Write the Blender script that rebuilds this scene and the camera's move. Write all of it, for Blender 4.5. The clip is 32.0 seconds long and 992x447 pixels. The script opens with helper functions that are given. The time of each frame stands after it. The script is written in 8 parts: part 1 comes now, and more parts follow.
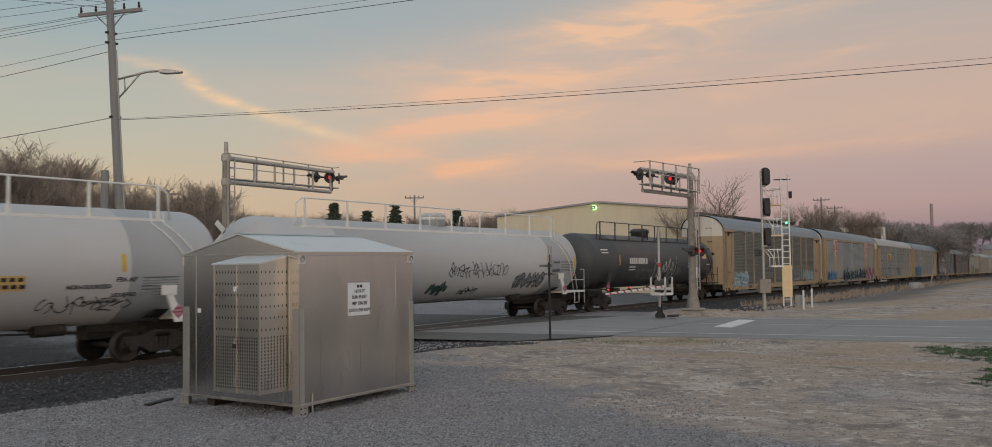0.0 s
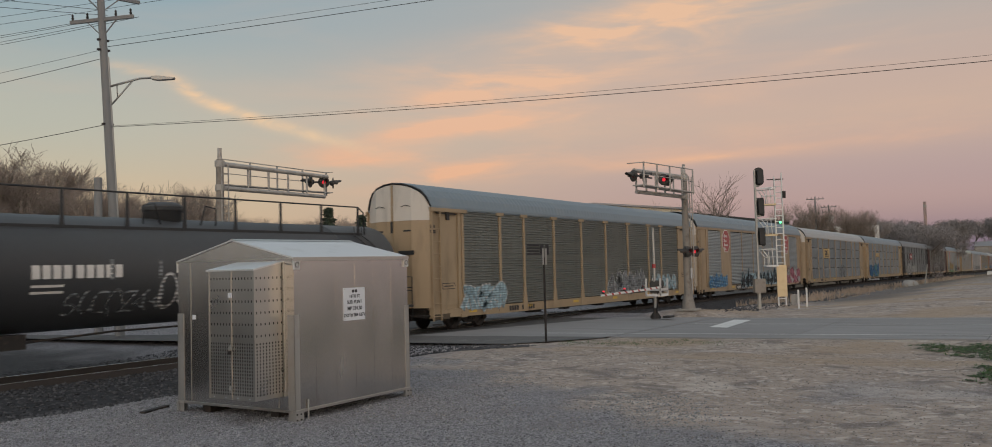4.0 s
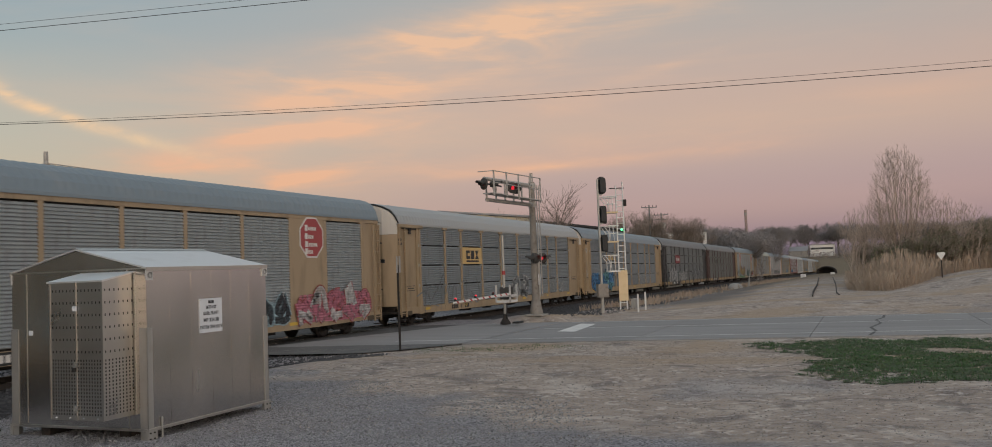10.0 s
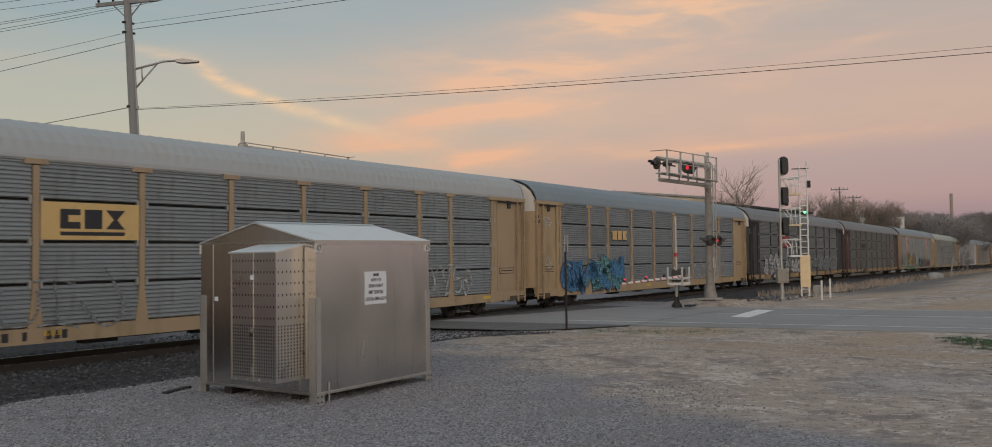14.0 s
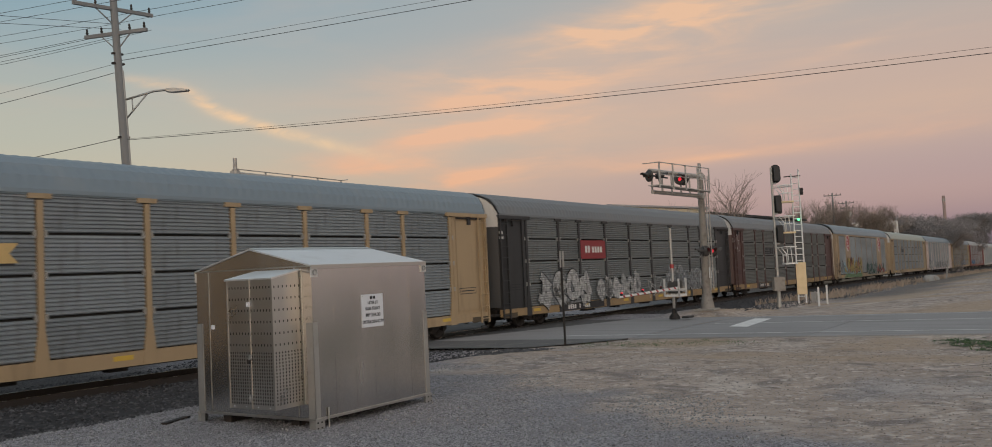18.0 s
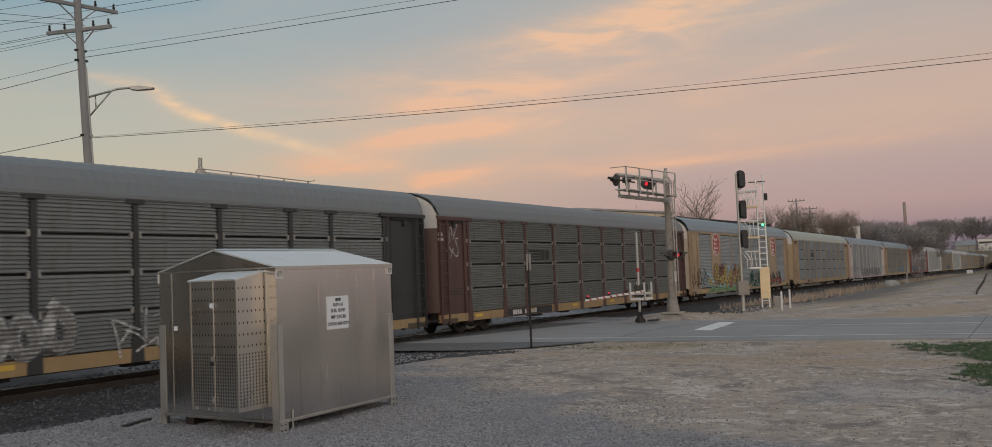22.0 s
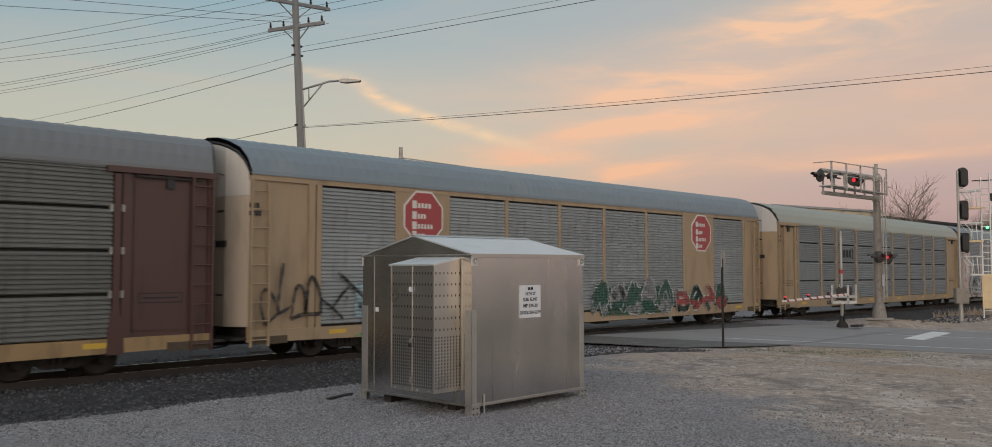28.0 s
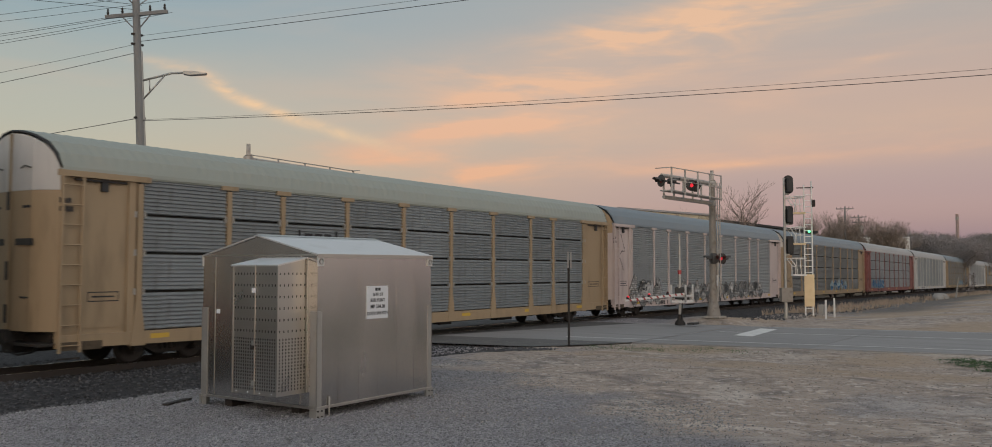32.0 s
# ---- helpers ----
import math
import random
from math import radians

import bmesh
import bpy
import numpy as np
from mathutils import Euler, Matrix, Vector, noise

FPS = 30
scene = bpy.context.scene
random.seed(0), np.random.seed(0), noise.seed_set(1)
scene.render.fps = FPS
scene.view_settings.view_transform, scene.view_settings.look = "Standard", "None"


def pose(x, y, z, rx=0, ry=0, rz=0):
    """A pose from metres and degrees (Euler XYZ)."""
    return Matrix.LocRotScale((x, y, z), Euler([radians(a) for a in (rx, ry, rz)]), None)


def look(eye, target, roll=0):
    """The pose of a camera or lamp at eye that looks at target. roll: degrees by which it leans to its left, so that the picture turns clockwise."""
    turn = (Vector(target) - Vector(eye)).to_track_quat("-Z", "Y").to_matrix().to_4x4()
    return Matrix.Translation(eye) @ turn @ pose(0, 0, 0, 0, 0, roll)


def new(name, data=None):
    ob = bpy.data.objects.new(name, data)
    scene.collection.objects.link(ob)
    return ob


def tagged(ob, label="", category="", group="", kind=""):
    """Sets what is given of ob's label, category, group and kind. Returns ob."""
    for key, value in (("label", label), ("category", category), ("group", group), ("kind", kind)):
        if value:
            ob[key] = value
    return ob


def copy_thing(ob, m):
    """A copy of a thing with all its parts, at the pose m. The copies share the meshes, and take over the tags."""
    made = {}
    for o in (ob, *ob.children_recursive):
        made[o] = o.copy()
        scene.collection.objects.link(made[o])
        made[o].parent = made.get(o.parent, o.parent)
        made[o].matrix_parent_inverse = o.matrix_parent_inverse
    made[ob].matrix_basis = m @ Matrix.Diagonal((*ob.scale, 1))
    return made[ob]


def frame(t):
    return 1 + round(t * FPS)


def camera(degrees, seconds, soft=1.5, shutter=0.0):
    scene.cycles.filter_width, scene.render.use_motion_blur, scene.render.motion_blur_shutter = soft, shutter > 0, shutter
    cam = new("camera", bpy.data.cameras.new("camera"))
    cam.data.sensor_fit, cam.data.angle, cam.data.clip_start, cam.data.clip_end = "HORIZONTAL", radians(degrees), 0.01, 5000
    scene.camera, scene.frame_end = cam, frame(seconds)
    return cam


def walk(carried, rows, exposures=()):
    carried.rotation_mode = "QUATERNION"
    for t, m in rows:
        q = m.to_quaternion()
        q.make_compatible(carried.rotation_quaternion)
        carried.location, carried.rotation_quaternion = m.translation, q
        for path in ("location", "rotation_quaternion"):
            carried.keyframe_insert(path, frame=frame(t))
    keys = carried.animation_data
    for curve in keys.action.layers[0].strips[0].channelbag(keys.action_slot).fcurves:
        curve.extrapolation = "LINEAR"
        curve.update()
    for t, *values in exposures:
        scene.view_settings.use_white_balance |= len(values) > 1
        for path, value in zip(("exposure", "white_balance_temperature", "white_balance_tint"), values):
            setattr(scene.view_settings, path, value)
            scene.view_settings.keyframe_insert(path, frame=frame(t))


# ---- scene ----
# the lens and the walk: a hand-held camera on one spot, turning
cam = camera(58.7, 32.0, soft=0.9, shutter=0.3)
PATH = [
    (0.0, 0.000, -0.001, 2.451, -56.874, 2.478, 0.825), (0.5, -0.003, 0.001, 2.456, -56.541, 2.480, 0.927), (1.0, -0.004, -0.004, 2.460, -56.325, 2.605, 1.055),
    (1.5, -0.013, -0.022, 2.458, -56.307, 2.644, 1.241), (2.0, -0.019, -0.029, 2.458, -56.357, 2.728, 1.324), (2.5, -0.034, -0.040, 2.457, -56.454, 2.658, 1.342),
    (3.0, -0.042, -0.040, 2.453, -56.601, 2.611, 1.339), (3.5, -0.017, -0.028, 2.460, -56.911, 2.621, 1.438), (5.5, 0.006, -0.004, 2.460, -57.582, 2.760, 1.525),
    (6.0, -0.008, -0.020, 2.462, -57.754, 2.872, 1.526), (6.5, -0.013, -0.004, 2.446, -58.883, 2.955, 0.548), (7.0, -0.120, 0.088, 2.435, -64.288, 2.980, 1.716),
    (7.5, -0.172, 0.174, 2.435, -65.372, 3.020, 2.335), (8.0, -0.195, 0.212, 2.443, -65.803, 3.015, 2.511), (8.5, -0.184, 0.251, 2.443, -66.500, 2.896, 2.634),
    (9.0, -0.185, 0.258, 2.448, -66.887, 2.914, 2.516), (9.5, -0.180, 0.268, 2.449, -67.066, 2.899, 2.301), (10.0, -0.190, 0.266, 2.453, -67.317, 2.852, 2.154),
    (10.5, -0.180, 0.268, 2.437, -67.484, 2.826, 2.058), (11.0, -0.186, 0.261, 2.439, -67.574, 2.799, 1.933), (11.5, -0.171, 0.273, 2.438, -67.621, 2.804, 1.842),
    (12.0, -0.177, 0.269, 2.431, -67.615, 2.873, 1.832), (12.5, -0.190, 0.261, 2.442, -67.610, 2.894, 1.772), (13.0, -0.165, 0.259, 2.448, -67.315, 2.942, 2.126),
    (13.5, -0.092, 0.140, 2.441, -61.765, 2.472, 3.975), (14.0, 0.059, 0.061, 2.435, -55.861, 1.832, 0.772), (14.5, 0.051, 0.078, 2.438, -53.992, 1.675, 2.389),
    (16.5, 0.037, 0.035, 2.451, -55.086, 2.738, 2.585), (17.0, 0.042, 0.033, 2.445, -55.361, 2.754, 2.621), (17.5, 0.049, 0.049, 2.453, -55.763, 2.860, 2.675),
    (18.0, 0.052, 0.047, 2.449, -56.109, 2.958, 2.758), (18.5, 0.053, 0.058, 2.445, -56.341, 3.008, 2.768), (19.0, 0.048, 0.033, 2.445, -56.394, 3.055, 2.693),
    (19.5, 0.044, 0.028, 2.452, -56.640, 3.067, 2.740), (20.0, 0.035, 0.008, 2.453, -56.979, 3.139, 2.767), (20.5, 0.040, 0.014, 2.449, -57.238, 3.116, 2.811),
    (21.0, 0.006, -0.004, 2.453, -57.687, 3.075, 2.709), (21.5, 0.013, -0.008, 2.459, -57.962, 3.071, 2.511), (22.0, 0.033, 0.006, 2.453, -58.204, 3.025, 2.370),
    (22.5, 0.038, 0.004, 2.453, -58.320, 2.915, 2.219), (23.0, 0.030, 0.003, 2.447, -58.468, 2.813, 2.029), (23.5, 0.008, 0.004, 2.454, -58.530, 2.681, 1.886),
    (24.0, 0.031, 0.002, 2.450, -58.511, 2.572, 1.862), (24.5, 0.036, 0.007, 2.442, -58.547, 2.512, 1.772), (25.0, 0.037, 0.007, 2.444, -58.531, 2.447, 1.733),
    (25.5, 0.041, 0.010, 2.449, -58.500, 2.482, 1.688), (26.0, 0.043, 0.029, 2.449, -57.899, 2.655, 1.686), (26.5, 0.048, 0.083, 2.443, -52.764, 2.780, 1.801),
    (28.5, 0.052, 0.143, 2.450, -45.859, 2.820, -0.098), (29.0, 0.065, 0.141, 2.446, -45.918, 2.735, -0.583), (29.5, 0.078, 0.123, 2.435, -46.260, 2.514, -1.263),
    (30.0, 0.070, 0.084, 2.448, -48.855, 2.656, -1.056), (30.5, 0.087, 0.084, 2.452, -50.884, 2.685, -0.755), (31.0, 0.088, 0.076, 2.456, -52.756, 2.749, -0.380),
    (31.5, 0.075, 0.049, 2.456, -54.565, 2.777, -0.128), (32.0, 0.062, 0.022, 2.455, -55.585, 2.789, 0.022),
]

walk(cam, [(t, pose(x, y, z, 90 + pitch, roll, yaw)) for t, x, y, z, yaw, pitch, roll in PATH],
     exposures=[(0.0, -0.29), (2.0, -0.32), (6.0, -0.29), (26.0, -0.29), (27.5, -0.19), (28.5, -0.13), (30.2, -0.12), (30.9, -0.28), (32.0, -0.31)])

# ---------------------------------------------------------------- world and sun
TRACK_Y = 21.45


def build_world():
    w = bpy.data.worlds.new("dusk_sky")
    scene.world = w
    w.use_nodes = True
    nt = w.node_tree
    nt.nodes.clear()
    N, Lk = nt.nodes.new, nt.links.new

    def math_node(op, a, b=None, c=None):
        n = N("ShaderNodeMath")
        n.operation = op
        for i, v in enumerate((a, b, c)):
            if v is None:
                continue
            if isinstance(v, (int, float)):
                n.inputs[i].default_value = v
            else:
                Lk(v, n.inputs[i])
        return n.outputs[0]

    def mix(f, a, b, blend="MIX"):
        n = N("ShaderNodeMix")
        n.data_type, n.blend_type = "RGBA", blend
        n.clamp_factor = True
        for i, v in ((0, f), (6, a), (7, b)):
            if isinstance(v, (int, float)):
                n.inputs[i].default_value = v
            elif isinstance(v, tuple):
                n.inputs[i].default_value = (*v, 1)
            else:
                Lk(v, n.inputs[i])
        return n.outputs[2]

    def ramp(v, stops):
        n = N("ShaderNodeValToRGB")
        n.color_ramp.interpolation = "EASE"
        els = n.color_ramp.elements
        while len(els) < len(stops):
            els.new(0.5)
        for e, (p, c) in zip(els, stops):
            e.position, e.color = p, (*c, 1)
        Lk(v, n.inputs[0])
        return n.outputs[0]

    def smooth(v, a, b):
        n = N("ShaderNodeMapRange")
        n.interpolation_type = "SMOOTHSTEP"
        n.inputs[1].default_value, n.inputs[2].default_value = a, b
        Lk(v, n.inputs[0])
        return n.outputs[0]

    tc = N("ShaderNodeTexCoord")
    sep = N("ShaderNodeSeparateXYZ")
    Lk(tc.outputs["Generated"], sep.inputs[0])
    x, y, z = sep.outputs
    az = math_node("ARCTAN2", y, x)          # radians, 0 along the line, positive to the north-west
    up = math_node("MAXIMUM", z, 0.0)
    # colour by height: mauve haze, rose, peach, cream, grey-blue
    right = ramp(up, [(0.0, SKY_R[0]), (0.07, SKY_R[1]), (0.16, SKY_R[2]), (0.30, SKY_R[3]), (0.6, SKY_R[4])])
    left = ramp(up, [(0.0, SKY_L[0]), (0.07, SKY_L[1]), (0.16, SKY_L[2]), (0.30, SKY_L[3]), (0.6, SKY_L[4])])
    side = smooth(az, 0.25, 1.12)
    base = mix(side, right, left)
    # streaks of thin cloud, seen on a high sheet
    el = math_node("ARCSINE", z)
    comb = N("ShaderNodeCombineXYZ")
    Lk(az, comb.inputs[0])
    Lk(el, comb.inputs[1])

    def cloud(loc, rot, scale, sx, sy, detail, dist, lo, hi):
        mp = N("ShaderNodeMapping")
        mp.inputs["Location"].default_value = loc
        mp.inputs["Rotation"].default_value = (0, 0, rot)
        mp.inputs["Scale"].default_value = (sx, sy, 1)
        Lk(comb.outputs[0], mp.inputs[0])
        nz = N("ShaderNodeTexNoise")
        nz.inputs["Scale"].default_value = scale
        nz.inputs["Detail"].default_value = detail
        nz.inputs["Roughness"].default_value = 0.55
        nz.inputs["Distortion"].default_value = dist
        Lk(mp.outputs[0], nz.inputs["Vector"])
        return smooth(nz.outputs["Fac"], lo, hi)

    def streak(az0, el0, length, width, tilt):
        """A long soft wisp round a direction: radians of azimuth and height."""
        a = math_node("SUBTRACT", az, az0)
        b = math_node("SUBTRACT", el, el0)
        c, s = math.cos(tilt), math.sin(tilt)
        u = math_node("ADD", math_node("MULTIPLY", a, c / length), math_node("MULTIPLY", b, s / length))
        v = math_node("ADD", math_node("MULTIPLY", a, -s / width), math_node("MULTIPLY", b, c / width))
        d = math_node("ADD", math_node("MULTIPLY", u, u), math_node("MULTIPLY", v, v))
        return math_node("POWER", 2.718, math_node("MULTIPLY", d, -1.0))

    veil = cloud((3.1, 1.7, 0), -0.42, 3.2, 1.0, 5.5, 5.0, 0.6, 0.42, 0.72)
    fine = cloud((7.3, 4.1, 0), -0.32, 8.0, 1.0, 4.5, 4.0, 0.4, 0.38, 0.76)
    wisps = None
    for s in WISPS:
        g = math_node("MULTIPLY", streak(*s[:5]), s[5])
        wisps = g if wisps is None else math_node("ADD", wisps, g)
    soft = math_node("ADD", math_node("MULTIPLY", veil, 0.5), math_node("ADD", math_node("MULTIPLY", fine, 0.62), 0.17))
    amount = math_node("MULTIPLY", wisps, soft)
    ragged = math_node("ADD", math_node("MULTIPLY", cloud((1.3, 2.2, 0), 0.3, 16.0, 1.0, 2.5, 6.0, 1.0, 0.3, 0.7), 0.8), 0.25)
    thread = None
    for s in THREAD:
        g = math_node("MULTIPLY", math_node("MULTIPLY", streak(*s[:5]), s[5]), ragged)
        thread = g if thread is None else math_node("ADD", thread, g)
    low = smooth(el, 0.03, 0.16)
    amount = math_node("MINIMUM", math_node("ADD", amount, math_node("MULTIPLY", math_node("MULTIPLY", veil, low), 0.10)), 1.0)
    lit = mix(smooth(el, 0.04, 0.30), CLOUD_LOW, CLOUD_HIGH)
    sky = mix(thread, mix(amount, base, lit), CLOUD_BRIGHT)
    # behind the viewer the afterglow of the west, paler towards the zenith
    back = math_node("ADD", math_node("MULTIPLY", x, 0.64), math_node("MULTIPLY", y, 0.77))
    sky = mix(smooth(back, 0.30, -0.7), sky, mix(smooth(up, 0.0, 0.7), WEST, ZENITH))
    nish = N("ShaderNodeTexSky")
    nish.sky_type = "NISHITA"
    nish.sun_disc = False
    nish.sun_elevation, nish.sun_rotation = SUN_EL, SUN_ROT
    nmix = mix(0.06, sky, nish.outputs[0], "ADD")
    bg = N("ShaderNodeBackground")
    bg.inputs[1].default_value = SKY_STRENGTH
    Lk(nmix, bg.inputs[0])
    out = N("ShaderNodeOutputWorld")
    Lk(bg.outputs[0], out.inputs[0])


def srgb(r, g, b):
    return tuple(((c / 255 + 0.055) / 1.055) ** 2.4 if c > 10 else c / 3294 for c in (r, g, b))


SKY_R = [srgb(123, 117, 147), srgb(169, 138, 154), srgb(199, 163, 151), srgb(177, 168, 163), srgb(184, 193, 198)]
SKY_L = [srgb(204, 178, 152), srgb(202, 180, 156), srgb(183, 180, 169), srgb(138, 164, 177), srgb(170, 190, 202)]
CLOUD_LOW, CLOUD_HIGH = srgb(232, 166, 140), srgb(242, 190, 150)
CLOUD_BRIGHT = srgb(245, 199, 156)
WEST, ZENITH = (1.18, 1.06, 0.92), srgb(205, 210, 218)
# azimuth, height, length, width (radians), tilt, weight
WISPS = [(0.52, 0.175, 0.36, 0.060, -0.18, 0.26), (0.46, 0.246, 0.18, 0.026, -0.21, 1.35), (0.40, 0.262, 0.22, 0.020, -0.15, 1.1), (0.25, 0.258, 0.15, 0.014, -0.15, 0.5),
         (0.53, 0.200, 0.16, 0.013, -0.13, 1.4), (0.56, 0.162, 0.12, 0.013, -0.09, 1.35), (0.51, 0.182, 0.07, 0.005, -0.14, 0.7), (0.53, 0.168, 0.05, 0.006, -0.05, 0.8),
         (0.63, 0.188, 0.06, 0.008, -0.17, 0.8), (0.63, 0.158, 0.07, 0.009, -0.11, 0.9), (0.60, 0.110, 0.07, 0.010, -0.18, 1.2), (0.62, 0.100, 0.09, 0.012, -0.12, 0.8),
         (0.73, 0.122, 0.10, 0.014, -0.02, 0.9), (0.34, 0.111, 0.10, 0.006, -0.055, 0.8), (0.36, 0.126, 0.16, 0.014, -0.10, 0.5), (0.16, 0.118, 0.09, 0.008, -0.04, 0.5),
         (0.21, 0.211, 0.06, 0.006, -0.20, 0.7), (0.30, 0.180, 0.16, 0.012, -0.16, 0.35), (0.05, 0.150, 0.16, 0.02, -0.10, 0.3)]
# one thin wavy wisp: its pieces follow each other downwards
THREAD = [(0.953, 0.212, 0.036, 0.0060, 0.15, 0.55), (0.910, 0.196, 0.025, 0.0065, 0.53, 0.85), (0.870, 0.177, 0.032, 0.0062, 0.32, 1.0),
          (0.818, 0.160, 0.036, 0.0060, 0.27, 1.0), (0.756, 0.143, 0.044, 0.0065, 0.24, 0.8)]
SKY_STRENGTH = 1.0
SUN_EL, SUN_AZ = radians(3.0), radians(205.0)
SUN_ROT = math.pi / 2 - SUN_AZ
build_world()

sun_data = bpy.data.lights.new("sun", "SUN")
sun_data.energy, sun_data.angle, sun_data.color = 0.5, radians(50), (1.0, 0.90, 0.80)
sun = new("sun", sun_data)
sun.matrix_world = look((0, 0, 0), (-math.cos(SUN_AZ), -math.sin(SUN_AZ), -math.tan(radians(16))))


# ---------------------------------------------------------------- materials
def pmat(name, col, rough=0.6, metal=0.0, var=0.18, scale=6.0, bump=0.08, stain=None, amount=0.3, stretch=(1, 1, 1), spec=0.5, rnd=0.0, bscale=40.0):
    """A surface of one colour with broad and fine variation, stains and relief."""
    m = bpy.data.materials.new(name)
    m.use_nodes = True
    nt = m.node_tree
    N, Lk = nt.nodes.new, nt.links.new
    b = nt.nodes["Principled BSDF"]
    b.inputs["Roughness"].default_value = rough
    b.inputs["Metallic"].default_value = metal
    b.inputs["Specular IOR Level"].default_value = spec
    tc = N("ShaderNodeTexCoord")
    mp = N("ShaderNodeMapping")
    mp.inputs["Scale"].default_value = stretch
    Lk(tc.outputs["Object"], mp.inputs[0])

    def noise_tex(s, d=4.0):
        n = N("ShaderNodeTexNoise")
        n.inputs["Scale"].default_value, n.inputs["Detail"].default_value = s, d
        Lk(mp.outputs[0], n.inputs["Vector"])
        return n.outputs["Fac"]

    def mixc(f, a, c):
        n = N("ShaderNodeMix")
        n.data_type = "RGBA"
        for i, v in ((0, f), (6, a), (7, c)):
            if isinstance(v, (int, float)):
                n.inputs[i].default_value = v
            elif isinstance(v, tuple):
                n.inputs[i].default_value = (*v, 1)
            else:
                Lk(v, n.inputs[i])
        return n.outputs[2]

    broad, fine = noise_tex(scale), noise_tex(scale * 9, 6.0)
    dark, light = tuple(c * (1 - var) for c in col), tuple(min(1, c * (1 + var)) for c in col)
    c = mixc(broad, dark, light)
    c = mixc(fine, c, mixc(0.5, c, tuple(v * (1 - 1.2 * var) for v in col)))
    if stain:
        r = N("ShaderNodeMapRange")
        r.inputs[1].default_value, r.inputs[2].default_value = 0.52, 0.72
        r.inputs[4].default_value = amount
        Lk(noise_tex(scale * 2.3, 8.0), r.inputs[0])
        c = mixc(r.outputs[0], c, stain)
    if rnd:
        oi = N("ShaderNodeObjectInfo")
        c = mixc(oi.outputs["Random"], mixc(rnd, c, tuple(v * 0.4 for v in col)), c)
    Lk(c, b.inputs["Base Color"])
    rr = N("ShaderNodeMapRange")
    rr.inputs[3].default_value, rr.inputs[4].default_value = max(0.05, rough - 0.1), min(1, rough + 0.12)
    Lk(broad, rr.inputs[0])
    Lk(rr.outputs[0], b.inputs["Roughness"])
    if bump:
        bp = N("ShaderNodeBump")
        bp.inputs["Strength"].default_value, bp.inputs["Distance"].default_value = bump, 0.02
        Lk(noise_tex(bscale, 5.0), bp.inputs["Height"])
        Lk(bp.outputs[0], b.inputs["Normal"])
    return m


def glow(name, col, strength):
    m = bpy.data.materials.new(name)
    m.use_nodes = True
    b = m.node_tree.nodes["Principled BSDF"]
    b.inputs["Base Color"].default_value = (*col, 1)
    b.inputs["Emission Color"].default_value = (*col, 1)
    b.inputs["Emission Strength"].default_value = strength
    return m


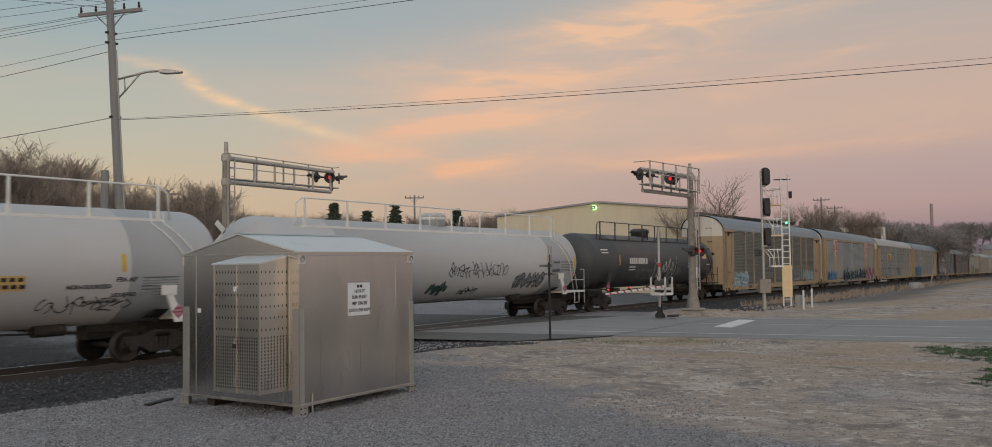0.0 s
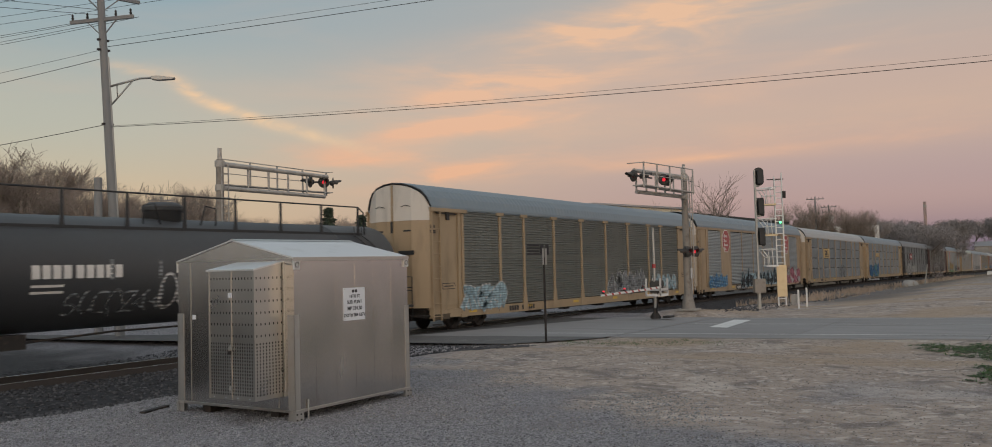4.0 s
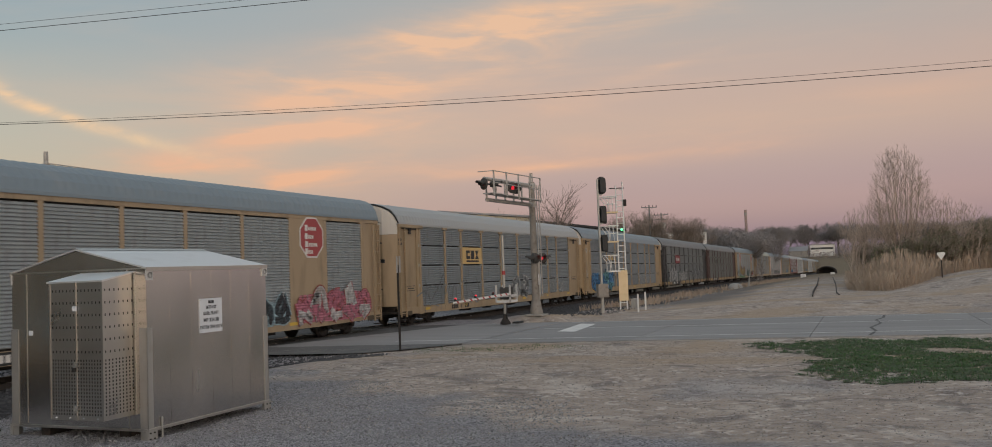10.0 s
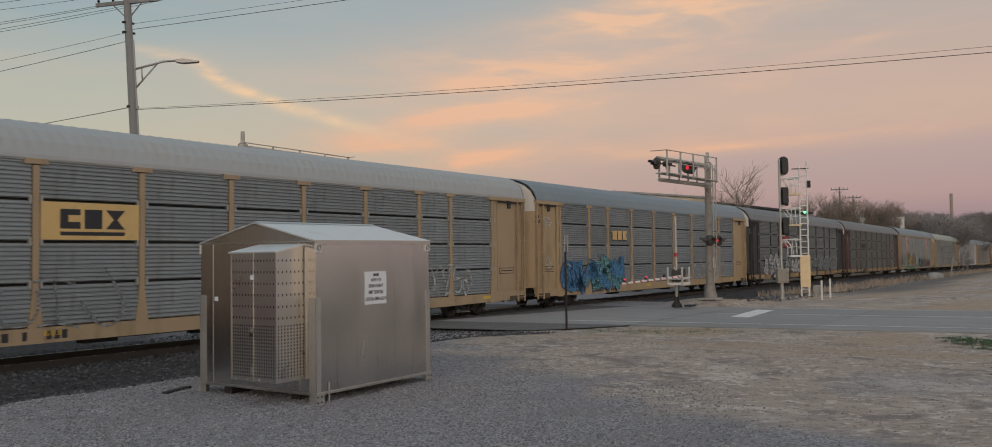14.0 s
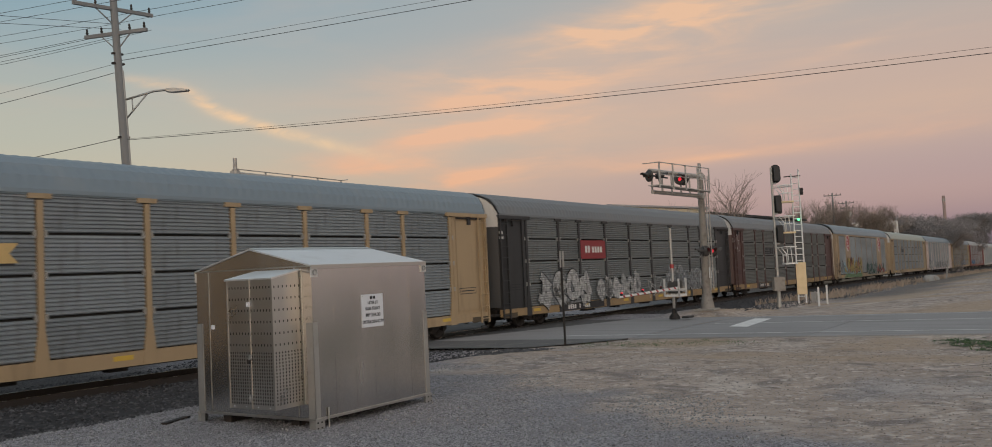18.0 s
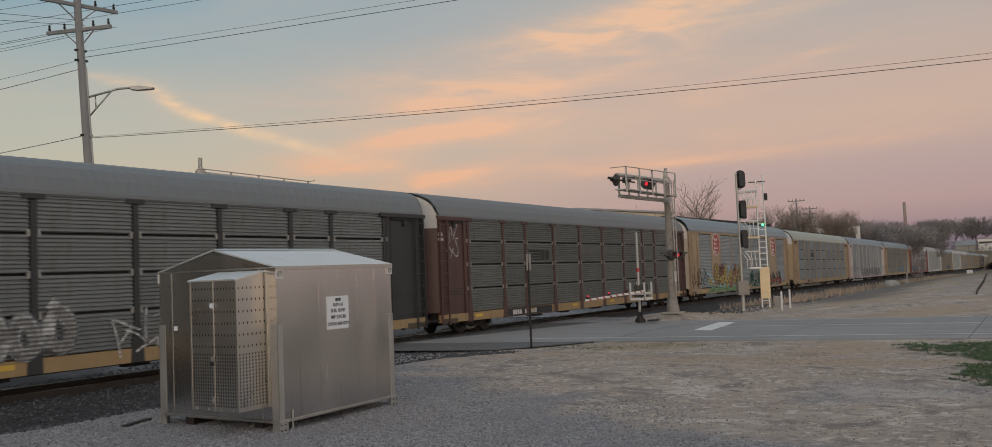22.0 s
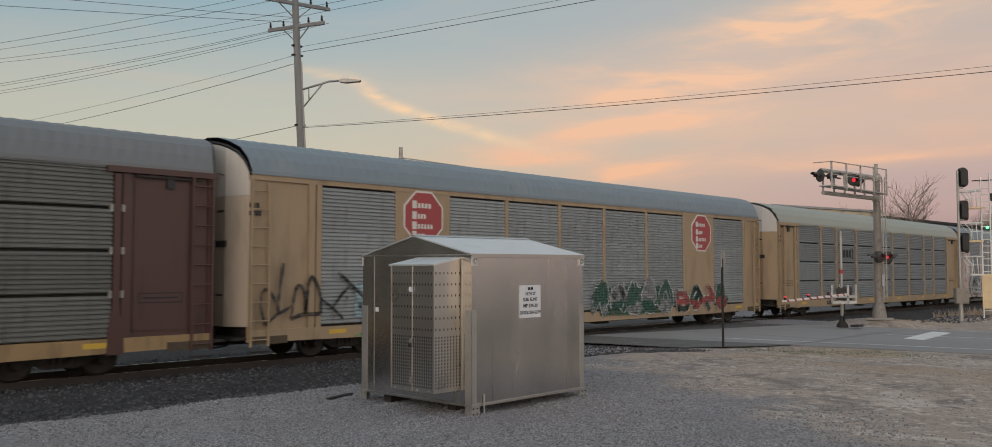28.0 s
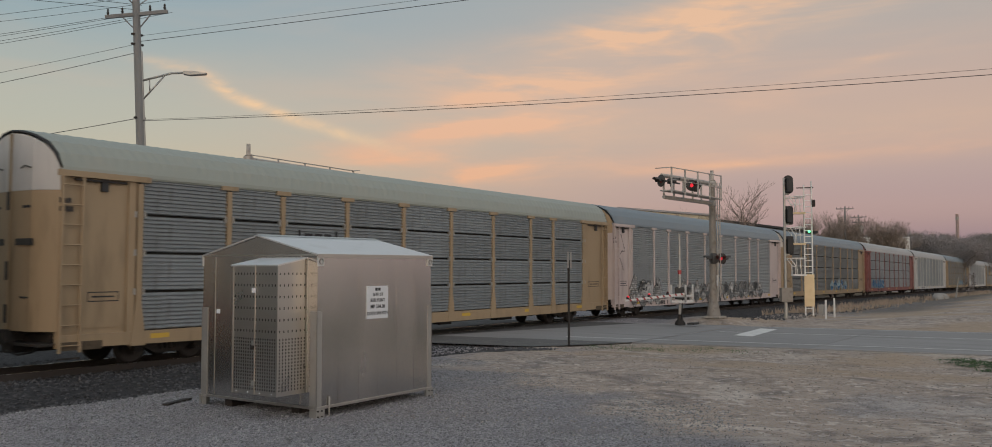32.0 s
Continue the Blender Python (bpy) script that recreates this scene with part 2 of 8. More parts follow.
def ground_material():
    """Grey gravel round the cabinet, tan dirt with pale worn wheel tracks towards the road, dull grass far off."""
    m = bpy.data.materials.new("lot_ground")
    m.use_nodes = True
    nt = m.node_tree
    N, Lk = nt.nodes.new, nt.links.new
    b = nt.nodes["Principled BSDF"]
    b.inputs["Roughness"].default_value = 0.95
    b.inputs["Specular IOR Level"].default_value = 0.15
    tc = N("ShaderNodeTexCoord")
    sep = N("ShaderNodeSeparateXYZ")
    Lk(tc.outputs["Object"], sep.inputs[0])

    def noise_tex(s, d=5.0, sc=(1, 1, 1), rot=0.0, dist=0.0):
        mp = N("ShaderNodeMapping")
        mp.inputs["Scale"].default_value = sc
        mp.inputs["Rotation"].default_value = (0, 0, rot)
        Lk(tc.outputs["Object"], mp.inputs[0])
        n = N("ShaderNodeTexNoise")
        n.inputs["Scale"].default_value, n.inputs["Detail"].default_value = s, d
        n.inputs["Distortion"].default_value = dist
        Lk(mp.outputs[0], n.inputs["Vector"])
        return n.outputs["Fac"]

    def mth(op, a, c):
        n = N("ShaderNodeMath")
        n.operation = op
        for i, v in enumerate((a, c)):
            if isinstance(v, (int, float)):
                n.inputs[i].default_value = v
            else:
                Lk(v, n.inputs[i])
        return n.outputs[0]

    def rng(v, a, c, hi=1.0):
        n = N("ShaderNodeMapRange")
        n.interpolation_type = "SMOOTHSTEP"
        n.inputs[1].default_value, n.inputs[2].default_value, n.inputs[4].default_value = a, c, hi
        Lk(v, n.inputs[0])
        return n.outputs[0]

    def mixc(f, a, c):
        n = N("ShaderNodeMix")
        n.data_type = "RGBA"
        for i, v in ((0, f), (6, a), (7, c)):
            if isinstance(v, (int, float)):
                n.inputs[i].default_value = v
            elif isinstance(v, tuple):
                n.inputs[i].default_value = (*v, 1)
            else:
                Lk(v, n.inputs[i])
        return n.outputs[2]

    vor = N("ShaderNodeTexVoronoi")
    vor.inputs["Scale"].default_value = 38
    Lk(tc.outputs["Object"], vor.inputs["Vector"])
    stones = N("ShaderNodeSeparateColor")
    Lk(vor.outputs["Color"], stones.inputs[0])
    gravel = mixc(stones.outputs[0], GRAVEL[0], GRAVEL[1])
    gravel = mixc(rng(noise_tex(0.9), 0.4, 0.7, 0.6), gravel, GRAVEL[2])
    dirt = mixc(noise_tex(0.35), DIRT[0], DIRT[1])
    # pale ruts run across the lot in long bands
    ruts = noise_tex(0.55, 8.0, (1.15, 0.8, 1), 0.5, 1.2)
    dirt = mixc(rng(ruts, 0.53, 0.66, 0.65), dirt, DIRT[2])
    dirt = mixc(rng(noise_tex(1.1, 10.0, (1, .9, 1), .3, 1.0), 0.51, 0.66, 0.85), dirt, DIRT[3])
    dirt = mixc(rng(noise_tex(5.0, 9.0), 0.54, 0.66, 0.8), dirt, DIRT[2])
    dirt = mixc(rng(noise_tex(9.0, 8.0, (1, 1, 1), 1.0), 0.52, 0.66, 0.7), dirt, DIRT[3])
    peb = mixc(rng(noise_tex(30, 3.0), 0.35, 0.7, 0.45), dirt, GRAVEL[1])
    # broad tan and grey-brown patches, and loose stone in streaks
    peb = mixc(mth("MULTIPLY", rng(noise_tex(0.16, 3.0), 0.46, 0.60, 0.7), rng(sep.outputs[0], 15.0, 20.0)), peb, (0.50, 0.375, 0.27))
    peb = mixc(rng(noise_tex(0.22, 6.0, (1, 1.6, 1), 0.9, 0.6), 0.56, 0.68, 0.45), peb, mixc(stones.outputs[0], GRAVEL[0], GRAVEL[1]))
    # gravel ends along a ragged line between cabinet and road
    edge = mth("ADD", mth("ADD", sep.outputs[0], mth("MULTIPLY", sep.outputs[1], -0.55)), mth("MULTIPLY", noise_tex(0.5, 8.0), 7.0))
    bed = N("ShaderNodeMath")
    bed.operation = "SUBTRACT"
    bed.inputs[0].default_value = 1.0
    Lk(rng(sep.outputs[1], 14.5, 17.5), bed.inputs[1])
    f = mth("MULTIPLY", rng(edge, 11.4, 13.4), bed.outputs[0])
    c = mixc(f, gravel, peb)
    c = mixc(mth("MULTIPLY", rng(sep.outputs[1], 14.2, 15.4), rng(mth("MULTIPLY", mth("ADD", sep.outputs[0], mth("MULTIPLY", noise_tex(0.6, 6.0), 5.0)), -1.0), -25.0, -19.0)), c, mixc(stones.outputs[0], (0.03, 0.03, 0.033), (0.12, 0.118, 0.12)))
    # spilled blue-grey stone on the shoulder beyond the street
    spill = mth("MULTIPLY", mth("MULTIPLY", rng(sep.outputs[0], 52.0, 62.0), rng(mth("ADD", sep.outputs[1], mth("MULTIPLY", noise_tex(0.2, 5.0), 6.0)), 10.5, 13.5)), 0.75)
    c = mixc(spill, c, mixc(stones.outputs[0], (0.09, 0.093, 0.10), (0.20, 0.205, 0.21)))
    far = rng(sep.outputs[0], 70.0, 130.0)
    c = mixc(far, c, mixc(noise_tex(0.05), (0.24, 0.19, 0.135), (0.17, 0.14, 0.10)))
    Lk(c, b.inputs["Base Color"])
    bp = N("ShaderNodeBump")
    bp.inputs["Strength"].default_value, bp.inputs["Distance"].default_value = 0.9, 0.05
    Lk(mth("ADD", vor.outputs["Distance"], noise_tex(12, 6.0)), bp.inputs["Height"])
    Lk(bp.outputs[0], b.inputs["Normal"])
    return m


def island(*a, **k):
    """A stone material whose pieces differ in tone."""
    m = pmat(*a, **k)
    nt = m.node_tree
    b = nt.nodes["Principled BSDF"]
    src = b.inputs["Base Color"].links[0].from_socket
    g = nt.nodes.new("ShaderNodeNewGeometry")
    r = nt.nodes.new("ShaderNodeMapRange")
    r.inputs[3].default_value, r.inputs[4].default_value = 0.5, 1.55
    nt.links.new(g.outputs["Random Per Island"], r.inputs[0])
    mx = nt.nodes.new("ShaderNodeVectorMath")
    mx.operation = "SCALE"
    nt.links.new(src, mx.inputs[0])
    nt.links.new(r.outputs[0], mx.inputs["Scale"])
    nt.links.new(mx.outputs[0], b.inputs["Base Color"])
    return m


GRAVEL = [(0.15, 0.145, 0.157), (0.51, 0.49, 0.512), (0.30, 0.283, 0.292)]
DIRT = [(0.425, 0.333, 0.266), (0.59, 0.472, 0.383), (0.80, 0.71, 0.63), (0.21, 0.168, 0.141)]

M_GROUND = ground_material()
M_ROAD = pmat("concrete_road", (0.285, 0.275, 0.272), 0.85, var=0.2, scale=0.5, bump=0.2, stain=(0.17, 0.162, 0.155), amount=0.6, stretch=(1.6, 0.2, 1), rnd=0.25)
M_ASPHALT = pmat("asphalt", (0.085, 0.083, 0.083), 0.9, var=0.35, scale=1.2, bump=0.3, stain=(0.16, 0.155, 0.15), amount=0.6)
M_PATCH = pmat("dusty_asphalt", (0.125, 0.122, 0.12), 0.92, var=0.3, scale=0.8, bump=0.3, stain=(0.20, 0.185, 0.165), amount=0.6)
M_PAINT = pmat("road_paint", (0.72, 0.71, 0.69), 0.7, var=0.2, scale=3, stain=(0.42, 0.41, 0.40), amount=0.6)
M_BALLAST = pmat("ballast", (0.06, 0.06, 0.064), 0.95, var=0.45, scale=3.0, bump=1.0, stain=(0.14, 0.135, 0.13), amount=0.6, bscale=16, spec=0.15)
M_PEBBLE = island("pale_pebble", (0.33, 0.29, 0.255), 0.92, var=0.3, scale=6, bump=0.1, spec=0.2)
M_STONE = island("crushed_stone", (0.085, 0.085, 0.09), 0.92, var=0.3, scale=9, bump=0.2, spec=0.2)
M_STONE_L = island("grey_gravel", (0.30, 0.295, 0.30), 0.92, var=0.35, scale=5, bump=0.2, spec=0.2)
M_RAIL = pmat("rail_steel", (0.05, 0.04, 0.036), 0.75, 0.1, var=0.3, scale=2)
M_RAILTOP = pmat("rail_head", (0.62, 0.62, 0.63), 0.25, 1.0, var=0.1, scale=2)
M_TIE = pmat("creosoted_timber", (0.06, 0.048, 0.04), 0.9, var=0.4, scale=3, stretch=(6, 1, 6))
M_PLATE = pmat("pale_zinc_plate", (0.66, 0.65, 0.64), 0.45, 0.5, var=0.06, scale=6, bump=0.02)
M_ALU = pmat("brushed_aluminium", (0.60, 0.58, 0.555), 0.21, 1.0, var=0.08, scale=1.6, bump=0.02, stretch=(1, 1, 0.25), stain=(0.48, 0.45, 0.42), amount=0.35)
M_ALU_HOOD = pmat("dull_aluminium", (0.57, 0.55, 0.525), 0.30, 1.0, var=0.08, scale=2, bump=0.03)
M_ALU_TRIM = pmat("aluminium_trim", (0.56, 0.54, 0.51), 0.34, 1.0, var=0.08, scale=4, bump=0.03)
M_ALU_ROOF = pmat("aluminium_roof", (0.74, 0.73, 0.73), 0.48, 0.85, var=0.05, scale=1.2, bump=0.02, stain=(0.6, 0.58, 0.56), amount=0.4)
M_GALV = pmat("galvanised_steel", (0.43, 0.42, 0.40), 0.5, 0.75, var=0.14, scale=3, bump=0.05, stain=(0.36, 0.33, 0.29), amount=0.4)
M_POLEDARK = pmat("weathered_steel_mast", (0.31, 0.28, 0.25), 0.7, 0.3, var=0.22, scale=2, bump=0.08, stain=(0.15, 0.12, 0.095), amount=0.6)
M_FLASH = pmat("faded_black_flasher", (0.06, 0.056, 0.052), 0.6, var=0.3, scale=4)
M_POLEGREY = pmat("weathered_galvanised_pole", (0.47, 0.44, 0.41), 0.6, 0.4, var=0.2, scale=2, bump=0.08, stain=(0.25, 0.2, 0.16), amount=0.5)
M_BLACK = pmat("black_paint", (0.025, 0.025, 0.027), 0.55, var=0.3, scale=4)
M_DARKSTEEL = pmat("grimy_steel", (0.035, 0.031, 0.029), 0.75, 0.2, var=0.4, scale=3, stain=(0.09, 0.06, 0.045), amount=0.6)
M_WHEEL = pmat("wheel_steel", (0.05, 0.043, 0.04), 0.55, 0.6, var=0.3, scale=5)
M_TREAD = pmat("bright_tread", (0.36, 0.35, 0.34), 0.3, 1.0, var=0.1, scale=5)
M_WOODPOLE = pmat("grey_weathered_pole", (0.25, 0.25, 0.25), 0.9, var=0.2, scale=2.5, stretch=(4, 4, 0.4), bump=0.25)
M_WIRE = pmat("black_cable", (0.02, 0.02, 0.022), 0.6, var=0.1)
M_SIGNWHITE = pmat("white_sign_sheet", (0.70, 0.71, 0.74), 0.5, var=0.05, scale=3, bump=0.02)
M_INK = pmat("black_lettering", (0.02, 0.02, 0.025), 0.6, var=0.1, bump=0)
M_RED = glow("red_lamp_lit", (0.9, 0.03, 0.05), 1.0)
M_REDOFF = pmat("red_lens_unlit", (0.12, 0.02, 0.02), 0.2, var=0.1)
M_GREEN = glow("green_lamp_lit", (0.12, 1.0, 0.35), 3.0)
M_GREENHALO = glow("green_floodlight", (0.35, 1.0, 0.25), 4.0)
M_STRIPE_R = pmat("red_gate_stripe", (0.42, 0.05, 0.05), 0.5, var=0.15, scale=6)
M_WHITE = pmat("white_paint", (0.74, 0.73, 0.71), 0.5, var=0.08, scale=3, stain=(0.5, 0.46, 0.4), amount=0.3)
# warm light on the signal's plates is put into this cream
M_WARM_LIT = pmat("warm_lit_cream", (0.72, 0.56, 0.34), 0.5, var=0.08, scale=2, stain=(0.55, 0.4, 0.22), amount=0.3)
M_GRASS = pmat("spring_grass", (0.06, 0.132, 0.042), 0.8, var=0.4, scale=0.8, bump=0, stain=(0.16, 0.13, 0.06), amount=0.5)
M_TURF = pmat("turf", (0.05, 0.08, 0.03), 0.95, var=0.4, scale=1.5, bump=0.5, stain=(0.15, 0.125, 0.08), amount=0.5)
M_REED = pmat("dry_reed", (0.42, 0.33, 0.255), 0.9, var=0.3, scale=0.6, bump=0)
M_BARK = pmat("bare_bark", (0.22, 0.185, 0.155), 0.95, var=0.3, scale=2, bump=0.2)
M_TREE_LIGHT = pmat("pale_bare_wood", (0.52, 0.42, 0.35), 0.95, var=0.2, scale=0.5, bump=0)
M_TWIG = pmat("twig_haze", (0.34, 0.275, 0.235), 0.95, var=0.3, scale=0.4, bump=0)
# copy of the twigs for far trees, distance haze put into its grey
M_TWIG_FAR = pmat("air_hazed_twig", (0.32, 0.29, 0.285), 0.95, var=0.3, scale=0.05, bump=0)
M_BUD = pmat("budding_leaves", (0.20, 0.20, 0.115), 0.9, var=0.4, scale=0.5, bump=0)
M_CONIFER = pmat("conifer_green", (0.05, 0.07, 0.045), 0.9, var=0.4, scale=0.5, bump=0)
M_CREAM = pmat("cream_metal_siding", (0.64, 0.58, 0.44), 0.6, var=0.06, scale=0.6, stretch=(1, 1, 0.2), stain=(0.5, 0.4, 0.27), amount=0.3)
M_ROOFGREY = pmat("grey_metal_roof", (0.30, 0.30, 0.31), 0.55, 0.3, var=0.12, scale=0.5)
# smokestack brick, lightened: the haze of distance is in its colour
M_BRICK = pmat("hazed_brick", (0.36, 0.27, 0.25), 0.9, var=0.2, scale=0.3)
M_CONCRETE = pmat("concrete", (0.36, 0.34, 0.31), 0.9, var=0.2, scale=2, stain=(0.2, 0.18, 0.16), amount=0.5)
M_DARKGLASS = pmat("dark_window", (0.03, 0.035, 0.04), 0.2, var=0.1, bump=0)
M_TIMBER = pmat("old_timber", (0.22, 0.17, 0.12), 0.9, var=0.3, scale=3, stretch=(0.5, 5, 5))
M_DARKHOLE = pmat("slot_dark", (0.03, 0.029, 0.028), 0.8, var=0.1, bump=0)


# ---------------------------------------------------------------- mesh helpers
class Mesh:
    """Collects simple solids and links them as one mesh."""

    def __init__(self):
        self.v, self.f, self.s = [], [], []

    def add(self, verts, faces, smooth=False):
        n = len(self.v)
        self.v += [tuple(p) for p in verts]
        self.f += [tuple(i + n for i in f) for f in faces]
        self.s += [smooth] * len(faces)
        return self

    def box(self, x0, x1, y0, y1, z0, z1):
        v = [(x, y, z) for x in (x0, x1) for y in (y0, y1) for z in (z0, z1)]
        return self.add(v, [(0, 1, 3, 2), (4, 6, 7, 5), (0, 4, 5, 1), (2, 3, 7, 6), (0, 2, 6, 4), (1, 5, 7, 3)])

    def beam(self, a, b, w, h, up=(0, 0, 1)):
        """A bar of section w x h from a to b."""
        a, b = Vector(a), Vector(b)
        d = (b - a).normalized()
        u = Vector(up)
        if abs(d.dot(u)) > 0.95:
            u = Vector((1, 0, 0))
        s = d.cross(u).normalized() * (w / 2)
        t = s.cross(d).normalized() * (h / 2)
        v = [p + i * s + j * t for p in (a, b) for i in (-1, 1) for j in (-1, 1)]
        return self.add(v, [(0, 1, 3, 2), (4, 6, 7, 5), (0, 4, 5, 1), (2, 3, 7, 6), (0, 2, 6, 4), (1, 5, 7, 3)])

    def cyl(self, a, b, r0, r1=None, n=12, caps=True):
        a, b = Vector(a), Vector(b)
        r1 = r0 if r1 is None else r1
        d = (b - a).normalized()
        u = Vector((0, 0, 1)) if abs(d.z) < 0.9 else Vector((1, 0, 0))
        s = d.cross(u).normalized()
        t = s.cross(d)
        v = []
        for p, r in ((a, r0), (b, r1)):
            v += [p + r * (math.cos(k * math.tau / n) * s + math.sin(k * math.tau / n) * t) for k in range(n)]
        self.add(v, [(k, (k + 1) % n, n + (k + 1) % n, n + k) for k in range(n)], True)
        if caps:
            self.add(v, [tuple(range(n - 1, -1, -1)), tuple(range(n, 2 * n))])
        return self

    def tube(self, pts, r, n=6):
        """One pipe through all the points, mitred at its bends."""
        ps = [Vector(q) for q in pts]
        v, f = [], []
        k = len(ps)
        for i, q in enumerate(ps):
            d = (ps[min(k - 1, i + 1)] - ps[max(0, i - 1)])
            d = d.normalized() if d.length > 1e-6 else Vector((0, 0, 1))
            u = Vector((0, 0, 1)) if abs(d.z) < 0.9 else Vector((1, 0, 0))
            a = d.cross(u).normalized()
            b = a.cross(d)
            if i and (a.dot(pa) < 0):
                a, b = -a, -b
            pa = a
            v += [q + r * (math.cos(j * math.tau / n) * a + math.sin(j * math.tau / n) * b) for j in range(n)]
        for i in range(k - 1):
            f += [(i * n + j, i * n + (j + 1) % n, (i + 1) * n + (j + 1) % n, (i + 1) * n + j) for j in range(n)]
        self.add(v, f + [tuple(range(n - 1, -1, -1)), tuple(range((k - 1) * n, k * n))], n > 4)
        return self

    def lathe(self, prof, axis="x", n=24, c=(0, 0, 0)):
        """Turn a profile of (along, radius) round an axis through c."""
        v, f = [], []
        for u, r in prof:
            for k in range(n):
                p, q = r * math.cos(k * math.tau / n), r * math.sin(k * math.tau / n)
                o = {"x": (u, p, q), "y": (p, u, q), "z": (p, q, u)}[axis]
                v.append((o[0] + c[0], o[1] + c[1], o[2] + c[2]))
        for i in range(len(prof) - 1):
            for k in range(n):
                f.append((i * n + k, i * n + (k + 1) % n, (i + 1) * n + (k + 1) % n, (i + 1) * n + k))
        return self.add(v, f, True)

    def prism(self, poly, y0, y1, axis="y"):
        """A polygon of (a, z) pairs drawn out from y0 to y1 (along y, or along x)."""
        n = len(poly)
        v = [((a, y, z) if axis == "y" else (y, a, z)) for y in (y0, y1) for a, z in poly]
        return self.add(v, [tuple(range(n)), tuple(range(2 * n - 1, n - 1, -1))] + [(k, n + k, n + (k + 1) % n, (k + 1) % n) for k in range(n)])

    def data(self, name, mats):
        me = bpy.data.meshes.new(name)
        me.from_pydata(self.v, [], self.f)
        me.polygons.foreach_set("use_smooth", self.s)
        for m in mats if isinstance(mats, (list, tuple)) else [mats]:
            me.materials.append(m)
        bm = bmesh.new()
        bm.from_mesh(me)
        bmesh.ops.recalc_face_normals(bm, faces=bm.faces)
        bm.to_mesh(me)
        bm.free()
        return me


def part(name, mesh, material, parent=None, label="", at=None):
    """One mesh object under a thing or part. mesh: a Mesh, or mesh data to share."""
    ob = new(name, mesh.data(name, material) if isinstance(mesh, Mesh) else mesh)
    if parent is not None:
        ob.parent = parent
    if at is not None:
        ob.matrix_basis = at
    if label:
        ob["label"] = label
    return ob


def thing(name, label, category, group="", kind="", at=None):
    ob = new(name)
    ob.empty_display_size = 0.2
    if at is not None:
        ob.matrix_basis = at
    return tagged(ob, label, category, group, kind)


def lettering(text, size, material, parent, at, name="lettering", extrude=0.002, bold=0.0):
    """Words in the built-in font as a mesh part; the text reads along x, up is y."""
    cu = bpy.data.curves.new("words", "FONT")
    cu.body, cu.size, cu.extrude, cu.align_x, cu.align_y, cu.offset = text, size, extrude, "CENTER", "CENTER", bold
    tmp = bpy.data.objects.new("words", cu)
    me = bpy.data.meshes.new_from_object(tmp)
    bpy.data.objects.remove(tmp)
    me.materials.clear()
    me.materials.append(material)
    return part(name, me, material, parent, at=at)


# ---------------------------------------------------------------- ground, track, road
def rail_z(x):
    """Top of rail along the line: it falls gently away beyond the crossing."""
    return 0.23 - 0.00725 * ((x - 50) + math.sqrt((x - 50) ** 2 + 3600))


def step(v, a, b):
    v = min(1, max(0, (v - a) / (b - a)))
    return v * v * (3 - 2 * v)


def ground_z(x, y):
    lot = 0.26 + 0.5 * step(4 - 0.5 * (x + y) + 5, 0, 9)
    bed = min(0, rail_z(x)) - 0.42
    near = lot + (bed - lot) * step(y, 13.2, 17.0)
    road = rail_z(x) - 0.04
    z = near + (road - near) * step(x, 17.0, 25.0)
    beyond_flat = 0.05 + 0.012 * max(0, x - 60) * step(-y, 4, 60) * 0.6
    corridor = rail_z(x) - 0.45
    k = step(y, 3.0, 18.0) if x < 120 else step(y, -45.0, -5.0)
    beyond = beyond_flat + (corridor - beyond_flat) * k * (1 - 0.0 * step(y, 30, 60))
    if y > 30:
        beyond = beyond + (0.3 - corridor) * step(y, 30, 60)
    z = z + (beyond - z) * step(x, 41.0, 48.0)
    if y > 26 and x < 48:
        z = z + 0.5 * step(y, 26, 45)
    z += 0.2 * step(x, 37.6, 39.2) * (1 - step(x, 55, 65)) * step(y, 13.0, 14.2) * (1 - step(y, 16.4, 17.6))
    # the dirt rises under the reeds
    z += 0.9 * step(x, 46, 64) * step(-y, 0, 8) * (1 - step(x, 150, 300))
    # the far bank
    return z + (3.2 - z) * step(x, 385, 470)


def lumps(x, y):
    """Unevenness of the lot: soft swells, clods, and low ridges left by wheels."""
    a = 0.028 * noise.noise((x * 0.6, y * 0.6, 0)) + 0.014 * noise.noise((x * 1.9, y * 1.9, 3))
    rough = step(x - 0.55 * y, 8, 14)
    a += rough * (0.024 * noise.noise((x * 1.9, y * 1.5, 5)) + 0.018 * noise.noise((x * 4.2, y * 3.8, 8)))
    return a * (1 - step(y, 13, 16)) * (1 - step(x, 26, 29)) + (0.02 * noise.noise((x * .9, y * .9, 1)) if x > 44 else 0)


def lines(parts):
    out = []
    for a, b, n in parts:
        out += [a + (b - a) * i / n for i in range(n)]
    return out + [parts[-1][1]]


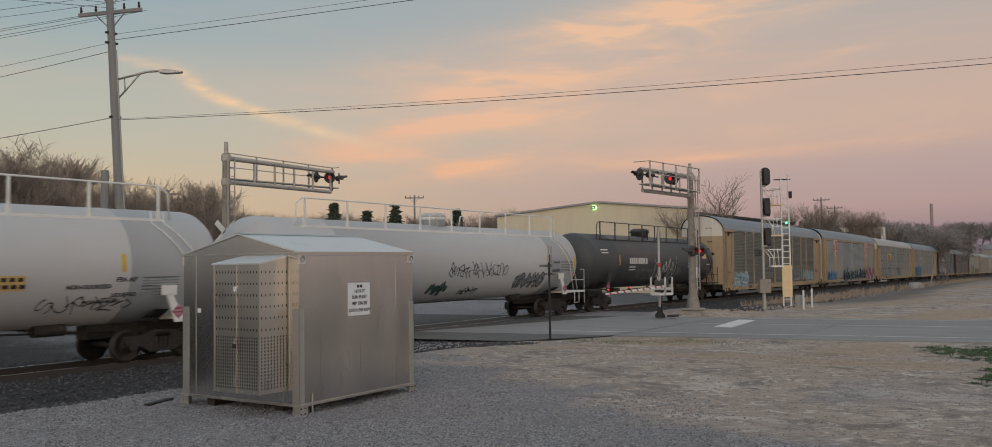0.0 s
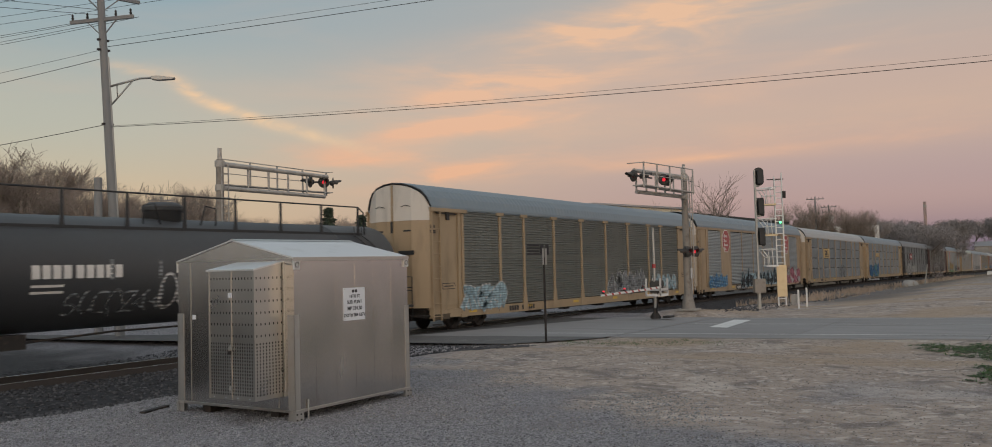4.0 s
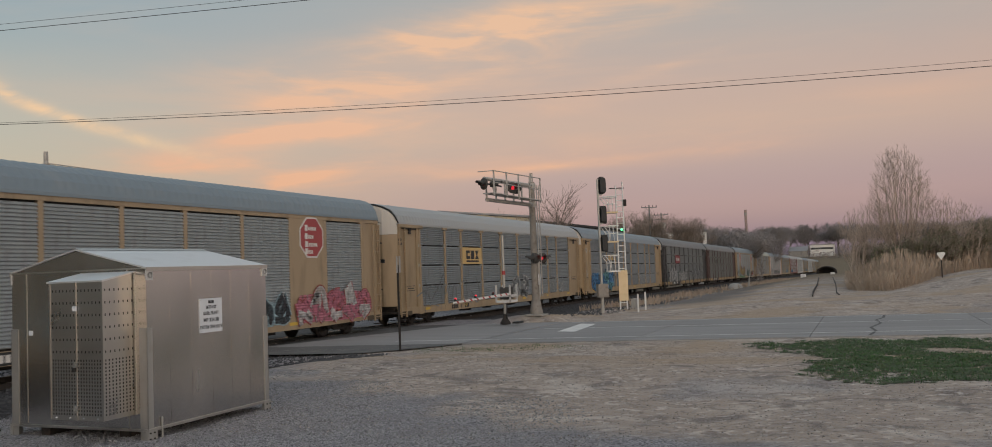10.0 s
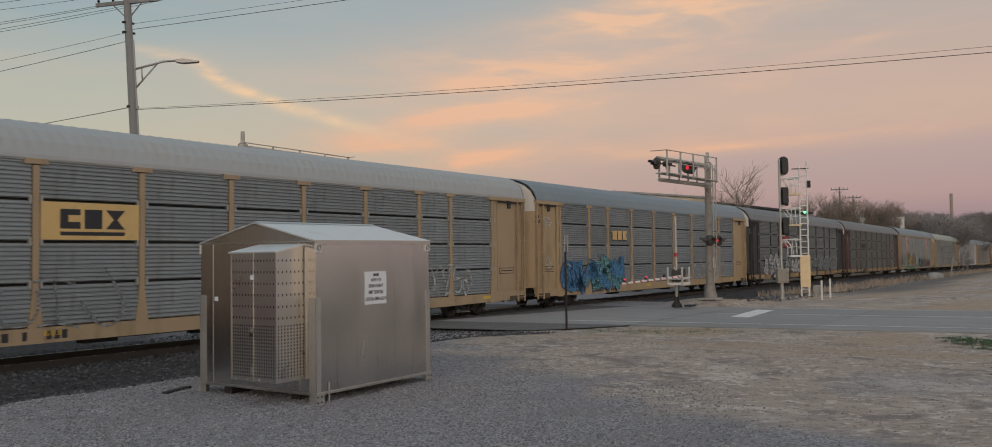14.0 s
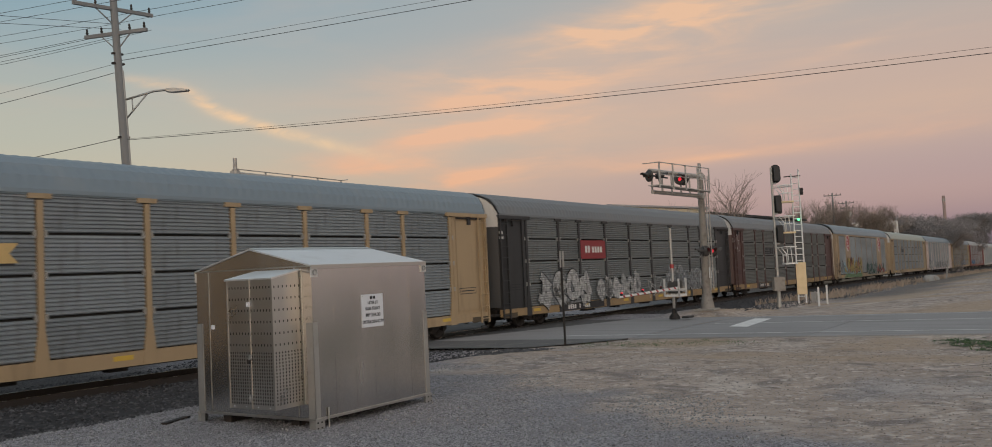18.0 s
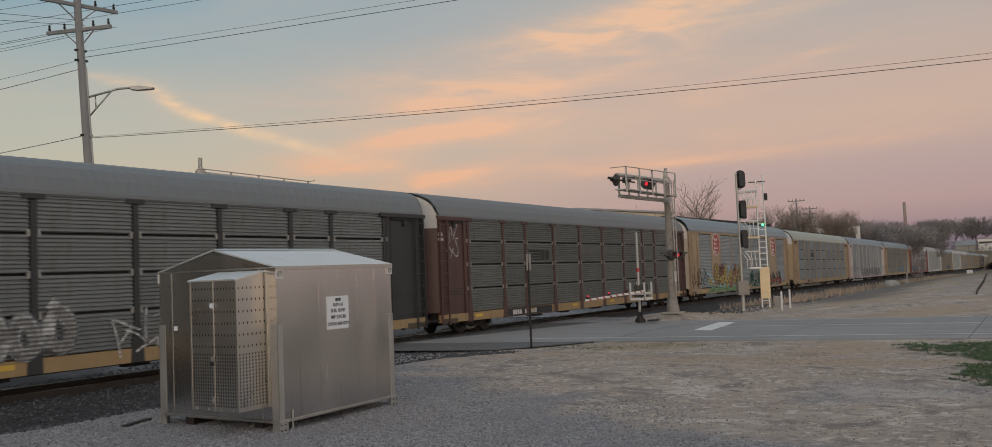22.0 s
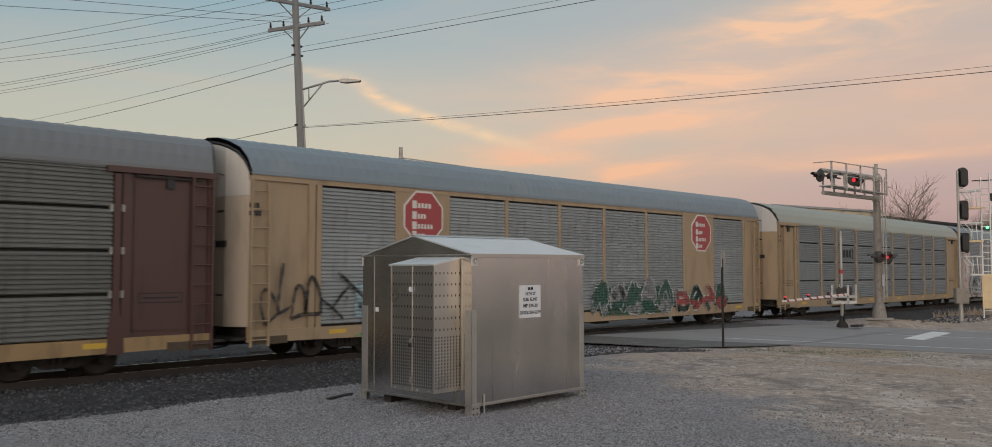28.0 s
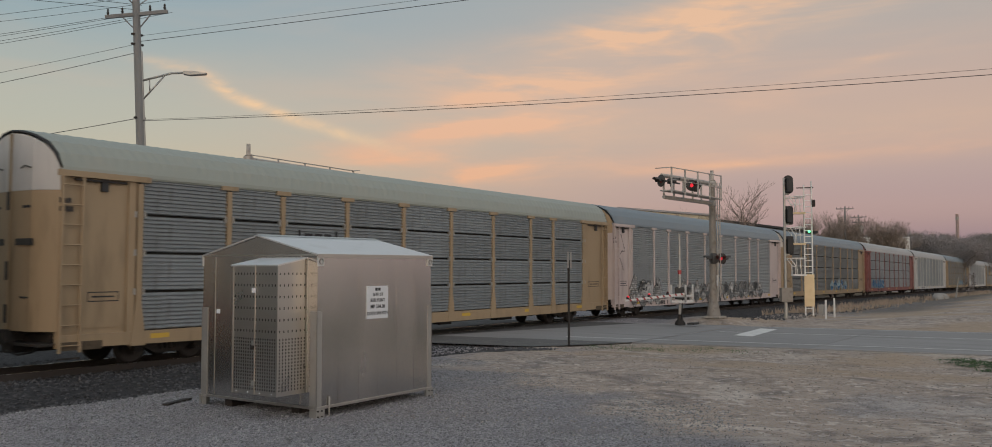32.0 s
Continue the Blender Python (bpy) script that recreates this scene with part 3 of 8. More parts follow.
def build_ground():
    xs = lines([(-2500, -400, 6), (-400, -40, 9), (-40, 0, 10), (0, 8, 16), (8, 30, 110), (30, 60, 60), (60, 130, 35), (130, 400, 27), (400, 1200, 16), (1200, 4500, 8)])
    ys = lines([(-3000, -500, 6), (-500, -60, 11), (-60, -14, 14), (-14, -10, 8), (-10, 14, 120), (14, 30, 32), (30, 80, 20), (80, 500, 14), (500, 3000, 6)])
    v = []
    for x in xs:
        for y in ys:
            z = ground_z(x, y)
            if -14 < y < 30 and 0 < x < 130:
                z += lumps(x, y)
            v.append((x, y, z))
    n = len(ys)
    m = Mesh()
    m.add(v, [(i * n + j, (i + 1) * n + j, (i + 1) * n + j + 1, i * n + j + 1) for i in range(len(xs) - 1) for j in range(n - 1)], True)
    g = part("ground", m, M_GROUND)
    tagged(g, "bare lot of grey gravel and tan dirt with pale wheel tracks", "ground", kind="structure")


def road_x(y, k):
    """Plan of the road: k = 0 is its near edge, 1 its far edge."""
    near = 29.6 - 0.20 * y
    far = 40.0 - 0.20 * y + 0.4
    return near + (far - near) * k


def build_road():
    # slabs of concrete across the road with open joints, one piece each
    road = tagged(new("road"), "grey concrete street in worn slabs crossing the railway", "road", kind="structure")
    ys = [-130 + 5.5 * i for i in range(26)] + [13.0]
    for a, b in zip(ys, ys[1:]):
        for k0, k1 in ((0.0, 0.34), (0.34, 0.67), (0.67, 1.0)):
            m = Mesh()
            g = 0.012
            cs = [(road_x(a, k0) + g, a + g), (road_x(a, k1) - g, a + g), (road_x(b, k1) - g, b - g), (road_x(b, k0) + g, b - g)]
            zt = [max(ground_z(x, y), rail_z(x) - 0.04) + 0.035 for x, y in cs]
            v = [(x, y, z) for (x, y), z in zip(cs, zt)] + [(x, y, z - 0.2) for (x, y), z in zip(cs, zt)]
            m.add(v, [(0, 1, 2, 3), (7, 6, 5, 4), (0, 4, 5, 1), (1, 5, 6, 2), (2, 6, 7, 3), (3, 7, 4, 0)])
            part("slab", m, M_ROAD, road)
    # asphalt apron over the rails and the street beyond
    ks = [-0.28, -0.14, 0.0, 0.25, 0.5, 0.75, 1.02]
    n = len(ks)

    def seam(k):
        """Where the concrete ends before the rails."""
        return min(20.3, 20.24 - 2.84 * k)
    # last concrete slabs, splayed out to the left of the street
    for j in range(n - 1):
        v = []
        for i in range(9):
            for k in (ks[j], ks[j + 1]):
                y = 13.0 + (seam(k) - 13.0) * i / 8
                x = road_x(y, k if k > 0 else k * step(y, 12.5, 15.0))
                v.append((x + (0.006 if k == ks[j] else -0.006), y, rail_z(x) + 0.002))
        part("splay_slab", Mesh().add(v, [(i * 2, i * 2 + 1, i * 2 + 3, i * 2 + 2) for i in range(8)]), M_ROAD if ks[j] >= 0 else M_PATCH, road)
    m = Mesh()
    rows = [0.0, 0.1, 0.22, 0.35, 0.5, 0.65, 0.8, 1.0]
    v = []
    for r in rows:
        for k in ks:
            y = seam(k) - .02 + (30.0 - seam(k)) * r
            x = road_x(y, k)
            v.append((x, y, rail_z(x) - 0.010))
    for y in (32, 36, 45, 60, 90, 130):
        for k in ks:
            x = road_x(y, k)
            v.append((x, y, rail_z(x) - 0.010 + 0.4 * step(y, 30, 60)))
    m.add(v, [(i * n + j, i * n + j + 1, (i + 1) * n + j + 1, (i + 1) * n + j) for i in range(len(rows) + 5) for j in range(n - 1)])
    part("crossing_apron", m, M_ASPHALT, road, "dark patched asphalt")
    # painted lines
    for k, w, nm in ((0.13, 0.12, "edge_line"), (0.60, 0.10, "lane_line"), (0.94, 0.10, "edge_line")):
        m = Mesh()
        for i in range(34):
            a, b = (16.0 if k < .2 else 12.4) - 3.6 * i, (16.0 if k < .2 else 12.4) - 3.6 * (i + 1)
            cs = [(road_x(a, k), a), (road_x(a, k) + w, a), (road_x(b, k) + w, b), (road_x(b, k), b)]
            m.add([(x, y, max(ground_z(x, y), rail_z(x) - 0.04) + 0.047) for x, y in cs], [(0, 1, 2, 3)])
        part(nm, m, M_PAINT, road)
    m = Mesh()
    cs = [(32.1, 11.3), (31.9, 10.55), (36.4, 11.0), (36.6, 11.75)]
    m.add([(x, y, max(ground_z(x, y), rail_z(x) - 0.04) + 0.045) for x, y in cs], [(0, 1, 2, 3)])
    part("stop_line", m, M_PAINT, road, "worn white stop line")
    m = Mesh()
    pts = [(29.7, 0.25), (31.4, 0.05), (33.0, 0.2), (35.2, -0.15), (37.0, 0.0), (38.5, -0.3), (40.2, -0.35)]
    for (xa, ya), (xb, yb) in zip(pts, pts[1:]):
        m.add([(x, y, max(ground_z(x, y), rail_z(x) - 0.04) + 0.042) for x, y in ((xa, ya - .05), (xb, yb - .05), (xb, yb + .05), (xa, ya + .05))], [(0, 1, 2, 3)])
    part("crack", m, M_ASPHALT, road, "tar-filled crack")


def build_track():
    tr = tagged(new("railway_track"), "single steel railway track on dark stone ballast", "railway", kind="structure")
    xs = lines([(-80, 0, 10), (0, 60, 30), (60, 200, 28), (200, 700, 25)])
    # ballast bed
    m = Mesh()
    prof = [(-5.6, -0.75), (-3.9, -0.55), (-2.3, -0.20), (-1.4, -0.16), (1.4, -0.16), (2.3, -0.2), (3.9, -0.55), (7.5, -0.5), (9, -0.75)]
    v = [(x, TRACK_Y + a, rail_z(x) + b + 0.03 * noise.noise((x, a * 2, 0))) for x in xs for a, b in prof]
    n = len(prof)
    m.add(v, [(i * n + j, (i + 1) * n + j, (i + 1) * n + j + 1, i * n + j + 1) for i in range(len(xs) - 1) for j in range(n - 1)], True)
    part("ballast_bed", m, M_BALLAST, tr)
    for side in (-1, 1):
        for nm, hw, z0, z1, mat in (("rail", 0.055, -0.172, -0.002, M_RAIL), ("rail_head", 0.036, -0.004, 0.0, M_RAILTOP)):
            m = Mesh()
            y = TRACK_Y + side * 0.755
            v = []
            for x in xs:
                z = rail_z(x)
                v += [(x, y - hw, z + z0), (x, y - hw * 0.66, z + z1), (x, y + hw * 0.66, z + z1), (x, y + hw, z + z0)]
            m.add(v, [(i * 4 + j, (i + 1) * 4 + j, (i + 1) * 4 + j + 1, i * 4 + j + 1) for i in range(len(xs) - 1) for j in range(3)])
            part(nm, m, mat, tr)
    tie = Mesh().box(-0.115, 0.115, -1.3, 1.3, -0.18, 0.0).data("tie", M_TIE)
    for i in range(150):
        x = -4 + 0.55 * i
        if 22.5 < x < 39:
            continue
        part("tie", tie, M_TIE, tr, at=pose(x, TRACK_Y + random.uniform(-.04, .04), rail_z(x) - 0.158, 0, 0, random.uniform(-1, 1)))


def scatter_stones(name, label, mat, count, region, size, zf, seed):
    rnd = random.Random(seed)
    octa = [(1, 0, 0), (-1, 0, 0), (0, 1, 0), (0, -1, 0), (0, 0, 1), (0, 0, -1)]
    of = [(0, 2, 4), (2, 1, 4), (1, 3, 4), (3, 0, 4), (2, 0, 5), (1, 2, 5), (3, 1, 5), (0, 3, 5)]
    v, f = [], []
    for _ in range(count):
        x, y = region(rnd)
        s = size * rnd.uniform(0.5, 1.4)
        a, ca = rnd.uniform(0, 6.28), rnd.uniform(0.5, 1)
        n = len(v)
        z = zf(x, y)
        for p in octa:
            q = (p[0] * rnd.uniform(.7, 1.2), p[1] * rnd.uniform(.5, 1) * ca, p[2] * rnd.uniform(.4, .8))
            v.append((x + s * (q[0] * math.cos(a) - q[1] * math.sin(a)), y + s * (q[0] * math.sin(a) + q[1] * math.cos(a)), z + s * (q[2] + 0.25)))
        f += [tuple(i + n for i in t) for t in of]
    me = bpy.data.meshes.new(name)
    me.from_pydata(v, [], f)
    me.materials.append(mat)
    tagged(new(name, me), label, "gravel", kind="stuff")


def bed_z(x, y):
    a = abs(y - TRACK_Y)
    prof = [(0, -0.16), (1.4, -0.16), (2.3, -0.2), (3.9, -0.55), (5.6, -0.75)]
    for (p, q), (r, s) in zip(prof, prof[1:]):
        if a <= r:
            return max(rail_z(x) + q + (s - q) * (a - p) / (r - p), ground_z(x, y))
    return ground_z(x, y)


build_ground()
build_road()
build_track()


# ---------------------------------------------------------------- signal cabinet
def build_cabinet():
    cab = thing("signal_cabinet", "brushed aluminium railway signal cabinet on short legs in the gravel", "cabinet", at=pose(9.22, 9.45, 0.25, 0, 0, 0.4))
    L, W = 2.66, 2.58        # along the track, across
    zb, ze, zr = 0.15, 2.38, 2.66
    # walls: each a thin folded sheet panel set between seam strips
    body = part("body", Mesh().prism([(0, zb), (W, zb), (W, ze), (W / 2, zr), (0, ze)], 0, L, axis="x"), M_ALU, cab)
    n = 6
    for i in range(1, n):
        m = Mesh().box(L * i / n - 0.006, L * i / n + 0.006, -0.003, 0.001, zb + 0.05, ze - 0.04)
        part("wall_seam", m, M_ALU, body)
    for y in (0.34, W - 0.30):
        m = Mesh().box(-0.007, 0.001, y - 0.008, y + 0.008, zb + 0.03, ze - 0.02)
        part("wall_seam", m, M_ALU_TRIM, body)
    part("gable_flashing", Mesh().box(-0.008, 0.001, 0.02, W - 0.02, ze - 0.015, ze + 0.005), M_ALU_TRIM, body)
    # roof sheets with turned-down lips
    for nm, y0, y1 in (("roof_sheet", -0.02, W / 2), ("roof_sheet", W + 0.02, W / 2)):
        m = Mesh()
        z0 = ze - 0.012
        for lo, hi in ((0.0, 0.022),):
            v = [(-0.02, y0, z0 + lo), (L + 0.02, y0, z0 + lo), (L + 0.02, y1, zr + lo + .01), (-0.02, y1, zr + lo + .01),
                 (-0.02, y0, z0 + hi), (L + 0.02, y0, z0 + hi), (L + 0.02, y1, zr + hi + .01), (-0.02, y1, zr + hi + .01)]
            m.add(v, [(3, 2, 1, 0), (4, 5, 6, 7), (0, 1, 5, 4), (1, 2, 6, 5), (2, 3, 7, 6), (3, 0, 4, 7)])
        roof = part(nm, m, M_ALU_ROOF, cab, "pale sheet roof")
        s = -1 if y0 < 0 else 1
        part("drip_edge", Mesh().box(-0.02, L + 0.02, min(y0, y0 + s * .008), max(y0, y0 + s * .008), z0 - 0.035, z0 + 0.02), M_ALU_TRIM, roof)
    part("ridge_cap", Mesh().prism([(W / 2 - 0.09, zr + .018), (W / 2, zr + 0.045), (W / 2 + 0.09, zr + .018), (W / 2, zr + .036)], -0.02, L + 0.02, axis="x"), M_ALU_TRIM, cab)
    # corner posts, half height angle iron with a foot
    for x, y, sx, sy in ((0, 0, -1, -1), (L, 0, 1, -1), (0, W, -1, 1), (L, W, 1, 1)):
        m = Mesh()
        hgt = 1.55
        m.box(min(x, x + sx * .012), max(x, x + sx * .012), min(y + sy * .012, y - sy * 0.13), max(y + sy * .012, y - sy * 0.13), 0.0, hgt)
        m.box(min(x + sx * .012, x - sx * 0.09), max(x + sx * .012, x - sx * 0.09), min(y, y + sy * .012), max(y, y + sy * .012), 0.0, hgt)
        post = part("corner_post", m, M_GALV, cab, "galvanised angle-iron leg")
        part("foot_bracket", Mesh().box(min(x + sx * .03, x - sx * .14), max(x + sx * .03, x - sx * .14), min(y + sy * .028, y - sy * .02), max(y + sy * .028, y - sy * .02), -0.03, 0.16), M_GALV, post)
        for zz in (0.03, 0.11):
            for dx in (0.0, 0.08):
                part("bolt", Mesh().cyl((x - sx * dx, y + sy * .026, zz), (x - sx * dx, y + sy * .042, zz), 0.012, n=6), M_DARKSTEEL, post)
        # lifting plate at the eave
        plate = part("lifting_plate", Mesh().box(min(x - sx * .11, x + sx * .016), max(x - sx * .11, x + sx * .016), min(y, y + sy * .022), max(y, y + sy * .022), ze - 0.17, ze - 0.025), M_PLATE, cab)
        part("lifting_ring", Mesh().lathe([(-0.006, 0.045), (0.006, 0.045), (0.006, 0.03), (-0.006, 0.03), (-0.006, 0.045)], "y", 14, (x - sx * .05, y + sy * .03, ze - 0.10)), M_GALV, plate)
    part("base_rail", Mesh().box(-0.01, L + .01, -0.018, 0.02, zb - 0.02, zb + 0.02), M_ALU_TRIM, cab)
    part("base_rail", Mesh().box(-0.018, 0.02, 0, W, zb - 0.02, zb + 0.015), M_ALU_TRIM, cab)
    part("skid", Mesh().box(0.1, L - .1, 0.45, 0.62, -0.03, zb), M_DARKSTEEL, cab)
    part("skid", Mesh().box(0.1, L - .1, W - 0.62, W - 0.45, -0.03, zb), M_DARKSTEEL, cab)
    # louvred door hood on the end wall
    x1, y0, y1, z0, z1, z2 = -0.55, 0.23, 1.18, 0.36, 2.22, 2.33
    m = Mesh()
    m.prism([(0, z0 + .0), (x1, z0), (x1, z1), (0, z2 - .02)], y0, y1)
    hood = part("door_hood", m, M_ALU_HOOD, cab, "slotted aluminium hood over the door")
    part("hood_cap", Mesh().prism([(0.0, z2 + .012), (x1 - .03, z1 + .012), (x1 - .03, z1 - .012), (0.0, z2 - .01)], y0 - .03, y1 + .03), M_ALU_ROOF, hood)
    # slots: front and side, sparse above and dense below
    for wall, u0, u1 in (("front", y0 + .05, (y0 + y1) / 2 - .035), ("front", (y0 + y1) / 2 + .035, y1 - .05), ("side", x1 + .045, -0.03)):
        m = Mesh()

        def slot(u, z, w, h):
            if wall == "front":
                m.box(x1 - .0022, x1 + .001, u - w / 2, u + w / 2, z - h / 2, z + h / 2)
            else:
                m.box(u - w / 2, u + w / 2, y0 - .0022, y0 + .001, z - h / 2, z + h / 2)
        k = 7
        for r in range(6):
            for c in range(k):
                slot(u0 + (u1 - u0) * c / (k - 1), 2.10 - 0.165 * r, 0.017, 0.034)
        for r in range(16):
            for c in range(k + 2):
                slot(u0 + (u1 - u0) * c / (k + 1), 1.16 - 0.048 * r, 0.019, 0.027)
        tagged(part("perforation", m, M_DARKHOLE, hood), kind="stuff")
    part("door_seam", Mesh().box(x1 - .012, x1, (y0 + y1) / 2 - .012, (y0 + y1) / 2 + .012, z0, z1), M_ALU_TRIM, hood)
    for y in (y0, y1):
        part("corner_strip", Mesh().box(x1 - .008, x1 + .01, y - .010, y + .010, z0, z1), M_ALU_TRIM, hood)
    for z in (1.86, 1.10, 0.52):
        part("hasp", Mesh().box(x1 - .035, x1 - .008, (y0 + y1) / 2 - .03, (y0 + y1) / 2 + .03, z - .035, z + .035), M_SIGNWHITE if z > 1.5 else M_GALV, hood)
    part("padlock", Mesh().box(x1 - .055, x1 - .03, (y0 + y1) / 2 - .022, (y0 + y1) / 2 + .022, 1.01, 1.07), M_DARKSTEEL, hood)
    part("hinge_rail", Mesh().box(-0.012, 0, y0 - .035, y0 - .012, z0, z2), M_ALU_TRIM, cab)
    for i in range(12):
        part("bolt", Mesh().cyl((-.012, y0 - .024, z0 + .06 + i * .165), (-.022, y0 - .024, z0 + .06 + i * .165), 0.01, n=6), M_GALV, cab)
    for y in (y0 + .1, y0 + .35, y1 - .35, y1 - .1):
        part("bolt", Mesh().cyl((x1 - .001, y, z0 + .03), (x1 - .012, y, z0 + .03), 0.01, n=6), M_SIGNWHITE, hood)
    part("small_tag", Mesh().box(-.006, .001, W - .34 - .08, W - .34, 1.46, 1.53), M_SIGNWHITE, cab, "small white tag")
    part("ground_wire_clamp", Mesh().cyl((0.24, -.02, 0.02), (0.24, -.02, 0.3), 0.014, n=8), M_GALV, cab)
    # number sign on the long wall
    sx0, sx1, sz0, sz1 = 1.05, 1.545, 1.39, 1.90
    sign = part("name_sign", Mesh().box(sx0, sx1, -0.014, -0.001, sz0, sz1), M_SIGNWHITE, cab, "white sheet sign with black lettering")
    cx, wd = (sx0 + sx1) / 2, sx1 - sx0
    part("railway_initials", Mesh().box(cx - .06, cx - .008, -.018, -.014, sz1 - .075, sz1 - .03).box(cx + .008, cx + .06, -.018, -.014, sz1 - .075, sz1 - .03), M_INK, sign)
    for txt, sz, zz in (("16TH ST", 0.068, sz1 - .135), ("SUB: FLINT", 0.072, sz1 - .225), ("MP 334.30", 0.080, sz1 - .325), ("DOT# 284 627V", 0.072, sz1 - .43)):
        lettering(txt, sz, M_INK, sign, pose(cx, -0.015, zz, 90, 0, 0), bold=0.0015)
    for x in (sx0 + .02, sx1 - .02):
        for z in (sz0 + .02, sz1 - .02):
            part("rivet", Mesh().cyl((x, -.014, z), (x, -.019, z), 0.007, n=6), M_GALV, sign)
    tagged(part("ground_plate", Mesh().box(-.33, .33, -.05, .05, 0, .03), M_DARKSTEEL, at=pose(9.05, 12.45, 0.25, 0, 0, 20)), "flat steel plate lying on the gravel", "plate")


build_cabinet()


# ---------------------------------------------------------------- rolling stock
PITCH, BODY = 28.44, 28.2
POST_GAPS = [2.45, 2.75, 1.95, 2.70, 2.78, 2.72, 2.75, 2.80, 1.85, 2.75]
TIERS = [(0.88, 1.81), (1.87, 2.78), (2.84, 3.74), (3.80, 4.68)]


def corrugated(w, h, ridges, y=0.0, d=0.036):
    """A steel sheet with horizontal ridges, its outer face towards -y, from the origin to (w, h)."""
    m = Mesh()
    v, f = [], []
    k = ridges * 4
    offs = [0, -1, -1, 0]
    for i in range(k + 1):
        z = h * i / k
        yy = y + d * offs[i % 4] if 0 < i < k else y
        v += [(0.0, yy, z), (w, yy, z)]
    for i in range(k):
        f.append((2 * i, 2 * i + 1, 2 * i + 3, 2 * i + 2))
    m.add(v, f)
    # folded back all round
    m.add([(0, y, 0), (w, y, 0), (w, y + .03, 0), (0, y + .03, 0)], [(0, 1, 2, 3)])
    m.add([(0, y, h), (w, y, h), (w, y + .03, h), (0, y + .03, h)], [(3, 2, 1, 0)])
    return m


PANELS = {}


def panel_data(w, h, ridges, mat):
    key = (round(w, 2), round(h, 2), ridges, mat.name)
    if key not in PANELS:
        PANELS[key] = corrugated(w, h, ridges).data("panel", mat)
    return PANELS[key]


ROOF_PROF = [(-1.56, 4.70), (-1.55, 4.80), (-1.42, 5.12), (-1.20, 5.40), (-0.85, 5.58), (-0.45, 5.69), (0, 5.73), (0.45, 5.69), (0.85, 5.58), (1.20, 5.40), (1.42, 5.12), (1.55, 4.80), (1.56, 4.70)]


def roof_mesh(mat, cut=0.0):
    """Arched roof with shallow cross corrugations."""
    key = "roof" + mat.name + str(cut)
    if key in PANELS:
        return PANELS[key]
    m = Mesh()
    n, k = len(ROOF_PROF), 180
    v, f = [], []
    for i in range(k + 1):
        x = (BODY - cut) * i / k - BODY / 2
        d = 0.014 if i % 2 else 0.0
        for a, z in ROOF_PROF:
            s = 1 + d / 1.5
            v.append(((x + cut / 2) * (1 - .40 * min(1, abs(a) / 1.5) ** 2 / (BODY / 2 - cut / 2)) - cut / 2, a * s if abs(a) < 1.5 else a, z + (d if abs(a) < 1.5 else 0)))
    for i in range(k):
        for j in range(n - 1):
            f.append((i * n + j, (i + 1) * n + j, (i + 1) * n + j + 1, i * n + j + 1))
    m.add(v, f)
    PANELS[key] = m.data("roof", mat)
    return PANELS[key]


def wheelset_data():
    if "wheelset" not in PANELS:
        m = Mesh()
        m.cyl((0, -1.0, 0), (0, 1.0, 0), 0.08, n=10)
        for s in (-1, 1):
            prof = [(s * 0.69, 0.10), (s * 0.69, 0.30), (s * 0.70, 0.36), (s * 0.68, 0.445), (s * 0.71, 0.445), (s * 0.72, 0.425), (s * 0.82, 0.418), (s * 0.82, 0.35), (s * 0.76, 0.30), (s * 0.78, 0.14), (s * 0.86, 0.11), (s * 0.86, 0.0)]
            m.lathe(prof, "y", 26)
            for k in range(5):
                a = k * math.tau / 5
                m.cyl((0.22 * math.cos(a), s * 0.765, 0.22 * math.sin(a)), (0.22 * math.cos(a), s * 0.785, 0.22 * math.sin(a)), 0.03, n=6)
        PANELS["wheelset"] = m.data("wheelset", M_WHEEL)
        t = Mesh()
        for s in (-1, 1):
            t.lathe([(s * 0.8215, 0.352), (s * 0.8225, 0.412), (s * 0.818, 0.416)], "y", 26)
        PANELS["tread"] = t.data("tread", M_TREAD)
        m = Mesh()
        for s in (-1, 1):
            y = s * 0.98
            side = [(-1.12, .52), (-1.05, .66), (-0.62, .68), (-0.30, .80), (0.30, .80), (0.62, .68), (1.05, .66), (1.12, .52), (1.0, .38), (0.72, .42), (0.38, .24), (-0.38, .24), (-0.72, .42), (-1.0, .38)]
            m.prism(side, y - 0.07, y + 0.07)
            for dx in (-0.2, -.07, 0.07, .2):
                m.cyl((dx, y - s * -.075, 0.33), (dx, y - s * -.075, 0.62), 0.045, n=8)
            for dx in (-0.9, 0.9):
                m.cyl((dx, y, 0.42), (dx, y + s * .13, 0.42), 0.13, n=12)
        m.box(-0.22, 0.22, -1.05, 1.05, 0.48, 0.72)
        m.cyl((0, 0, 0.72), (0, 0, 0.84), 0.3, n=14)
        PANELS["truck"] = m.data("truck_frame", M_DARKSTEEL)


WHEELSETS = []


def add_truck(car, x, near=True):
    wheelset_data()
    truck = part("truck", PANELS["truck"], None, car, at=pose(x, 0, 0))
    for dx in (-0.9, 0.9):
        w = part("wheelset", PANELS["wheelset"], None, truck, at=pose(dx, 0, 0.42))
        WHEELSETS.append((car, w, dx))
    return truck


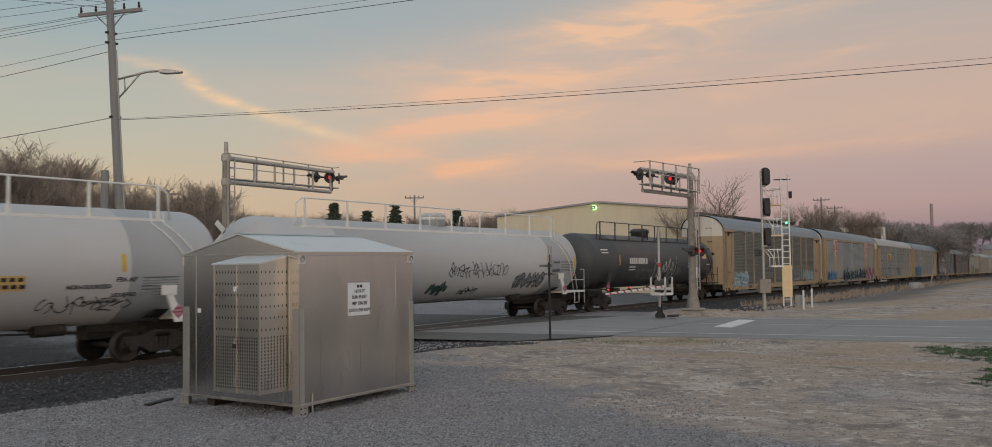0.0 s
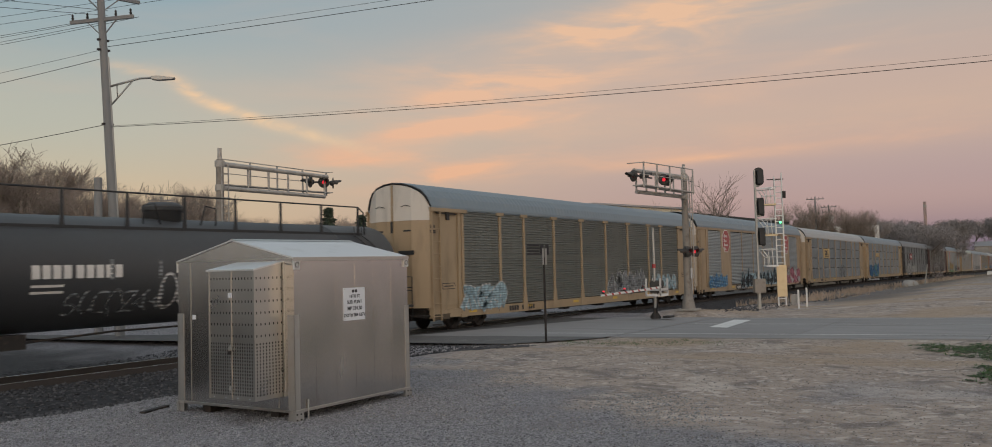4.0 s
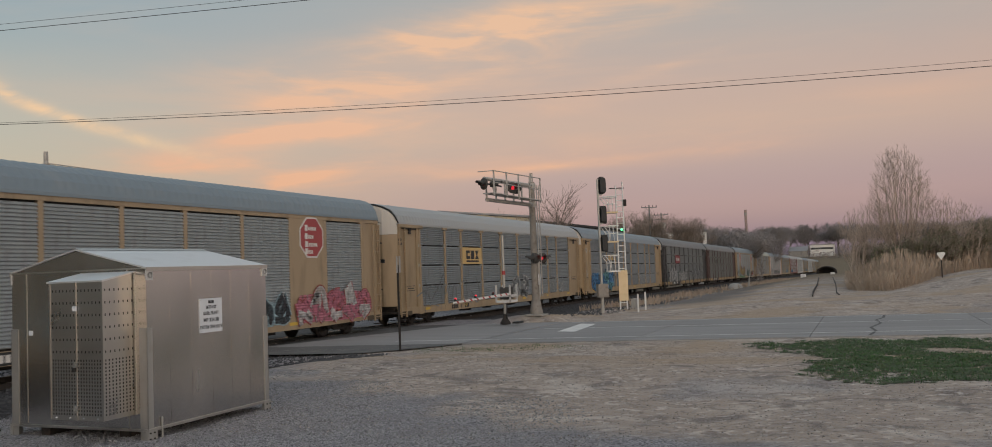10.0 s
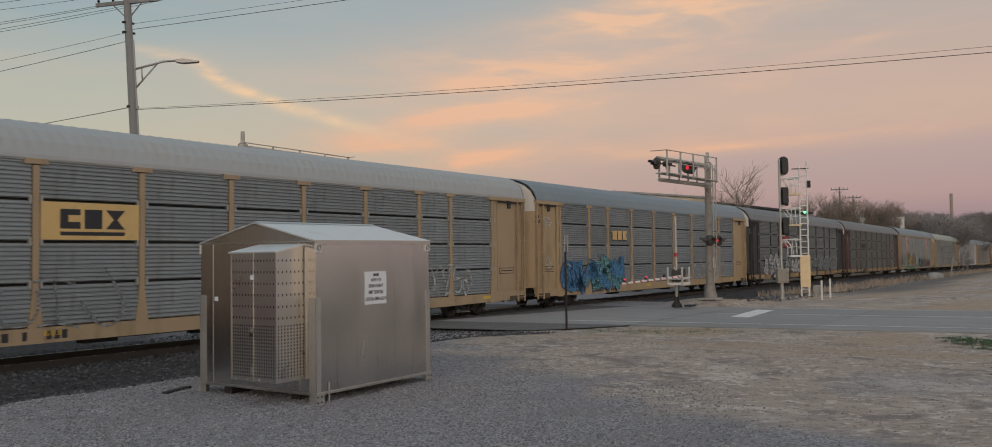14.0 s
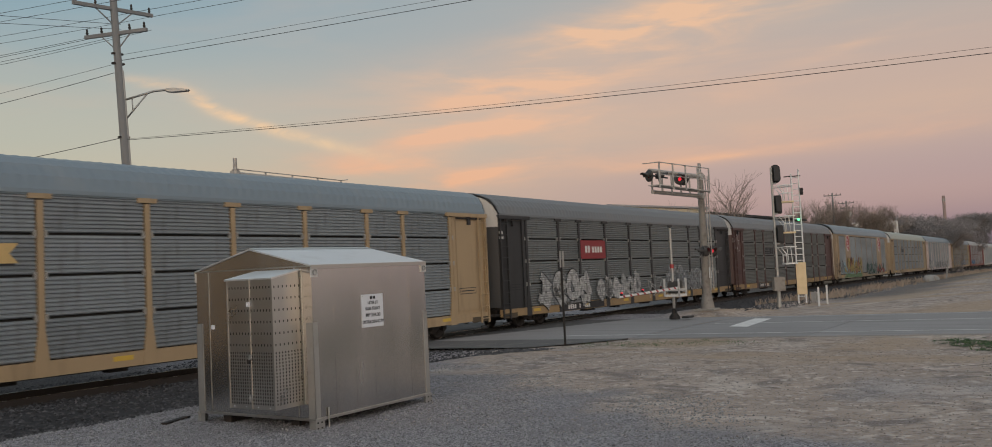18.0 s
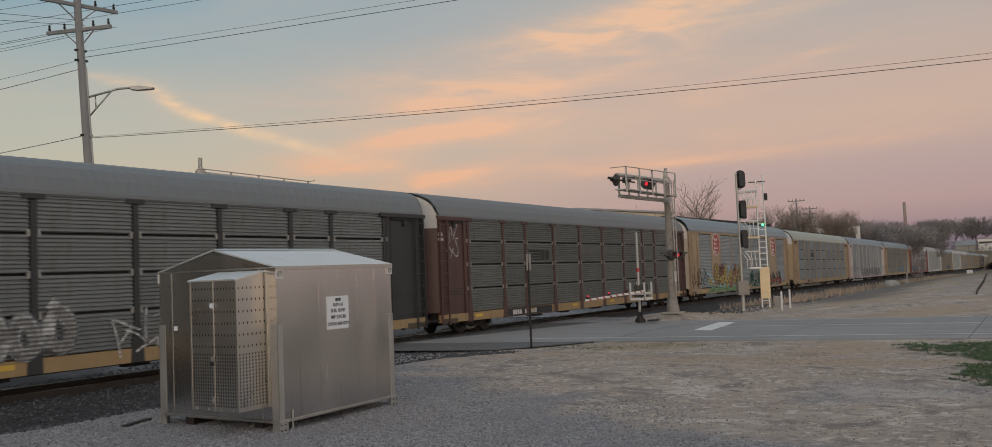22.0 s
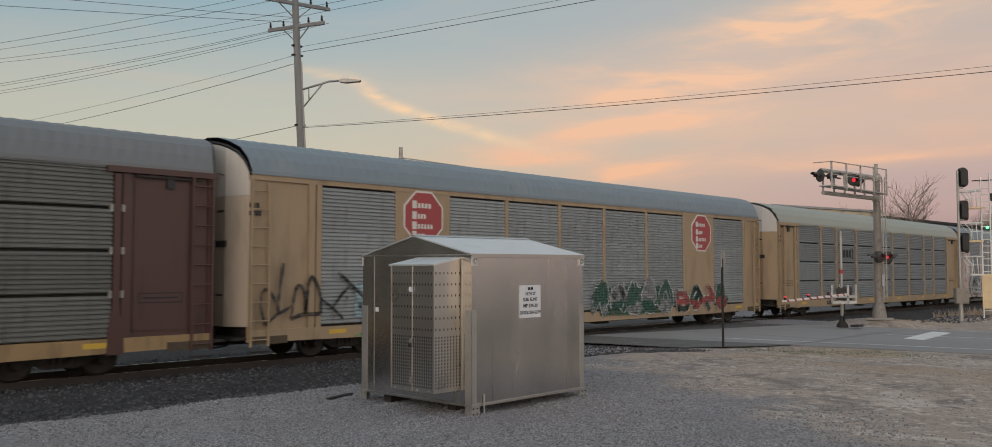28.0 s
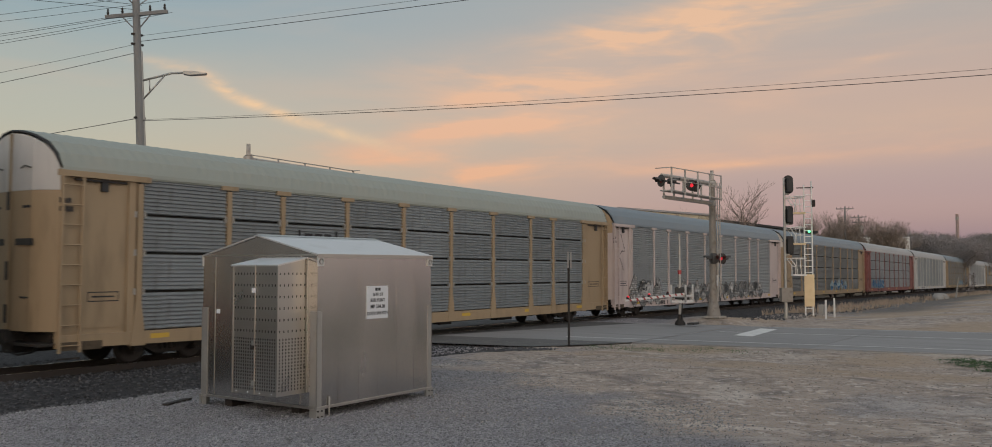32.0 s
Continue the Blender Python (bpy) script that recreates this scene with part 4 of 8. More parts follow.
def add_coupler(car, end, half):
    m = Mesh()
    m.box(min(end * (half - 0.2), end * (half + 0.62)), max(end * (half - 0.2), end * (half + 0.62)), -0.09, 0.09, 0.72, 0.92)
    m.box(min(end * (half + 0.5), end * (half + .74)), max(end * (half + 0.5), end * (half + .74)), -0.17, 0.17, 0.66, 0.98)
    part("coupler", m, M_DARKSTEEL, car)
    pts = [(end * (half - 0.1), -0.35, 0.62), (end * (half + 0.2), -0.38, 0.42), (end * (half + 0.5), -0.3, 0.38), (end * (half + 0.7), -0.2, 0.5)]
    part("air_hose", Mesh().tube(pts, 0.028, 6), M_BLACK, car)


def octagon(cx, cz, r, y0, y1):
    c = r * math.tan(math.pi / 8)
    return [(cx - c, cz - r), (cx + c, cz - r), (cx + r, cz - c), (cx + r, cz + c), (cx + c, cz + r), (cx - c, cz + r), (cx - r, cz + c), (cx - r, cz - c)]


def paint_flat(name, polys, mat, parent, y, label=""):
    """Flat paint: polygons in the car's side plane, set a few millimetres proud."""
    m = Mesh()
    for p in polys:
        n = len(p)
        m.add([(a, y, z) for a, z in p], [tuple(range(n))])
    ob = part(name, m, mat, parent, label)
    if name in ("graffiti_shade", "emblem_bars", "reporting_marks", "end_marks"):
        tagged(ob, kind="stuff")
    return ob


def bars(x0, x1, z0, z1, n, seed=1, gap=0.25):
    """Plain bars that stand for marks that cannot be read."""
    rnd = random.Random(seed)
    out, x = [], x0
    w = (x1 - x0) / n
    for i in range(n):
        ww = w * (1 - gap)
        out.append([(x, z0), (x + ww, z0), (x + ww, z1), (x, z1)])
        x += w
    return out


def blob(rnd, cx, cz, w, h, slant=0.1, n=18, spiky=0.25):
    """A rounded irregular letter-like shape."""
    ph = rnd.uniform(0, 6.28)
    a, b, c = rnd.uniform(.6, 1), rnd.uniform(-.5, .5), rnd.uniform(-.4, .4)
    out = []
    for k in range(n):
        t = k * math.tau / n
        ct, st = math.cos(t), math.sin(t)
        q = 1 / max(abs(ct), abs(st)) ** 0.75
        r = q * (1 + spiky * (0.5 * math.sin(3 * t + ph) * b + 0.35 * math.sin(5 * t + 2 * ph) * c))
        z = st * r * h / 2
        out.append((cx + ct * r * w / 2 * a + slant * z, cz + z))
    return out


def stroke(pts, w):
    out_a, out_b = [], []
    for i, (x, z) in enumerate(pts):
        a, b = pts[max(0, i - 1)], pts[min(len(pts) - 1, i + 1)]
        dx, dz = b[0] - a[0], b[1] - a[1]
        l = math.hypot(dx, dz) or 1
        out_a.append((x - dz / l * w / 2, z + dx / l * w / 2))
        out_b.append((x + dz / l * w / 2, z - dx / l * w / 2))
    return [[out_a[i], out_a[i + 1], out_b[i + 1], out_b[i]] for i in range(len(pts) - 1)]


def arc(cx, cz, rx, rz, a0, a1, n=9):
    return [(cx + rx * math.cos(math.radians(a0 + (a1 - a0) * k / n)), cz + rz * math.sin(math.radians(a0 + (a1 - a0) * k / n))) for k in range(n + 1)]


# strokes of sprayed figures in a unit box
FIGURES = [
    lambda: [arc(.55, .5, .45, .48, 50, 310, 14)],
    lambda: [arc(.5, .74, .38, .25, 20, 250, 9) + arc(.5, .26, .40, .25, 80, -160, 9)],
    lambda: [[(.08, .0), (.10, .5), (.14, 1.0)], [(.86, .0), (.88, .5), (.92, 1.0)], [(.1, .48), (.5, .54), (.9, .5)]],
    lambda: [[(.1, 0), (.12, .5), (.1, 1.0)], arc(.12, .74, .62, .26, 90, -90, 9), [(.2, .48), (.55, .25), (.95, -.05)]],
    lambda: [[(0, 0), (.25, .55), (.5, 1.05)], [(.5, 1.05), (.72, .5), (1.0, 0)], [(.2, .32), (.8, .34)]],
    lambda: [[(.05, .95), (.5, 1.0), (.95, .92)], [(.95, .92), (.5, .45), (.08, .06)], [(.08, .06), (.5, .0), (1.0, .08)]],
    lambda: [[(.1, 1.0), (.09, .6)] + arc(.5, .35, .40, .36, 180, 360, 10) + [(.92, .6), (.95, 1.0)]],
    lambda: [arc(.5, .5, .42, .48, 0, 360, 18)],
    lambda: [[(.1, 0), (.08, .5), (.12, 1.0)], [(.92, 1.02), (.5, .7), (.16, .5)], [(.16, .5), (.55, .3), (1.0, -.04)]],
    lambda: [[(.04, 0), (.08, 1.0)], [(.08, 1.0), (.48, .5), (.92, .02)], [(.92, .02), (.96, 1.04)]],
    lambda: [[(.1, 0), (.1, 1.0)], arc(.1, .76, .7, .24, 90, -90, 8), arc(.1, .26, .82, .26, 90, -90, 8)],
]


def figure(rnd):
    """One sprayed figure of a few strokes, turned and bent so that it is no letter."""
    a, b, k = rnd.uniform(-.1, .16), rnd.uniform(-.08, .08), rnd.uniform(.9, 1.08)
    turn = math.radians(rnd.choice((55, 90, 125, 200, 235, 270, 310)) + rnd.uniform(-15, 15))
    c, d = math.cos(turn), math.sin(turn)
    out = []
    for run in FIGURES[rnd.randrange(len(FIGURES))]():
        fine = []
        for (p, q), (u, v) in zip(run, run[1:]):
            m = 4 if len(run) < 6 else 1
            fine += [(p + (u - p) * i / m, q + (v - q) * i / m) for i in range(m)]
        fine.append(run[-1])
        fine = [(.5 + c * (p - .5) - d * (q - .5), .5 + d * (p - .5) + c * (q - .5)) for p, q in fine]
        out.append([(p + a * q + b * math.sin(3 * q), q * k + .05 * math.sin(4 * p)) for p, q in fine])
    return out


def graffiti(car, x0, x1, z0, z1, fills, outline, seed, y, letters=None, style="bubble", label="spray-painted graffiti", halo=None, width=.045):
    """Spray paint: a row of fat leaning figures with an edge and shading, on a patch of colour; they spell nothing."""
    rnd = random.Random(seed)
    n = letters or max(2, int((x1 - x0) / 0.9))
    w, h = (x1 - x0) / n, z1 - z0
    root = None
    if halo is not None:
        root = paint_flat("graffiti_patch", [blob(rnd, (x0 + x1) / 2, (z0 + z1) / 2 - .05, (x1 - x0) * .98, h * .86, 0, 40, .10)], halo, car, y + .004, label)
    for i in range(n):
        tall, za = h * rnd.uniform(.86, 1.06), z0 + rnd.uniform(-.03, .06) * h
        xa = x0 + w * (i + rnd.uniform(-.04, .06))
        fig = figure(rnd)
        lab = label if root is None and i == 0 else ""
        if style == "tag":
            paint_flat("graffiti_stroke", sum([stroke([(xa + w * 1.0 * p, za + tall * q) for p, q in r], width * rnd.uniform(.8, 1.25)) for r in fig], []), outline, root or car, y - .0008 * (i % 5), lab)
            continue
        thick = min(w * .34, tall * .24)
        fig = fig + figure(rnd)[:2]
        runs = [[(xa + w * (.14 + .74 * p), za + tall * (.1 + .8 * q)) for p, q in r] for r in fig]
        base = y - .0012 * (i % 6)
        back = paint_flat("graffiti_figure", sum([stroke(r, thick + .11) for r in runs], []), outline, root or car, base, lab)
        fill = fills[i % len(fills)]
        over = back if root is None else root
        paint_flat("graffiti_fill", sum([stroke(r, thick) for r in runs], []), fill, over, base - .008)
        other = fills[(i + 1) % len(fills)]
        if other is not fill:
            cut = za + tall * rnd.uniform(.38, .55)
            low = [[q for q in r if q[1] < cut] for r in runs]
            paint_flat("graffiti_shade", sum([stroke(r, thick * .9) for r in low if len(r) > 2], []), other, over, base - .012)
        shine = [[(a - thick * .2, b + thick * .18) for a, b in r[:max(2, len(r) // 3)]] for r in runs[:1]]
        paint_flat("graffiti_shine", sum([stroke(r, .03) for r in shine], []), S_WHITE, over, base - .016)


def spray(name, col):
    """Matt sprayed paint, worn thin in places, that follows the ridges of the sheet below it."""
    m = pmat("spray_" + name, col, 0.65, var=0.2, scale=2.5, bump=0.02, stain=tuple(c * .6 for c in col), amount=0.5)
    nt = m.node_tree
    b = nt.nodes["Principled BSDF"]
    tc, wv, bp = (nt.nodes.new("ShaderNode" + k) for k in ("TexCoord", "TexWave", "Bump"))
    wv.bands_direction = "Z"
    wv.inputs["Scale"].default_value = 3.05
    nt.links.new(tc.outputs["Object"], wv.inputs["Vector"])
    bp.inputs["Strength"].default_value, bp.inputs["Distance"].default_value = .8, .03
    nt.links.new(wv.outputs["Fac"], bp.inputs["Height"])
    nt.links.new(bp.outputs[0], b.inputs["Normal"])
    nz, r = nt.nodes.new("ShaderNodeTexNoise"), nt.nodes.new("ShaderNodeMapRange")
    nz.inputs["Scale"].default_value, nz.inputs["Detail"].default_value = 5.0, 8.0
    nt.links.new(tc.outputs["Object"], nz.inputs["Vector"])
    r.inputs[1].default_value, r.inputs[2].default_value, r.inputs[3].default_value, r.inputs[4].default_value = .38, .58, .45, .92
    nt.links.new(nz.outputs["Fac"], r.inputs[0])
    nt.links.new(r.outputs[0], b.inputs["Alpha"])
    return m


S_BLUE, S_LBLUE, S_WHITE, S_BLACK, S_PINK = spray("blue", (.07, .22, .42)), spray("pale_blue", (.36, .50, .56)), spray("white", (.55, .54, .53)), spray("black", (.025, .025, .03)), spray("pink", (.48, .16, .22))
S_YEL, S_ORANGE, S_GREEN, S_PURPLE, S_DGREEN, S_RED, S_GREY = spray("yellow", (.50, .38, .13)), spray("orange", (.44, .22, .12)), spray("green", (.20, .36, .18)), spray("violet", (.16, .10, .22)), spray("dark_green", (.03, .10, .075)), spray("red", (.35, .07, .06)), spray("grey", (.25, .26, .27))
S_NAVY, S_TEAL, S_DUST = spray("navy", (.03, .05, .13)), spray("teal", (.13, .33, .36)), spray("dusty_brown", (.20, .165, .14))
P_RED = pmat("red_panel_paint", (.36, .06, .065), .5, var=.12, scale=2, stain=(.3, .08, .08), amount=.4)
P_CPRED = pmat("dull_red_panel_paint", (.27, .03, .035), .5, var=.12, scale=2)
P_YEL = pmat("yellow_panel_paint", (.62, .42, .17), .5, var=.1, scale=2, stain=(.4, .3, .15), amount=.4)
P_WHITE = pmat("white_marks", (.66, .63, .60), .5, var=.1, scale=4)
P_YELDOT = pmat("yellow_reflector", (.62, .40, .06), .45, var=.1, scale=4)


def body_paint(name, col, stain=None, rough=0.5):
    return pmat("paint_" + name, col, rough, var=0.10, scale=0.9, bump=0.04, stain=stain or tuple(c * .55 for c in col), amount=0.6, stretch=(1.4, 1.4, 0.3))


B_TAN = body_paint("tan", (.36, .265, .165))
B_YELLOW = body_paint("mustard", (.40, .285, .165))
B_KCS = body_paint("buff", (.36, .265, .17))
B_BLACK = body_paint("black", (.028, .029, .031))
B_MAROON = body_paint("maroon", (.085, .042, .037))
B_PALE = body_paint("pale_pink_white", (.56, .47, .45))
# red of a car always far off, muted with distance haze
B_REDCAR = body_paint("haze_muted_red", (.24, .075, .065))
B_WHITECAR = body_paint("off_white", (.55, .535, .52))
B_CREAM = body_paint("cream_white", (.60, .56, .51))
B_BUFFDOOR = body_paint("pale_buff", (.48, .405, .32))
B_SILLDARK = body_paint("rusty_tan_sill", (.33, .22, .11), stain=(.07, .05, .04))
R_BLUE = pmat("roof_blue_grey", (.20, .245, .28), .5, .2, var=.08, scale=.5, stain=(.26, .28, .29), amount=.4)
R_LIGHT = pmat("roof_pale_grey", (.37, .38, .385), .5, .2, var=.08, scale=.5, stain=(.38, .36, .33), amount=.4)
R_DARK = pmat("roof_dull_grey", (.175, .185, .195), .55, .2, var=.1, scale=.5, stain=(.2, .19, .18), amount=.4)
R_CREAM = pmat("roof_grey_green", (.33, .355, .32), .55, .1, var=.08, scale=.5, stain=(.36, .35, .3), amount=.4)


def panel_steel(name, col, dirt):
    """Galvanised perforated sheet: rows of fine holes darken it, grime runs down."""
    m = pmat(name, col, 0.55, 0.45, var=0.16, scale=1.1, bump=0.03, stain=dirt, amount=0.55, stretch=(1.6, 1.6, 0.4), rnd=0.32)
    nt = m.node_tree
    b = nt.nodes["Principled BSDF"]
    src = b.inputs["Base Color"].links[0].from_socket
    tc = nt.nodes.new("ShaderNodeTexCoord")
    w1, w2 = nt.nodes.new("ShaderNodeTexWave"), nt.nodes.new("ShaderNodeTexWave")
    for w, d, s in ((w1, "X", 12.0), (w2, "Z", 10.0)):
        w.bands_direction = d
        w.inputs["Scale"].default_value = s
        nt.links.new(tc.outputs["Object"], w.inputs["Vector"])
    mul = nt.nodes.new("ShaderNodeMath")
    mul.operation = "MULTIPLY"
    nt.links.new(w1.outputs["Fac"], mul.inputs[0])
    nt.links.new(w2.outputs["Fac"], mul.inputs[1])
    r = nt.nodes.new("ShaderNodeMapRange")
    r.inputs[1].default_value, r.inputs[2].default_value, r.inputs[4].default_value = 0.55, 0.75, 0.55
    nt.links.new(mul.outputs[0], r.inputs[0])
    mx = nt.nodes.new("ShaderNodeMix")
    mx.data_type = "RGBA"
    nt.links.new(r.outputs[0], mx.inputs[0])
    nt.links.new(src, mx.inputs[6])
    mx.inputs[7].default_value = (*[c * 0.35 for c in col], 1)
    nt.links.new(mx.outputs[2], b.inputs["Base Color"])
    return m


G_BLUE = panel_steel("panel_blue_grey", (.32, .35, .37), (.20, .20, .195))
G_GREEN = panel_steel("panel_drab_grey", (.215, .222, .205), (.16, .145, .12))
G_LIGHT = panel_steel("panel_light_grey", (.385, .415, .43), (.26, .25, .24))
G_DARK = panel_steel("panel_dark_grey", (.205, .212, .202), (.135, .125, .112))
G_BROWN = panel_steel("panel_brown_grey", (.25, .264, .266), (.19, .165, .14))
M_GRIME = pmat("brown_grime", (.10, .075, .05), .85, var=.4, scale=4, stain=(.05, .04, .03), amount=.7)
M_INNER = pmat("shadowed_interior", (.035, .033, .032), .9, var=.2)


def end_door(car, end, frame_mat, top_mat, mats, cut=0.0):
    """The rounded pair of doors that closes a car's end, with a pale upper part."""
    h = BODY / 2 - (cut if end > 0 else 0)
    x = end * (h - 0.42)
    prof = [(-1.50, 4.72), (-1.36, 5.06), (-1.14, 5.33), (-0.8, 5.51), (-0.4, 5.61), (0, 5.65), (0.4, 5.61), (0.8, 5.51), (1.14, 5.33), (1.36, 5.06), (1.50, 4.72)]
    low = [(-1.48, 0.95), (-1.50, 4.25), (1.50, 4.25), (1.48, 0.95)]
    up = [(-1.50, 4.255)] + prof + [(1.50, 4.255)]

    def bow(m):
        m.v = [(q[0] + end * (.36 * min(1, (1.5 - abs(q[1])) / .62) + .06 * max(0, 1 - abs(q[1]) / .88)), q[1], q[2]) for q in m.v]
        return m

    def strips(z_of, name, mat):
        m = Mesh()
        n = 14
        v, f = [], []
        for i in range(n + 1):
            y = -1.5 + 3.0 * i / n
            a, b = z_of(y)
            v += [(x, y, a), (x, y, b), (x - end * .05, y, a), (x - end * .05, y, b)]
        for i in range(n):
            k = 4 * i
            f += [(k, k + 4, k + 5, k + 1), (k + 2, k + 3, k + 7, k + 6), (k + 1, k + 5, k + 7, k + 3), (k, k + 2, k + 6, k + 4)]
        m.add(v, f)
        return part(name, bow(m), mat, car)

    def top(y):
        ys = [p[0] for p in prof]
        return float(np.interp(y, ys, [p[1] for p in prof]))
    d = strips(lambda y: (0.95, 4.25), "end_door", mats)
    strips(lambda y: (4.255, top(y)), "end_door_top", top_mat)
    xe = x + end * 0.42
    dark = M_BLACK if mats is B_BLACK else mats
    part("door_bar", Mesh().box(min(xe, xe + end * .03), max(xe, xe + end * .03), -0.045, 0.045, 1.0, 5.62), dark, d)
    xx = x + end * 0.375
    for y in (-0.62, 0.62):
        part("door_slot", Mesh().box(min(xx, xx + end * .035), max(xx, xx + end * .035), y - .36, y + .36, 2.96, 3.12), M_BLACK, d)
        part("stencil", Mesh().box(min(xx, xx + end * .012), max(xx, xx + end * .012), y - .22, y + .12, 3.84, 3.9), M_INK if mats is not B_BLACK else P_WHITE, d)
        part("stencil", Mesh().box(min(xx, xx + end * .012), max(xx, xx + end * .012), y - .22, y + .18, 1.72, 1.76), M_INK if mats is not B_BLACK else P_WHITE, d)
        part("latch_handle", Mesh().tube([(xx + end * .02, y - .22, 4.78), (xx + end * .05, y, 4.84), (xx + end * .02, y + .22, 4.78)], .014, 5), M_DARKSTEEL, d)
    for z in (4.02, 2.36, 1.35):
        part("lock_bar", Mesh().box(*sorted((xe + end * .031, xe + end * .06)), -.05, .05, z - .22, z + .22), M_BLACK, d)
    # dark gasket along the roof edge
    m = Mesh().tube([(end * (h + .01 - .40 * min(1, abs(ya) / 1.5) ** 2), ya * 1.02, za + .05) for ya, za in prof], .032, 5)
    part("roof_gasket", m, M_BLACK, car)


def autorack(name_label, style, frame, panel, roof, top, sign=None, near=True, door=None, sill=None):
    """A closed three-level car carrier; its near side looks to -y."""
    car = thing("autorack_wagon", name_label, "railway wagon", "autorack train")
    h = BODY / 2
    sill = sill or frame
    cut = .8 if style == "kcs" else 0.0      # the buff cars are shorter
    part("roof", roof_mesh(roof, cut), None, car, at=pose(0, 0, .10 if style == "kcs" else 0))
    # solid core behind the perforated sides, its dark colour holds the shade inside
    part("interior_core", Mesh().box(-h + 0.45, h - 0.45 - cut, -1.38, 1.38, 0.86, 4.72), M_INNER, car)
    for s in (-1, 1):
        part("side_sill", Mesh().prism([(-h + .38, 0.86), (h - .38 - cut, 0.86), (h - .38 - cut, 0.56), (h - 5.8, 0.50), (-h + 5.8, 0.50), (-h + .38, 0.56)], *sorted((s * 1.40, s * 1.54))), sill, car)
        part("top_rail", Mesh().box(-h + .38, h - .38 - cut, *sorted((s * 1.40, s * 1.53)), 4.66, 4.85 if style == "kcs" else 4.75), frame if style == "kcs" else roof, car)
    part("underframe", Mesh().box(-h + .4, h - .4 - cut, -1.2, 1.2, 0.62, 0.86), M_DARKSTEEL, car)
    part("centre_sill", Mesh().box(-h, h - cut, -0.22, 0.22, 0.42, 0.63), M_DARKSTEEL, car)
    # end bays: door-post sheets, ladder on the drawn-in corner
    for s in (-1, 1):
        for e in (-1, 1):
            hc = h - .40 - (cut if e > 0 else 0)
            w = 2.35 if e < 0 else 2.60 if style != "kcs" else 2.48

            def bx(a, b, y0, y1, z0, z1):
                """A box between two places along the car and two depths from its middle."""
                return Mesh().box(*sorted((e * a, e * b)), *sorted((s * y0, s * y1)), z0, z1)
            part("end_panel", bx(hc, h - w, 1.36, 1.47, 0.86, 4.68), frame, car)
            part("end_post", bx(hc, hc - .10, 1.44, 1.53, 0.86, 4.68), frame, car)
            part("end_post", bx(h - w + .02, h - w + .22, 1.44, 1.53, 0.86, 4.68), frame, car)
            if style != "kcs":
                part("end_header", bx(hc + .1, h - w - .35, 1.52, 1.60, 4.58, 4.72), frame, car)
                part("access_door", bx(hc - .58, h - w + .30, 1.46, 1.49, 1.0, 4.45), frame, car)
                part("door_roller", bx(hc - .98, hc - 1.16, 1.49, 1.56, 4.28, 4.58), M_BLACK, car)
                part("roller_track", bx(hc - .3, h - w + .3, 1.53, 1.57, 4.50, 4.55), M_DARKSTEEL, car)
                fr_ = part("stencil_frame", bx(hc - .72, h - w + .42, 1.489, 1.4935, 1.62, 1.86), M_INK, car)
                part("stencil_field", bx(hc - .745, h - w + .445, 1.492, 1.4965, 1.645, 1.835), frame, fr_)
                part("stencil", bx(hc - .82, h - w + .54, 1.495, 1.499, 1.72, 1.76), M_INK, fr_)
            if near or s < 0:
                lad = part("ladder", bx(hc + .02, hc - .04, 1.55, 1.60, 0.45, 4.60), frame, car)
                part("ladder_rail", bx(hc - .48, hc - .54, 1.55, 1.60, 0.45, 4.60), frame, lad)
                for k in range(9):
                    part("rung", Mesh().cyl((e * hc, s * 1.59, 0.62 + k * .47), (e * (hc - .52), s * 1.59, 0.62 + k * .47), 0.017, n=5), frame, lad)
                part("sill_step", bx(hc - .02, hc - .52, 1.50, 1.58, .30, .34), M_DARKSTEEL, lad)
                part("corner_grime", bx(hc - .02, hc - 1.1, 1.538, 1.545, .50, .70), M_GRIME, car)
    # brake gear and hangers below the sill
    for bxx, ww in ((-5.4, .9), (-2.2, .5), (1.4, .7), (5.2, 1.1)):
        part("brake_rigging", Mesh().box(bxx, bxx + ww, -.9, -.55, .34, .62), M_DARKSTEEL, car)
    part("brake_line", Mesh().tube([(-h + 5, -1.0, .52), (-4, -1.05, .46), (4, -1.05, .46), (h - 5, -1.0, .52)], .03, 5), M_DARKSTEEL, car)
    # side bays
    if style == "kcs":
        plan = [("end", 2.46), ("panel", 2.71), ("wide", 2.0), ("panel", 2.65), ("panel", 2.71), ("panel", 2.58), ("panel", 2.74), ("panel", 2.75), ("wide", 2.3), ("panel", 2.75), ("end", 2.55)]
    else:
        plan = [("end" if i == 0 else "panel", w) for i, w in enumerate(POST_GAPS)] + [("end", BODY - sum(POST_GAPS))]
    x = -h
    bays = []
    tiers = TIERS if style == "std" else [(0.92, 2.15), (2.15, 3.38), (3.38, 4.60)] if style == "kcs" else [(0.88, 2.78), (2.78, 4.68)]
    for kind, w in plan:
        if kind == "panel":
            bays.append((x, w))
        if kind == "wide":
            for s in (-1, 1):
                part("wide_post", Mesh().box(x, x + w, *sorted((s * 1.40, s * 1.515)), 0.86, 4.68), frame, car)
        x += w
